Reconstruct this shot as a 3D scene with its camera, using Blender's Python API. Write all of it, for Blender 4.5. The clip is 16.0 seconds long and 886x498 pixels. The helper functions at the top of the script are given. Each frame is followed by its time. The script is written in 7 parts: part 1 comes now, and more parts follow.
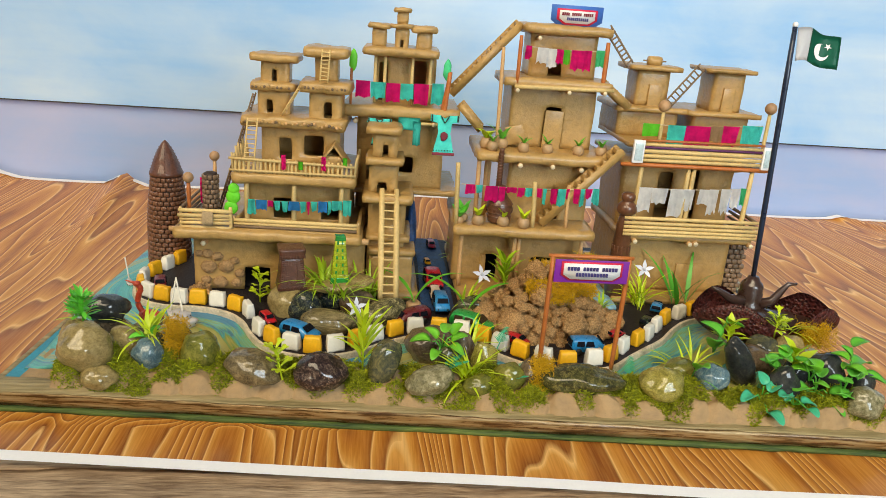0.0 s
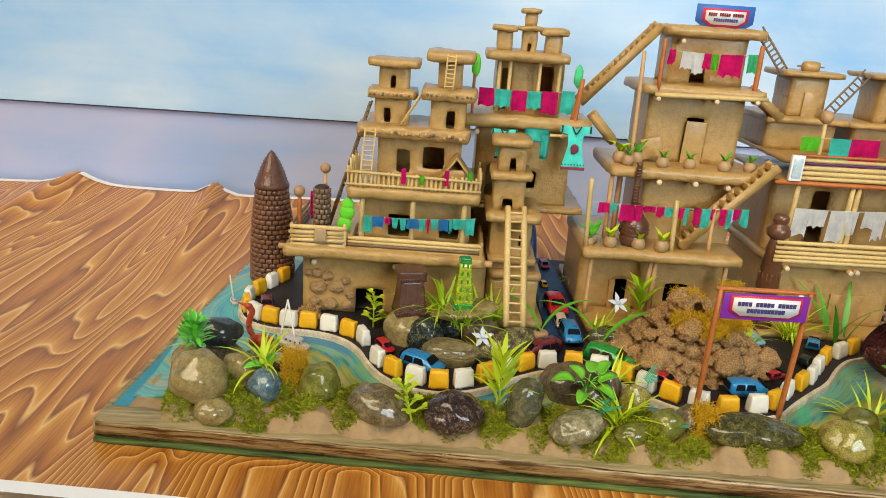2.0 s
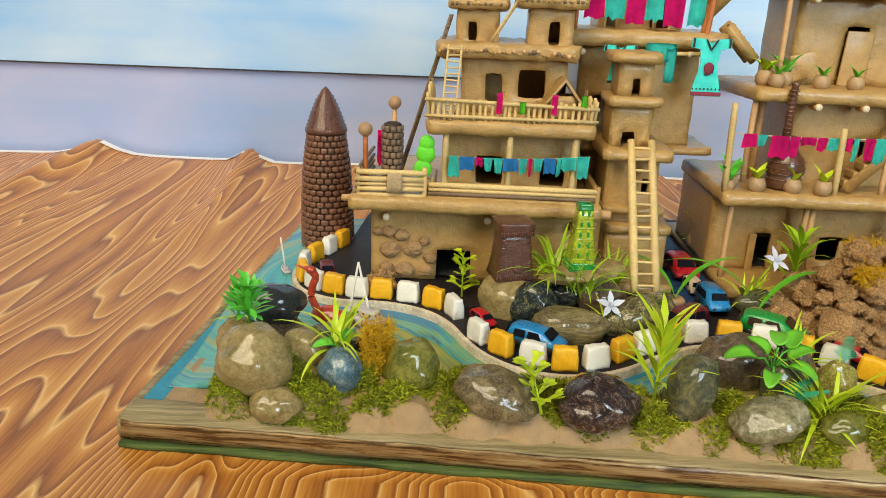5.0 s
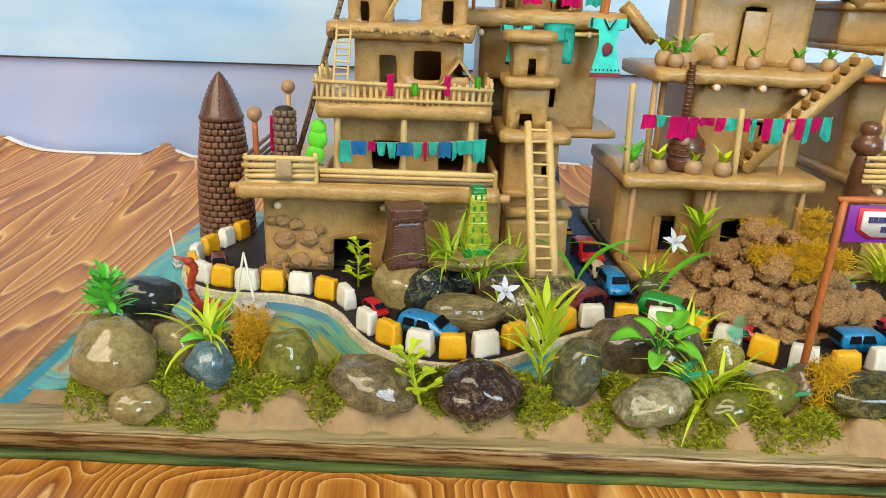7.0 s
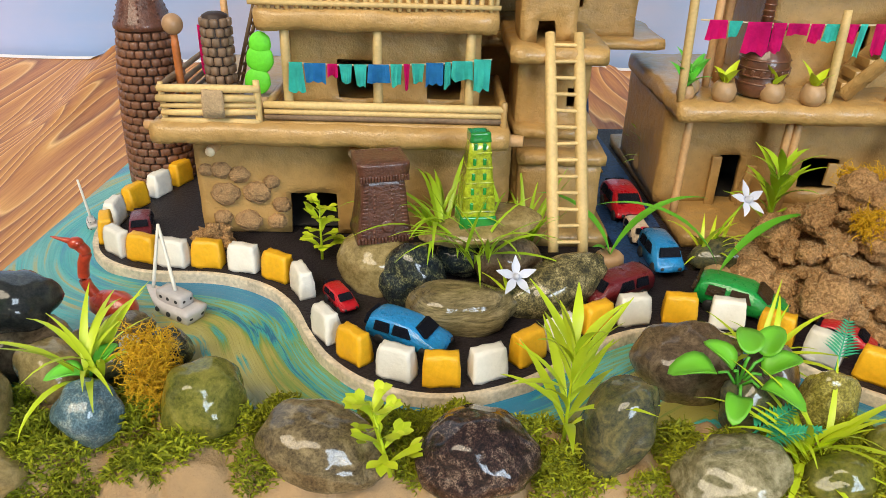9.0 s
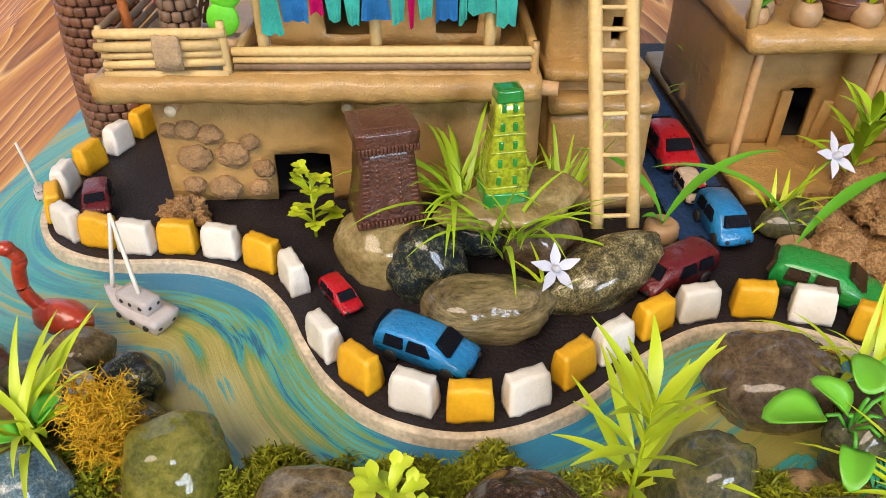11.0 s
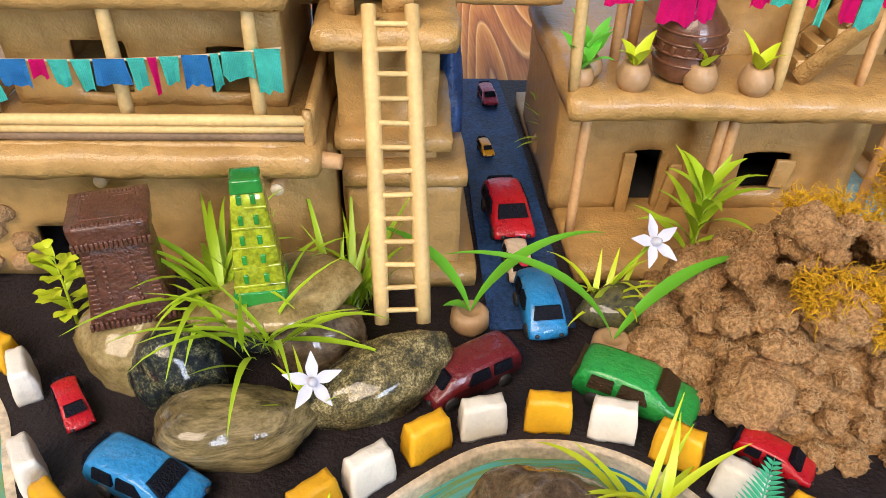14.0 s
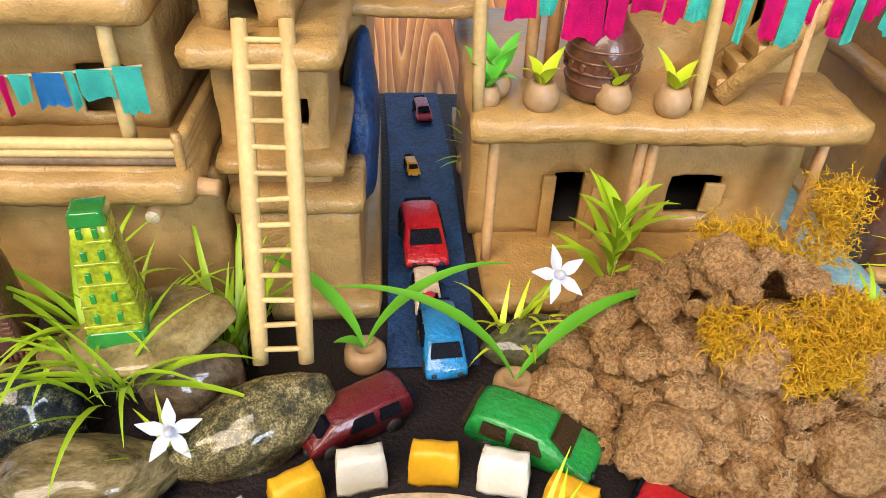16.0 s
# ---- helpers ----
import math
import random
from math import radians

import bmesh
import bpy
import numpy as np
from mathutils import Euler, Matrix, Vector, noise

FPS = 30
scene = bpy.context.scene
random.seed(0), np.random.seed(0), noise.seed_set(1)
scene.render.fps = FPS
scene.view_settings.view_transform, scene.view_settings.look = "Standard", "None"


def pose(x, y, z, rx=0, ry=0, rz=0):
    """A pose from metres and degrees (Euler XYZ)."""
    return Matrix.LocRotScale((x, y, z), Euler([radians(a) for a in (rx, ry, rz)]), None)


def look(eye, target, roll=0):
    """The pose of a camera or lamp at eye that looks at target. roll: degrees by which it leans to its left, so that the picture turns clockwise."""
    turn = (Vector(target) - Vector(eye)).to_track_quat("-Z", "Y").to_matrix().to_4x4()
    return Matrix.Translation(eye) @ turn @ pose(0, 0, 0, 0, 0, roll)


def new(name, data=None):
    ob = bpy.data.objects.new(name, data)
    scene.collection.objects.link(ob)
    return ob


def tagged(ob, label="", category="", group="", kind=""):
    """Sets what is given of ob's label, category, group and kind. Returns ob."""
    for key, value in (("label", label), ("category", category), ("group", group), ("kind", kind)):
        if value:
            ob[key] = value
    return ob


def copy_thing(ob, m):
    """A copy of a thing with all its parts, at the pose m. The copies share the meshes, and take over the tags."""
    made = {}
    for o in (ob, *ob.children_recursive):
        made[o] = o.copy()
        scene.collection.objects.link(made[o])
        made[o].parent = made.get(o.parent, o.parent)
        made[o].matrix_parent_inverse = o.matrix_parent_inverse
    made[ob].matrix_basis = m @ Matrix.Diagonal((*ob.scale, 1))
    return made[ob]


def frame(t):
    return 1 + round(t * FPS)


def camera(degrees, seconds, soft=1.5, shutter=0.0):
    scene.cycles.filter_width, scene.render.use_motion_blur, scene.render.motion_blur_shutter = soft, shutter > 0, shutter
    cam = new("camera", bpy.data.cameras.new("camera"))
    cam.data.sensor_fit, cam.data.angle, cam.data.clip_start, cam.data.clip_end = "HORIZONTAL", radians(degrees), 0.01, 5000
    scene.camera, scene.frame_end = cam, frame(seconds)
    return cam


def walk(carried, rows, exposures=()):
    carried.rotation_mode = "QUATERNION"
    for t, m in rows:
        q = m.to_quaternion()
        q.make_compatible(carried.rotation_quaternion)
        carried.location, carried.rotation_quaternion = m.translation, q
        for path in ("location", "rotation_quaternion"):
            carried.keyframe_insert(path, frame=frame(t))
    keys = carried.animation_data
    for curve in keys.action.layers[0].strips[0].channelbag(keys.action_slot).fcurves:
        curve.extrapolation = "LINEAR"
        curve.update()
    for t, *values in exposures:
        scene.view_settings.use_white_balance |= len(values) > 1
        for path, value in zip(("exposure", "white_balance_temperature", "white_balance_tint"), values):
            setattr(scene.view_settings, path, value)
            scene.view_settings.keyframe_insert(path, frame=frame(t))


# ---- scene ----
import colorsys

# camera and its path
cam = camera(62.80, 16.0, soft=0.8)
PATH = [
    (0.0, (0.0407, 0.0473, 0.409), (0.1387, 0.9917, 0.0949), 4.21),
    (0.5, (0.0057, 0.0567, 0.4135), (0.0835, 1.0039, 0.1025), 4.31),
    (1.0, (-0.0172, 0.0676, 0.4145), (0.0454, 1.0173, 0.1079), 4.41),
    (1.5, (-0.0384, 0.0986, 0.4061), (0.0047, 1.0493, 0.099), 4.26),
    (2.0, (-0.0466, 0.1441, 0.3927), (-0.0265, 1.0949, 0.0836), 3.88),
    (2.5, (-0.0685, 0.1882, 0.3694), (-0.0697, 1.1377, 0.0558), 3.38),
    (3.0, (-0.099, 0.218, 0.3457), (-0.1138, 1.166, 0.0278), 2.93),
    (3.5, (-0.1155, 0.2535, 0.3326), (-0.1365, 1.2, 0.0105), 2.6),
    (3.7, (-0.1224, 0.2638, 0.3219), (-0.1427, 1.2109, 0.0015), 2.51),
    (5.8, (-0.1261, 0.3298, 0.2824), (-0.1201, 1.275, -0.0437), 1.91),
    (6.0, (-0.1148, 0.3322, 0.279), (-0.1024, 1.2779, -0.0458), 1.86),
    (6.5, (-0.0903, 0.3327, 0.2753), (-0.0606, 1.2787, -0.0473), 1.84),
    (7.0, (-0.065, 0.3326, 0.2736), (-0.0146, 1.2771, -0.051), 2.1),
    (7.5, (-0.0538, 0.3419, 0.2668), (0.0083, 1.2816, -0.0693), 2.37),
    (8.0, (-0.053, 0.3903, 0.2749), (0.0091, 1.3188, -0.0914), 2.47),
    (8.5, (-0.0334, 0.459, 0.266), (0.0179, 1.3688, -0.146), 2.27),
    (9.0, (-0.0417, 0.5229, 0.2647), (-0.0037, 1.4071, -0.2009), 1.6),
    (9.2, (-0.0468, 0.5367, 0.2696), (-0.0148, 1.411, -0.2148), 1.31),
    (11.3, (-0.0497, 0.6385, 0.2655), (-0.0094, 1.4388, -0.3328), 0.02),
    (11.5, (-0.0412, 0.6401, 0.2651), (0.0056, 1.4402, -0.3329), 0.27),
    (12.0, (-0.0273, 0.6349, 0.2688), (0.0296, 1.4326, -0.3316), 0.64),
    (12.5, (-0.0059, 0.6457, 0.2693), (0.0605, 1.4429, -0.3308), 1.04),
    (13.0, (0.0157, 0.6609, 0.2673), (0.088, 1.4582, -0.3319), 1.39),
    (13.5, (0.0425, 0.6815, 0.2692), (0.1139, 1.4799, -0.3286), 1.61),
    (14.0, (0.0614, 0.7004, 0.2767), (0.1309, 1.4982, -0.3223), 1.89),
    (14.5, (0.0678, 0.7162, 0.2783), (0.1366, 1.5155, -0.3187), 2.18),
    (15.0, (0.0742, 0.7291, 0.2777), (0.1436, 1.53, -0.317), 2.3),
    (15.5, (0.0888, 0.7352, 0.2734), (0.1618, 1.538, -0.3184), 2.34),
    (16.0, (0.1147, 0.7268, 0.2717), (0.1922, 1.5294, -0.3198), 2.33),
]
walk(cam, [(t, look(eye, target, roll)) for t, eye, target, roll in PATH],
     exposures=[(0.0, 0.08, 7800, 9), (7.0, 0.28, 7250, 7), (9.0, 0.36, 7150, 12), (12.5, 0.44, 7050, 25), (16.0, 0.68, 7100, 19)])

# soft daylight from an open front
world = bpy.data.worlds.new("world")
scene.world = world
world.use_nodes = True
wt = world.node_tree
sky = wt.nodes.new("ShaderNodeTexSky")
sky.sky_type = "NISHITA"
sky.sun_disc = False
sky.sun_elevation, sky.sun_rotation = radians(45), radians(210)
wt.links.new(sky.outputs[0], wt.nodes["Background"].inputs[0])
wt.nodes["Background"].inputs[1].default_value = 0.038
sun = new("sun", bpy.data.lights.new("sun", "SUN"))
sun.data.energy, sun.data.angle, sun.data.color = 2.75, radians(42), (1.0, 0.91, 0.74)
sun.matrix_world = look((-1.2, -2.1, 2.4), (0, 0, 0))
# added area lamp: blue glints on the stones and fill, in an unseen opening
OPENING = (0.45, 1.85, 0.35, 1.70)
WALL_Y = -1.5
fill_lamp = bpy.data.lights.new("window_daylight", "AREA")
fill_lamp.shape, fill_lamp.size, fill_lamp.size_y = "RECTANGLE", OPENING[1] - OPENING[0] - 0.12, OPENING[3] - OPENING[2] - 0.12
fill_lamp.energy, fill_lamp.color = 66.0, (0.62, 0.80, 1.0)
new("window_daylight", fill_lamp).matrix_world = look(((OPENING[0] + OPENING[1]) / 2, WALL_Y - 0.06, (OPENING[2] + OPENING[3]) / 2), ((OPENING[0] + OPENING[1]) / 2, 3.0, (OPENING[2] + OPENING[3]) / 2))


# ---------- materials ----------
class Nodes:
    def __init__(self, name):
        self.m = bpy.data.materials.new(name)
        self.m.use_nodes = True
        self.t = self.m.node_tree
        self.b = self.t.nodes["Principled BSDF"]

    def add(self, kind, **inputs):
        n = self.t.nodes.new(kind)
        for k, v in inputs.items():
            self.put(n, k, v)
        return n

    def put(self, n, k, v):
        s = n.inputs[int(k[1:])] if k[0] == "i" and k[1:].isdigit() else n.inputs[k]
        if isinstance(v, bpy.types.NodeSocket):
            self.t.links.new(v, s)
        else:
            s.default_value = v

    def math(self, op, a, b=0.0):
        n = self.t.nodes.new("ShaderNodeMath")
        n.operation = op
        self.put(n, "i0", a), self.put(n, "i1", b)
        return n.outputs[0]

    def coords(self, scale=(1, 1, 1), shift=True, world=False):
        if world:
            src = self.add("ShaderNodeNewGeometry").outputs["Position"]
        else:
            src = self.add("ShaderNodeTexCoord").outputs["Object"]
        mp = self.add("ShaderNodeMapping", Vector=src)
        mp.inputs["Scale"].default_value = scale
        if shift and not world:
            r = self.add("ShaderNodeObjectInfo").outputs["Random"]
            c = self.add("ShaderNodeCombineXYZ", X=self.math("MULTIPLY", r, 7.3), Y=self.math("MULTIPLY", r, 3.1))
            self.t.links.new(c.outputs[0], mp.inputs["Location"])
        return mp.outputs[0]

    def noise(self, co, scale, detail=4.0, rough=0.55, distort=0.0):
        n = self.add("ShaderNodeTexNoise", Vector=co, Scale=scale, Detail=detail, Roughness=rough, Distortion=distort)
        return n.outputs[0]

    def ramp(self, fac, stops):
        n = self.add("ShaderNodeValToRGB", Fac=fac)
        e = n.color_ramp.elements
        while len(e) < len(stops):
            e.new(0.5)
        for el, (p, c) in zip(e, stops):
            el.position, el.color = p, (*c, 1)
        return n.outputs[0]

    def mix(self, fac, a, b, mode="MIX"):
        n = self.t.nodes.new("ShaderNodeMix")
        n.data_type, n.blend_type = "RGBA", mode
        for i, v in ((0, fac), (6, a), (7, b)):
            if isinstance(v, bpy.types.NodeSocket):
                self.t.links.new(v, n.inputs[i])
            else:
                n.inputs[i].default_value = v if i == 0 else (*v, 1)
        return n.outputs[2]

    def done(self, color, rough=0.6, bump=None, strength=0.3, dist=0.002, metal=0.0, coat=0.0, spec=0.5, coat_rough=0.08):
        self.put(self.b, "Base Color", color if isinstance(color, bpy.types.NodeSocket) else (*color, 1))
        self.put(self.b, "Roughness", rough)
        self.put(self.b, "Metallic", metal)
        self.put(self.b, "Coat Weight", coat)
        self.put(self.b, "Coat Roughness", coat_rough)
        self.put(self.b, "Specular IOR Level", spec)
        if bump is not None:
            bn = self.add("ShaderNodeBump", Height=bump, Strength=strength, Distance=dist)
            self.t.links.new(bn.outputs[0], self.b.inputs["Normal"])
        return self.m


def shade(c, k):
    return tuple(min(1.0, v * k) for v in c)


def plain(name, c, rough=0.6, var=0.18, scale=60, fine=400, bump=0.25, coat=0.0, spec=0.5, dist=0.0015, vary=0.12, world=False):
    """A surface of one colour with two scales of mottling, fine relief and a little change from piece to piece."""
    n = Nodes(name)
    co = n.coords(world=world)
    big, small = n.noise(co, scale), n.noise(co, fine, 3.0)
    col = n.ramp(big, [(0.3, shade(c, 1 - var)), (0.7, shade(c, 1 + var))])
    col = n.mix(0.5, col, n.ramp(small, [(0.3, shade(c, 1 - var)), (0.7, shade(c, 1 + var))]))
    r = n.add("ShaderNodeObjectInfo").outputs["Random"]
    k = n.math("ADD", n.math("MULTIPLY", r, 2 * vary), 1 - vary)
    kk = n.add("ShaderNodeCombineXYZ", X=k, Y=k, Z=k).outputs[0]
    col = n.mix(1.0, col, kk, "MULTIPLY")
    rr = n.math("ADD", n.math("MULTIPLY", big, 0.25), rough - 0.12)
    return n.done(col, rr, small, bump, dist, coat=coat, spec=spec)


def clay_mat(name, c, rough=0.5, coat=0.15):
    n = Nodes(name)
    co = n.coords(world=True)
    big, mid, small = n.noise(co, 18), n.noise(co, 90, 5.0), n.noise(co, 700, 3.0)
    col = n.ramp(big, [(0.3, shade(c, 0.84)), (0.7, shade(c, 1.14))])
    col = n.mix(0.5, col, n.ramp(mid, [(0.25, shade(c, 0.6)), (0.5, c), (0.75, shade(c, 1.3))]))
    col = n.mix(n.ramp(small, [(0.66, (0,) * 3), (0.74, (0.5,) * 3)]), col, shade(c, 0.35))
    h = n.math("ADD", n.math("MULTIPLY", mid, 1.0), n.math("ADD", n.math("MULTIPLY", small, 0.3), n.math("MULTIPLY", n.noise(n.coords((1, 1, 1.6), world=True), 140, 4.0, 0.6), 0.4)))
    rr = n.ramp(mid, [(0.3, (rough - 0.1,) * 3), (0.7, (rough + 0.2,) * 3)])
    return n.done(col, rr, h, 0.6, 0.0035, coat=coat, coat_rough=0.22)


def stone_mat(name, a, b, c, scale=40, speck=0.0, distort=0.6, stretch=(1, 1, 1)):
    """River pebble with a coat of varnish."""
    n = Nodes(name)
    co = n.coords(stretch)
    big, small = n.noise(co, scale * 2.6, 8.0, 0.68, distort), n.noise(co, scale * 16, 5.0, 0.75)
    col = n.ramp(big, [(0.38, a), (0.5, b), (0.62, c)])
    if speck:
        col = n.mix(n.ramp(small, [(0.45, (0,) * 3), (0.53, (speck,) * 3)]), col, shade(a, 0.3))
    else:
        col = n.mix(0.35, col, n.ramp(small, [(0.35, shade(a, 0.6)), (0.65, shade(c, 1.3))]))
    h = n.math('ADD', big, n.math('MULTIPLY', small, 0.4))
    m = n.done(col, 0.6, h, 0.45, 0.003, coat=1.0, coat_rough=0.10, spec=0.2)
    n.put(n.b, "Coat IOR", 1.5)
    cb = n.add("ShaderNodeBump", Height=n.math("ADD", n.noise(co, scale * 1.6, 2.0), n.math("MULTIPLY", small, 0.06)), Strength=0.09, Distance=0.003)
    n.put(n.b, "Coat Normal", cb.outputs[0])
    return m


def leaf_mat(name, c, c2, rough=0.4, scale=30):
    n = Nodes(name)
    co = n.coords()
    f = n.noise(co, scale, 2.0)
    r = n.add("ShaderNodeNewGeometry").outputs["Random Per Island"]
    col = n.mix(n.math("MULTIPLY", n.math("ADD", f, r), 0.5), c, c2)
    n.put(n.b, "Subsurface Weight", 0.0)
    m = n.done(col, rough, n.noise(co, 300), 0.1, 0.001)
    return m


def cloth_mat(name, c):
    n = Nodes(name)
    co = n.coords()
    w1 = n.add("ShaderNodeTexWave", Vector=co, Scale=420.0, Distortion=1.0).outputs[1]
    wv = n.add("ShaderNodeTexWave", Vector=co, Scale=420.0, Distortion=1.0)
    wv.bands_direction = "Z"
    weave = n.math("MULTIPLY", w1, wv.outputs[1])
    big = n.noise(co, 70)
    col = n.ramp(big, [(0.3, shade(c, 0.75)), (0.7, shade(c, 1.2))])
    col = n.mix(n.math("MULTIPLY", weave, 0.35), col, shade(c, 1.5))
    return n.done(col, 0.85, weave, 0.35, 0.001, spec=0.2)


CLAY = clay_mat("clay", (0.47, 0.278, 0.092), 0.42, 0.4)
CLAY_RAW = clay_mat("raw_clay", (0.40, 0.255, 0.125), 0.75, 0.0)
ROUGH_CLAY = plain("crumbly_clay", (0.40, 0.235, 0.105), 0.9, 0.4, 150, 800, 0.9, dist=0.002, world=True)
BRICK = plain("brick_glaze", (0.19, 0.08, 0.042), 0.4, 0.25, 90, 500, 0.3, coat=0.3, vary=0.2)
MORTAR = plain("mortar", (0.035, 0.018, 0.012), 0.6)
GLAZE = plain("brown_glaze", (0.115, 0.040, 0.022), 0.4, 0.6, 110, 500, 0.7, coat=0.4)
DARKWOOD = plain("dark_varnished_wood", (0.13, 0.050, 0.025), 0.35, 0.4, 60, 300, 0.3, coat=0.4)
BLACKCLAY = plain("black_brown_glaze", (0.05, 0.025, 0.018), 0.3, 0.3, 90, 500, 0.25, coat=0.6)
STICK = plain("pale_stick", (0.66, 0.46, 0.19), 0.55, 0.2, 50, 350, 0.25)
STICK_PINK = plain("peach_stick", (0.62, 0.36, 0.16), 0.55, 0.2, 50, 350, 0.25)
STICK_ORANGE = plain("orange_stick", (0.45, 0.13, 0.03), 0.45, 0.25, 60, 350, 0.2)
TWIG = plain("grey_twig", (0.20, 0.13, 0.075), 0.7, 0.3, 80, 400, 0.4)
LOGEND = plain("cut_wood", (0.72, 0.58, 0.38), 0.6, 0.12, 120, 500, 0.2)
# near-black colour standing in for the shade inside doorways and the round hole
INNER_SHADE = plain("inner_shade", (0.012, 0.010, 0.009), 0.8)
ROAD = plain("black_road_paint", (0.026, 0.020, 0.022), 0.55, 0.6, 30, 420, 0.8, coat=0.05, spec=0.25, world=True)
ROAD_BLUE = plain("blue_black_road_paint", (0.016, 0.055, 0.150), 0.6, 0.9, 60, 500, 0.6, coat=0.08, spec=0.3, world=True)
KERB_W = plain("white_paint", (0.80, 0.76, 0.66), 0.5, 0.06, 90, 350, 0.35, vary=0.06)
KERB_Y = plain("yellow_paint", (0.84, 0.43, 0.018), 0.45, 0.12, 90, 350, 0.3, vary=0.06)
EDGE_W = plain("worn_white_paint", (0.60, 0.50, 0.36), 0.5, 0.45, 60, 350, 0.4, world=True)
TEAL = cloth_mat("teal_cloth", (0.05, 0.72, 0.62))
PINK = cloth_mat("magenta_cloth", (0.85, 0.012, 0.20))
BLUE = cloth_mat("blue_cloth", (0.03, 0.30, 0.72))
WHITE = cloth_mat("white_cloth", (0.98, 0.98, 1.0))
LIME = plain("lime_felt", (0.12, 0.66, 0.03), 0.6, 0.12, 60, 400, 0.2)
GREENFELT = plain("green_felt", (0.03, 0.55, 0.22), 0.6, 0.12, 60, 400, 0.2)
BLACK = plain("black_thread", (0.02, 0.02, 0.02), 0.6)
THREAD = plain("thread", (0.55, 0.45, 0.3), 0.8)
MAROON = plain("maroon_thread", (0.22, 0.03, 0.05), 0.8)
PAPER = plain("white_paper", (0.82, 0.80, 0.80), 0.5, 0.04, 30, 300, 0.05)
PURPLE = plain("purple_print", (0.20, 0.015, 0.30), 0.4, 0.08, 30, 300, 0.05)
REDPRINT = plain("red_print", (0.72, 0.03, 0.08), 0.4, 0.05, 30, 300, 0.05)
BLUEPRINT = plain("blue_print", (0.05, 0.16, 0.52), 0.4, 0.05, 30, 300, 0.05)
INK = plain("dark_ink", (0.05, 0.04, 0.16), 0.5)
FLAGGREEN = plain("flag_green", (0.0, 0.16, 0.09), 0.35, 0.08, 30, 300, 0.05)
POLE = plain("dark_blue_plastic", (0.012, 0.02, 0.045), 0.3, 0.1, coat=0.4)
TILE = plain("pale_blue_tile", (0.50, 0.62, 0.66), 0.3, 0.25, 160, 500, 0.1, coat=0.5)
PURPLESTICK = plain("purple_stick", (0.10, 0.02, 0.09), 0.5)


def wood_print():
    """Glossy plastic sheet printed with flame grain."""
    n = Nodes("wood_print_sheet")
    co = n.coords((2.4, 0.22, 1), world=True)
    base = n.noise(co, 3.0, 2.0, 0.42, 0.3)
    pos = n.add("ShaderNodeSeparateXYZ", Vector=n.add("ShaderNodeNewGeometry").outputs["Position"])
    front = n.ramp(n.math("MULTIPLY", pos.outputs[1], 1.0), [(0.76, (1,) * 3), (0.90, (0,) * 3)])
    straight = n.math("MULTIPLY", n.math("MULTIPLY", n.math("MAXIMUM", n.math("ADD", pos.outputs[0], 0.42), 0.0), front), 1.8)
    rings = n.math("FRACT", n.math("MULTIPLY", n.math("ADD", base, straight), 32.0))
    fine = n.noise(n.coords((90, 4, 1), world=True), 5.0, 4.0)
    col = n.ramp(rings, [(0.0, (0.95, 0.58, 0.22)), (0.08, (0.74, 0.34, 0.07)), (0.28, (0.60, 0.23, 0.032)), (0.65, (0.44, 0.135, 0.015)), (0.90, (0.24, 0.058, 0.005)), (1.0, (0.88, 0.50, 0.17))])
    col = n.mix(0.22, col, n.ramp(fine, [(0.35, (0.24, 0.070, 0.010)), (0.65, (0.78, 0.40, 0.12))]))
    wrinkle = n.noise(n.coords((1, 1, 1), world=True), 9.0, 3.0)
    return n.done(col, 0.5, wrinkle, 0.2, 0.01, coat=0.30, coat_rough=0.18, spec=0.25)


def sky_print(name, lo, hi):
    n = Nodes(name)
    co = n.coords((1, 1, 1.9), world=True)
    a, b = n.noise(co, 2.2, 6.0, 0.55, 0.3), n.noise(n.coords((0.4, 1, 6), world=True), 3.0, 3.0)
    f = n.math("ADD", n.math("MULTIPLY", a, 0.75), n.math("MULTIPLY", b, 0.25))
    col = n.ramp(f, [(0.38, lo), (0.5, tuple((x + y) / 2 for x, y in zip(lo, hi))), (0.62, hi)])
    return n.done(col, 0.35, n.noise(co, 3.0, 2.0), 0.1, 0.02)


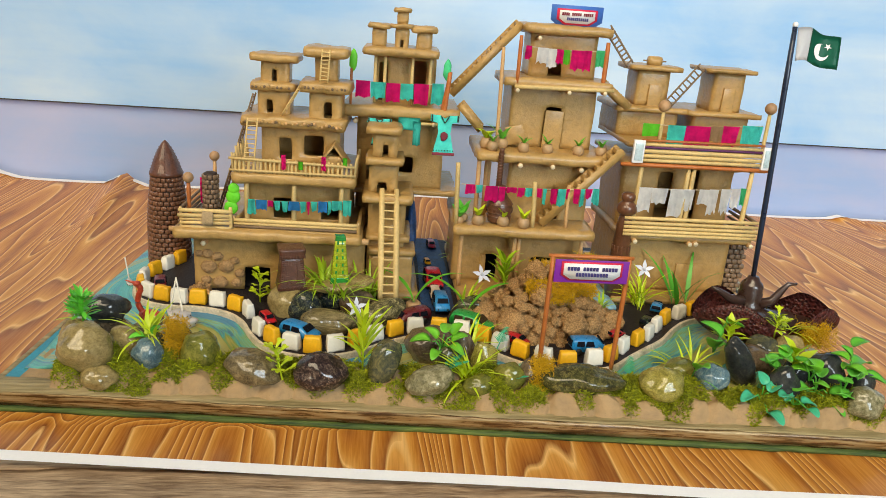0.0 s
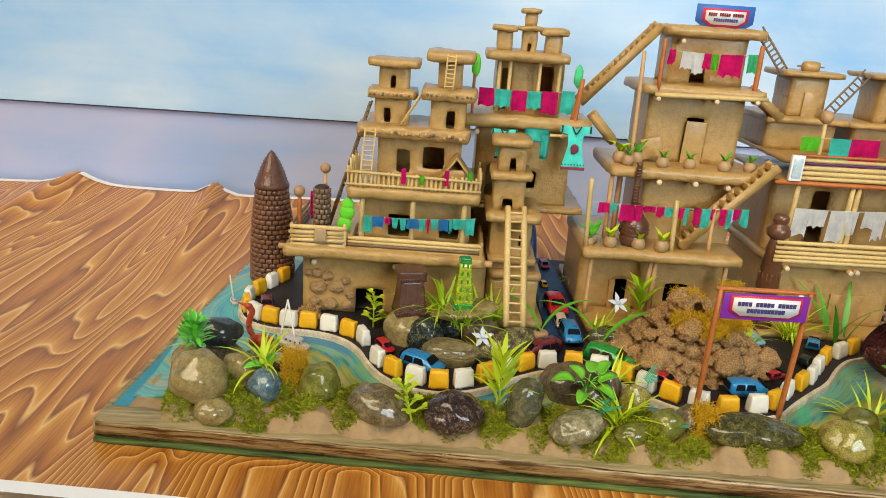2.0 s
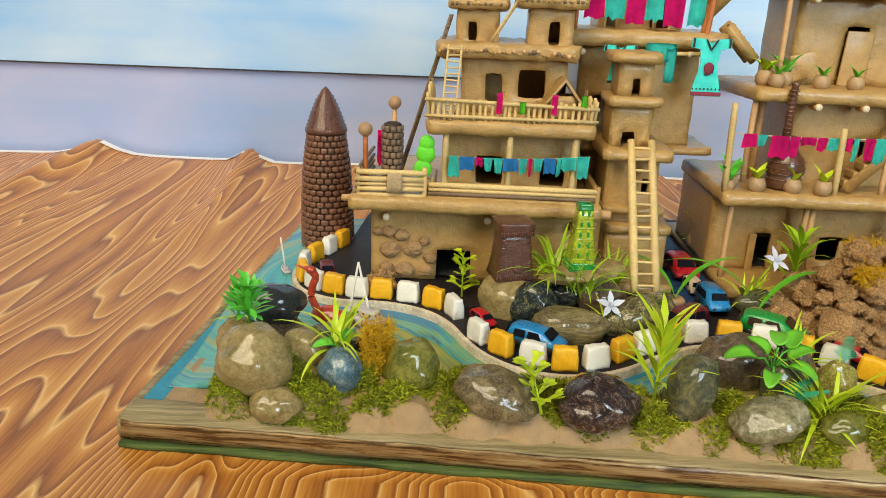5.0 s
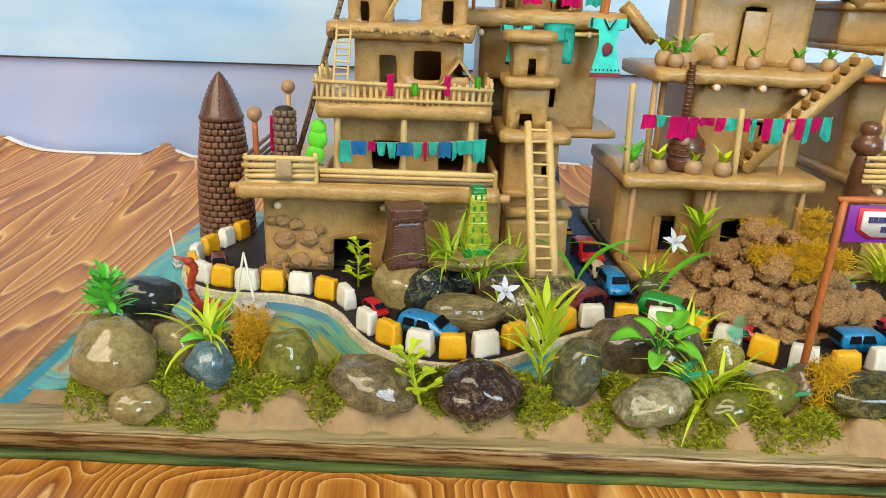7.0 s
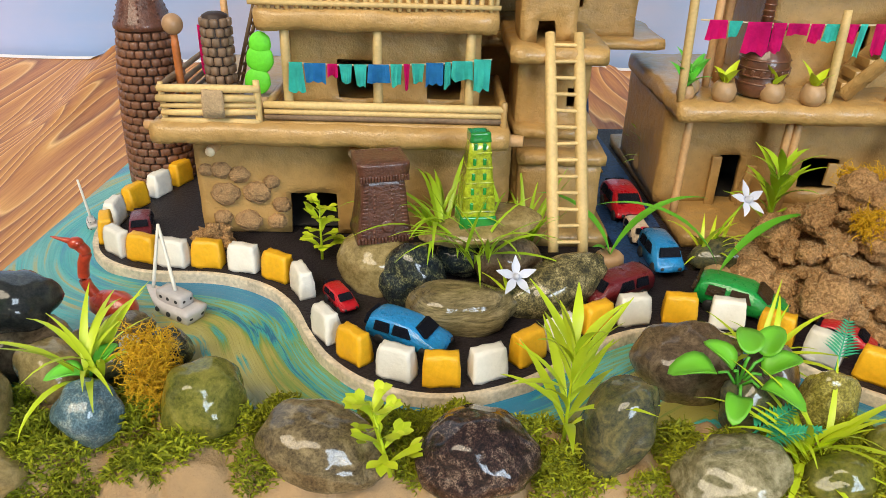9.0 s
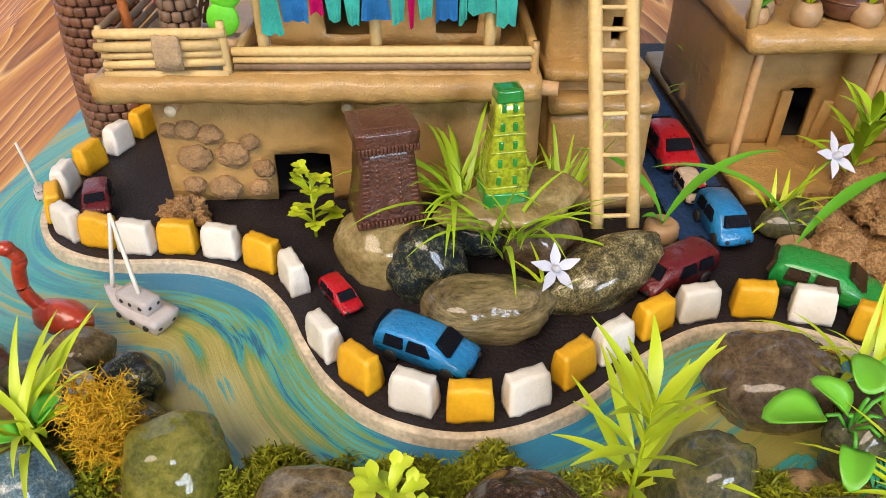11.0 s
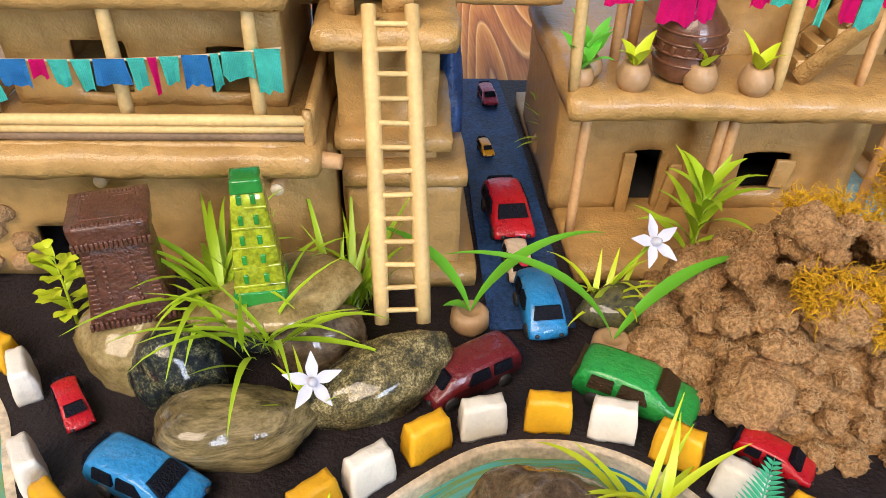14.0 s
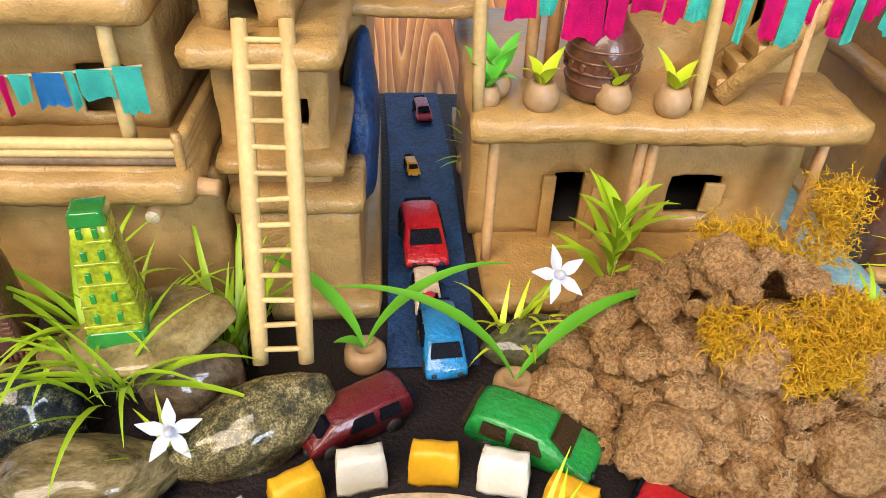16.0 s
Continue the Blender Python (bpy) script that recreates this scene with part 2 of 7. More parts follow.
def river_paint():
    """Paint laid in long strokes along the shore: the attribute "shore" holds the length along it and the distance from it."""
    n = Nodes("river_paint")
    at = n.add("ShaderNodeAttribute")
    at.attribute_name = "shore"
    sep = n.add("ShaderNodeSeparateXYZ", Vector=at.outputs["Vector"])
    d = sep.outputs[1]
    pos = n.coords(world=True)
    swirl = n.noise(pos, 7.0, 2.0, 0.5, 0.6)
    run = n.add("ShaderNodeMapping", Vector=at.outputs["Vector"])
    run.inputs["Scale"].default_value = (5.0, 75.0, 1.0)
    long1 = n.noise(run.outputs[0], 1.0, 3.0, 0.55, 0.8)
    run2 = n.add("ShaderNodeMapping", Vector=at.outputs["Vector"])
    run2.inputs["Scale"].default_value = (14.0, 420.0, 1.0)
    hair = n.noise(run2.outputs[0], 1.0, 4.0, 0.6, 0.4)
    v = n.math("ADD", n.math("MULTIPLY", d, 7.0), n.math("MULTIPLY", n.math("SUBTRACT", swirl, 0.5), 0.55))
    v = n.math("ADD", v, n.math("MULTIPLY", n.math("SUBTRACT", long1, 0.5), 0.42))
    v = n.math("ADD", v, n.math("MULTIPLY", n.math("SUBTRACT", hair, 0.5), 0.20))
    sand, pale, olive = (0.42, 0.37, 0.095), (0.48, 0.45, 0.15), (0.20, 0.31, 0.06)
    blue, teal, deep, sky = (0.008, 0.21, 0.38), (0.025, 0.38, 0.36), (0.008, 0.10, 0.25), (0.06, 0.46, 0.46)
    col = n.ramp(v, [(0.00, blue), (0.025, teal), (0.055, olive), (0.085, sky), (0.12, olive), (0.145, teal), (0.165, deep), (0.185, teal), (0.22, olive), (0.27, sand), (0.38, pale),
                     (0.41, teal), (0.44, sand), (0.58, sand), (0.62, olive), (0.65, sky), (0.69, teal), (0.74, pale), (0.9, sand)])
    flow = n.ramp(n.math("ADD", long1, n.math("MULTIPLY", hair, 0.25)), [(0.46, blue), (0.56, teal), (0.63, sky), (0.70, sand), (0.76, teal)])
    # the far arm by the round tower is bluer
    x = n.add("ShaderNodeSeparateXYZ", Vector=n.add("ShaderNodeNewGeometry").outputs["Position"]).outputs[0]
    arm = n.math("ADD", n.math("MULTIPLY", n.math("ADD", x, 0.19), -9.0), n.math("MULTIPLY", n.math("SUBTRACT", swirl, 0.5), 2.0))
    arm = n.ramp(arm, [(0.1, (0,) * 3), (0.8, (0.85,) * 3)])
    col = n.mix(arm, col, flow)
    col = n.mix(n.ramp(n.noise(pos, 900, 2.0), [(0.66, (0,) * 3), (0.72, (0.6,) * 3)]), col, (0.06, 0.06, 0.03))
    h = n.math("ADD", hair, n.math("MULTIPLY", n.noise(pos, 220, 4.0), 0.5))
    return n.done(col, 0.32, h, 0.35, 0.002, coat=0.4)


WOODPRINT = wood_print()
SKY_UP = sky_print("sky_sheet_upper", (0.27, 0.55, 0.94), (0.55, 0.74, 0.96))
SKY_LOW = sky_print("sky_sheet_lower", (0.30, 0.46, 0.80), (0.47, 0.52, 0.78))
RIVER = river_paint()
BLUEBASE = plain("turquoise_paint", (0.03, 0.30, 0.42), 0.6, 0.2, 30, 300, 0.3, coat=0.0, world=True)


def plank_mat(name, a, b, sx=3, sz=60):
    n = Nodes(name)
    f = n.noise(n.coords((sx, 60, sz), world=True), 3.0, 5.0, 0.65)
    big = n.noise(n.coords(world=True), 14, 4.0)
    grain = n.ramp(n.math("ADD", n.math("MULTIPLY", f, 0.7), n.math("MULTIPLY", big, 0.3)), [(0.38, (0,) * 3), (0.62, (1,) * 3)])
    return n.done(n.mix(grain, a, b), 0.7, f, 0.8, 0.003)


BOARD_TOP = plank_mat("board_rim_wood", (0.20, 0.15, 0.06), (0.46, 0.35, 0.18))
BOARD_GREEN = plank_mat("green_stained_edge", (0.015, 0.040, 0.006), (0.12, 0.17, 0.03))
n = Nodes("varnished_edge")
flaw = n.noise(n.coords((4, 60, 90), world=True), 3.0, 4.0, 0.6)
VARNISH = n.done(n.ramp(flaw, [(0.38, (0.09, 0.040, 0.012)), (0.5, (0.26, 0.15, 0.055)), (0.64, (0.40, 0.28, 0.13))]), n.ramp(flaw, [(0.4, (0.22,) * 3), (0.7, (0.5,) * 3)]), flaw, 0.4, 0.001, metal=0.3)
BEAM = plank_mat("weathered_beam", (0.20, 0.12, 0.065), (0.62, 0.44, 0.28), 6, 60)
BEAM_PALE = plank_mat("pale_cracked_beam", (0.25, 0.18, 0.12), (0.75, 0.68, 0.58), 40, 30)

# ---------- mesh helpers ----------
ORIGIN = {}
SETTLED = [False]
SETTLE = Matrix.Identity(4)


def thing(name, at, label, category, group="", kind=""):
    ob = new(name)
    ob.empty_display_size = 0.01
    at = SETTLE @ Vector(at) if SETTLED[0] else Vector(at)
    ob.location = at
    ORIGIN[ob.name] = at
    return tagged(ob, label, category, group, kind)


def part(name, bm, material, parent=None, label="", smooth=True, at=None):
    """Link a bmesh, given in world metres, as one mesh under a thing or a part (or at top level, with its origin at `at`)."""
    o = ORIGIN[parent.name] if parent else Vector(at or (0, 0, 0))
    me = bpy.data.meshes.new(name)
    if SETTLED[0]:
        bmesh.ops.transform(bm, matrix=SETTLE, verts=bm.verts)
    bmesh.ops.translate(bm, verts=bm.verts, vec=-o)
    if smooth:
        for f in bm.faces:
            f.smooth = True
    bm.to_mesh(me)
    bm.free()
    for m in (material if isinstance(material, (list, tuple)) else [material]):
        me.materials.append(m)
    ob = new(name, me)
    ORIGIN[ob.name] = o
    if parent:
        ob.parent = parent
    else:
        ob.location = o
    if label:
        tagged(ob, label)
    return ob


def steps(a, b, n):
    return [a + (b - a) * i / n for i in range(n + 1)]


def cuts(a, b, size, extra=()):
    """Even steps from a to b with further cuts put in."""
    v = steps(a, b, max(1, round((b - a) / size)))
    out = [x for x in v if all(abs(x - e) > size * 0.4 for e in extra) or x in (a, b)]
    return sorted(set(out) | {e for e in extra if a < e < b})


def grid_solid(xs, ys, zs, filled, bm=None):
    """The skin of all filled cells of a grid."""
    bm = bm or bmesh.new()
    nx, ny, nz = len(xs) - 1, len(ys) - 1, len(zs) - 1
    F = np.zeros((nx + 2, ny + 2, nz + 2), bool)
    for i in range(nx):
        for j in range(ny):
            for k in range(nz):
                F[i + 1, j + 1, k + 1] = filled((xs[i] + xs[i + 1]) / 2, (ys[j] + ys[j + 1]) / 2, (zs[k] + zs[k + 1]) / 2)
    vs = {}

    def v(i, j, k):
        if (i, j, k) not in vs:
            vs[i, j, k] = bm.verts.new((xs[i], ys[j], zs[k]))
        return vs[i, j, k]

    sides = [((-1, 0, 0), [(0, 0, 0), (0, 0, 1), (0, 1, 1), (0, 1, 0)]), ((1, 0, 0), [(1, 0, 0), (1, 1, 0), (1, 1, 1), (1, 0, 1)]),
             ((0, -1, 0), [(0, 0, 0), (1, 0, 0), (1, 0, 1), (0, 0, 1)]), ((0, 1, 0), [(0, 1, 0), (0, 1, 1), (1, 1, 1), (1, 1, 0)]),
             ((0, 0, -1), [(0, 0, 0), (0, 1, 0), (1, 1, 0), (1, 0, 0)]), ((0, 0, 1), [(0, 0, 1), (1, 0, 1), (1, 1, 1), (0, 1, 1)])]
    for i in range(nx):
        for j in range(ny):
            for k in range(nz):
                if F[i + 1, j + 1, k + 1]:
                    for (a, b, c), q in sides:
                        if not F[i + 1 + a, j + 1 + b, k + 1 + c]:
                            bm.faces.new([v(i + x, j + y, k + z) for x, y, z in q])
    return bm


def wobble(bm, amp, freq=45.0, fine=0.3):
    for v in bm.verts:
        v.co += noise.noise_vector(v.co * freq) * amp + noise.noise_vector(v.co * freq * 3.7 + Vector((5, 2, 9))) * amp * fine
    return bm


def soften(bm, times=1, factor=0.5):
    for _ in range(times):
        bmesh.ops.smooth_vert(bm, verts=bm.verts, factor=factor, use_axis_x=True, use_axis_y=True, use_axis_z=True)
    return bm


def wall_bm(x0, x1, y0, y1, z0, z1, holes=(), size=0.009, th=0.007, amp=0.0012):
    """A hollow clay box; holes (x0, x1, z0, z1) go through its front."""
    ex = [c for h in holes for c in h[:2]] + [x0 + th, x1 - th]
    ez = [c for h in holes for c in h[2:]]
    xs, zs = cuts(x0, x1, size, ex), cuts(z0, z1, size, ez)
    ys = [y0, y0 + th] + cuts(y0 + th, y1 - th, 0.02)[1:-1] + [y1 - th, y1]

    def filled(x, y, z):
        if any(a < x < b and c < z < d for a, b, c, d in holes) and y < y0 + th:
            return False
        return x < x0 + th or x > x1 - th or y < y0 + th or y > y1 - th
    return wobble(soften(grid_solid(xs, ys, zs, filled), 1, 0.35), amp)


def slab_bm(x0, x1, y0, y1, z0, z1, size=0.008, amp=0.002, soft=1, freq=45):
    bm = grid_solid(cuts(x0, x1, size), cuts(y0, y1, size * 1.6), steps(z0, z1, 3), lambda x, y, z: True)
    wobble(soften(bm, min(soft, 2), 0.5), amp, freq)
    return wobble(bm, 0.0009, 160, 0.6)


def box_bm(x0, x1, y0, y1, z0, z1, bevel=0.001, bm=None):
    b = bmesh.new()
    bmesh.ops.create_cube(b, size=1, matrix=Matrix.LocRotScale(((x0 + x1) / 2, (y0 + y1) / 2, (z0 + z1) / 2), None, (x1 - x0, y1 - y0, z1 - z0)))
    if bevel:
        bmesh.ops.bevel(b, geom=b.edges[:], offset=bevel, segments=2, profile=0.6, affect="EDGES")
    return b


def rod_bm(p, q, r, r2=None, n=9, bm=None, bend=0.0):
    """A stick from p to q with closed ends."""
    bm = bm or bmesh.new()
    p, q = Vector(p), Vector(q)
    d = q - p
    rot = d.to_track_quat("Z", "Y").to_matrix()
    r2 = r if r2 is None else r2
    m = 5
    rings = []
    for i in range(m + 1):
        f = i / m
        c = p + d * f + rot @ Vector((bend * math.sin(f * math.pi), 0, 0))
        rr = (r + (r2 - r) * f) * (0.86 if i in (0, m) else 1.0) * (1 + 0.05 * noise.noise(c * 160))
        rings.append([bm.verts.new(c + rot @ Vector((rr * math.cos(a), rr * math.sin(a), 0))) for a in (2 * math.pi * k / n for k in range(n))])
    for a, b in zip(rings, rings[1:]):
        for k in range(n):
            bm.faces.new((a[k], a[(k + 1) % n], b[(k + 1) % n], b[k]))
    bm.faces.new(rings[0][::-1]), bm.faces.new(rings[-1])
    return bm


def tube_bm(points, r, n=6, bm=None, taper=True):
    """A soft tube along points."""
    bm = bm or bmesh.new()
    pts = [Vector(p) for p in points]
    rings = []
    for i, p in enumerate(pts):
        d = (pts[min(i + 1, len(pts) - 1)] - pts[max(i - 1, 0)]).normalized()
        rot = d.to_track_quat("Z", "Y").to_matrix()
        rr = r * (1 - 0.8 * i / (len(pts) - 1)) if taper else r
        rings.append([bm.verts.new(p + rot @ Vector((rr * math.cos(a), rr * math.sin(a), 0))) for a in (2 * math.pi * k / n for k in range(n))])
    for a, b in zip(rings, rings[1:]):
        for k in range(n):
            bm.faces.new((a[k], a[(k + 1) % n], b[(k + 1) % n], b[k]))
    bm.faces.new(rings[0][::-1]), bm.faces.new(rings[-1])
    return bm


def turned_bm(at, profile, n=20, bm=None):
    """A turned body: profile of (radius, height) round the upright through `at`."""
    bm = bm or bmesh.new()
    x, y, z = at
    rings = [[bm.verts.new((x + r * math.cos(a), y + r * math.sin(a), z + h)) for a in (2 * math.pi * k / n for k in range(n))] for r, h in profile]
    for a, b in zip(rings, rings[1:]):
        for k in range(n):
            bm.faces.new((a[k], a[(k + 1) % n], b[(k + 1) % n], b[k]))
    bm.faces.new(rings[0][::-1]), bm.faces.new(rings[-1])
    return bm


def lump_bm(at, size, sub=3, amp=0.12, freq=1.6, seed=0.0, rz=0.0, rx=0.0, ry=0.0, bm=None):
    """An uneven rounded body of half-axes `size`."""
    b = bmesh.new()
    bmesh.ops.create_icosphere(b, subdivisions=sub, radius=1)
    m = pose(*at, rx, ry, rz) @ Matrix.Diagonal((*size, 1))
    for v in b.verts:
        k = 1 + amp * noise.noise(v.co * freq + Vector((seed, seed * 1.7, 3))) + amp * 0.3 * noise.noise(v.co * freq * 3 + Vector((seed, 1, seed)))
        v.co = m @ (v.co * k)
    return b


def join(bm, other):
    me = bpy.data.meshes.new("x")
    other.to_mesh(me)
    other.free()
    bm.from_mesh(me)
    bpy.data.meshes.remove(me)
    return bm

# ---------- setting: table, board, river, road, backdrop ----------
FLOOR_Z = -0.80
bm = bmesh.new()
bmesh.ops.create_grid(bm, x_segments=8, y_segments=8, size=40)
bmesh.ops.translate(bm, verts=bm.verts, vec=(0, 0, FLOOR_Z))
tagged(part("ground", bm, plain("grey_floor", (0.30, 0.27, 0.24), 0.8, 0.2, 3, 60, 0.3, world=True), at=(0, 0, FLOOR_Z)),
       "grey cement floor under the display table", "floor", kind="structure")

# added unseen wall and window frame on the near side, built round the area lamp
near_wall = tagged(part("wall_south", grid_solid([-3.2, OPENING[0], OPENING[1], 3.8], [WALL_Y - 0.14, WALL_Y], [FLOOR_Z, OPENING[2], OPENING[3], 1.9],
                        lambda x, y, z: not (OPENING[0] < x < OPENING[1] and OPENING[2] < z < OPENING[3])),
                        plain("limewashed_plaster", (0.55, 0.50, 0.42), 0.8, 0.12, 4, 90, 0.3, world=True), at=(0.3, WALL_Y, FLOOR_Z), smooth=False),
                   "added unseen limewashed plaster wall with an opening for the area lamp", "wall", kind="structure")
window = thing("window_1", (OPENING[0], WALL_Y - 0.03, OPENING[2]), "added unseen wooden frame with a middle bar round the area lamp", "window", kind="structure")
for x0, x1, z0, z1 in ((OPENING[0], OPENING[1], OPENING[2], OPENING[2] + 0.05), (OPENING[0], OPENING[1], OPENING[3] - 0.05, OPENING[3]), (OPENING[0], OPENING[0] + 0.05, OPENING[2] + 0.05, OPENING[3] - 0.05),
                       (OPENING[1] - 0.05, OPENING[1], OPENING[2] + 0.05, OPENING[3] - 0.05), ((OPENING[0] + OPENING[1]) / 2 - 0.025, (OPENING[0] + OPENING[1]) / 2 + 0.025, OPENING[2] + 0.05, OPENING[3] - 0.05)):
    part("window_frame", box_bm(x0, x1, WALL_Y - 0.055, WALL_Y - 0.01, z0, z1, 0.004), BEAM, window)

# the bench of rough beams that carries the sheet
bench = thing("bench", (0.15, 1.2, FLOOR_Z), "rough weathered wooden bench under the printed sheet", "bench", kind="structure")
part("bench_top", wobble(grid_solid(steps(-1.7, 2.2, 60), steps(0.70, 1.78, 10), [-0.10, -0.062], lambda x, y, z: True), 0.001, 9), BEAM, bench)
part("front_beam", wobble(grid_solid(steps(-1.7, 2.2, 160), steps(0.640, 0.699, 8), steps(-0.13, -0.058, 6), lambda x, y, z: True), 0.0025, 22), BEAM, bench, "weathered brown front beam")
part("pale_beam", wobble(grid_solid(steps(-1.7, 2.2, 260), steps(0.55, 0.636, 10), steps(-0.14, -0.066, 6), lambda x, y, z: True), 0.004, 45), BEAM_PALE, bench, "pale cracked wooden beam")
for x in (-1.4, 0.2, 1.9):
    for y in (0.66, 1.7):
        part("leg", box_bm(x - 0.04, x + 0.04, y - 0.04, y + 0.04, FLOOR_Z, -0.10, 0.004), BEAM, bench)


def sheet_edge(x):
    """Front edge of the printed sheet."""
    return 0.712 - 0.065 * (x + 0.33) / 0.95


def sheet_height(x, y):
    """The sheet lies flat, with soft swells and creases towards its back."""
    h = 0.0025 * noise.noise(Vector((x * 4, y * 5, 0)))
    k = max(0.0, min(1.0, (y - 1.25) / 0.5))
    side = 1.0 if x < 0.3 else 0.45
    fold = max(0.0, 1 - abs(x + 0.545 + 0.12 * (y - 1.75)) / 0.055) ** 2 * 0.03 + max(0.0, 1 - abs(x + 0.87 - 0.1 * (y - 1.75)) / 0.10) ** 2 * 0.03
    fold += max(0.0, 1 - abs(x - 1.30 + 0.9 * (y - 1.75)) / 0.05) ** 2 * 0.02
    return -0.047 + h + k * side * (fold + 0.008 * (1 + noise.noise(Vector((x * 3, 1, 0)))))


bm = bmesh.new()
NX, NY = 240, 70
grid = [[None] * (NY + 1) for _ in range(NX + 1)]
for i in range(NX + 1):
    x = -1.7 + 3.9 * i / NX
    for j in range(NY + 1):
        y0 = sheet_edge(x)
        y = y0 + (1.80 - y0) * j / NY
        grid[i][j] = bm.verts.new((x, y, sheet_height(x, y)))
for i in range(NX):
    for j in range(NY):
        bm.faces.new((grid[i][j], grid[i + 1][j], grid[i + 1][j + 1], grid[i][j + 1]))
table_sheet = tagged(part("table_sheet", bm, WOODPRINT, at=(0.2, 1.2, -0.047)), "glossy wood-grain printed plastic sheet with creases on the bench", "table cover", kind="structure")
bm = bmesh.new()
for edge, w in (("front", 0.013), ("back", 0.02)):
    prev = None
    for i in range(121):
        x = -1.7 + 3.9 * i / 120
        y = sheet_edge(x) if edge == "front" else 1.798
        z = sheet_height(x, y) + 0.0008
        a, b = (bm.verts.new((x, y - w, z - (0.002 if edge == "front" else 0))), bm.verts.new((x, y + 0.001, z)))
        if prev:
            bm.faces.new((prev[0], a, b, prev[1]))
        prev = (a, b)
part("border", bm, PAPER, table_sheet, "white unprinted border of the sheet")

# backdrop of two painted sheets with a seam
backdrop = thing("backdrop", (0.2, 1.84, -0.1), "pale blue cloudy sky sheets hung behind the model", "backdrop", kind="structure")
for nm, z0, z1, m, y in (("lower_sheet", -0.25, 0.148, SKY_LOW, 1.822), ("upper_sheet", 0.143, 1.5, SKY_UP, 1.814)):
    bm = grid_solid(steps(-3.2, 3.8, 60), [y, y + 0.004], steps(z0, z1, 12), lambda a, b, c: True)
    part(nm, wobble(bm, 0.0015, 2.2), m, backdrop, smooth=False)
# thin black rod draws the shadow line where the two sheets meet
part("seam", rod_bm((-3.2, 1.812, 0.142), (3.8, 1.812, 0.142), 0.0014), BLACK, backdrop, "black rod painting the shadow line of the seam between the sheets")

# base board, turned a little against the houses
BT = pose(-0.372, 0.795, 0, 0, 0, -3.8)
BW, BD = 1.035, 0.56


def on_board(u, v, z=0.0):
    return BT @ Vector((u, v, z))


def turn_bm(bm, m):
    bmesh.ops.transform(bm, matrix=m, verts=bm.verts)
    return bm


board = thing("base_board", on_board(BW / 2, BD / 2, -0.046), "wooden base board with turquoise painted top and worn edges", "board", kind="structure")
part("panel", turn_bm(grid_solid(steps(0, BW, 40), steps(0, BD, 20), [-0.046, -0.024], lambda x, y, z: True), BT), BLUEBASE, board, smooth=False)
part("front_strip", turn_bm(wobble(slab_bm(-0.004, BW + 0.004, -0.004, 0.0, -0.041, -0.0235, 0.012, 0.0006, 1), 0.0004, 30), BT), VARNISH, board, "glossy varnished brown front edge")
part("rim", turn_bm(wobble(slab_bm(-0.004, BW + 0.004, -0.005, 0.026, -0.0240, -0.0212, 0.012, 0.0006, 1), 0.0008, 25), BT), BOARD_TOP, board, "dusty olive rim strip")
part("lower_strip", turn_bm(wobble(slab_bm(-0.006, BW + 0.006, -0.008, 0.0, -0.0465, -0.0405, 0.02, 0.0005, 1), 0.0006, 30), BT), BOARD_GREEN, board, "green-stained lower edge")
part("side_strip", turn_bm(slab_bm(-0.009, 0.001, -0.002, BD, -0.0455, -0.0235, 0.02, 0.0006, 1), BT), BOARD_TOP, board)


def smooth_line(pts, n=8):
    """Catmull-Rom through plan points."""
    out = []
    P = [pts[0]] + list(pts) + [pts[-1]]
    for i in range(1, len(P) - 2):
        a, b, c, d = (Vector(p) for p in P[i - 1:i + 3])
        for k in range(n):
            t = k / n
            out.append(0.5 * ((2 * b) + (c - a) * t + (2 * a - 5 * b + 4 * c - d) * t * t + (3 * b - a - 3 * c + d) * t ** 3))
    return out + [Vector(pts[-1])]


# outer edge of the road along the river, from behind the brick tower to the boat
SHORE = smooth_line([(-0.25, 1.19), (-0.262, 1.165), (-0.28, 1.125), (-0.297, 1.07), (-0.29, 1.03), (-0.272, 1.003), (-0.238, 0.986), (-0.188, 0.983), (-0.15, 0.968), (-0.126, 0.942),
                     (-0.112, 0.912), (-0.097, 0.885), (-0.075, 0.862), (-0.048, 0.849), (-0.022, 0.846), (0.006, 0.852), (0.036, 0.868), (0.066, 0.892), (0.10, 0.911), (0.132, 0.914),
                     (0.16, 0.907), (0.184, 0.89), (0.202, 0.868), (0.228, 0.846), (0.255, 0.832), (0.287, 0.823), (0.32, 0.829), (0.35, 0.841), (0.378, 0.867), (0.408, 0.893),
                     (0.442, 0.922), (0.475, 0.962), (0.507, 0.99), (0.56, 1.01)])

bm = turn_bm(grid_solid(steps(0.012, BW - 0.01, 260), steps(0.048, 0.50, 115), [-0.0235, -0.007], lambda x, y, z: True), BT)
for v in bm.verts:
    if v.co.z > -0.02:
        u, w, _ = BT.inverted() @ v.co
        v.co.z += 0.0003 * noise.noise(v.co * 30) - 0.0155 * max(0.0, min(1.0, (0.075 - u) / 0.05)) * max(0.0, min(1.0, (0.20 - w) / 0.10))
RIVER_AT = Vector((0.1, 0.95, -0.0235))
river = tagged(part("river", bm, RIVER, at=RIVER_AT), "river painted in swirls of blue, green and sand", "river", kind="structure")
line = np.array([(p.x, p.y) for p in SHORE])
along = np.concatenate([[0.0], np.cumsum(np.linalg.norm(np.diff(line, axis=0), axis=1))])
here = np.array([(v.co.x + RIVER_AT.x, v.co.y + RIVER_AT.y) for v in river.data.vertices])
gaps = np.linalg.norm(here[:, None, :] - line[None, :, :], axis=2)
near = gaps.argmin(1)
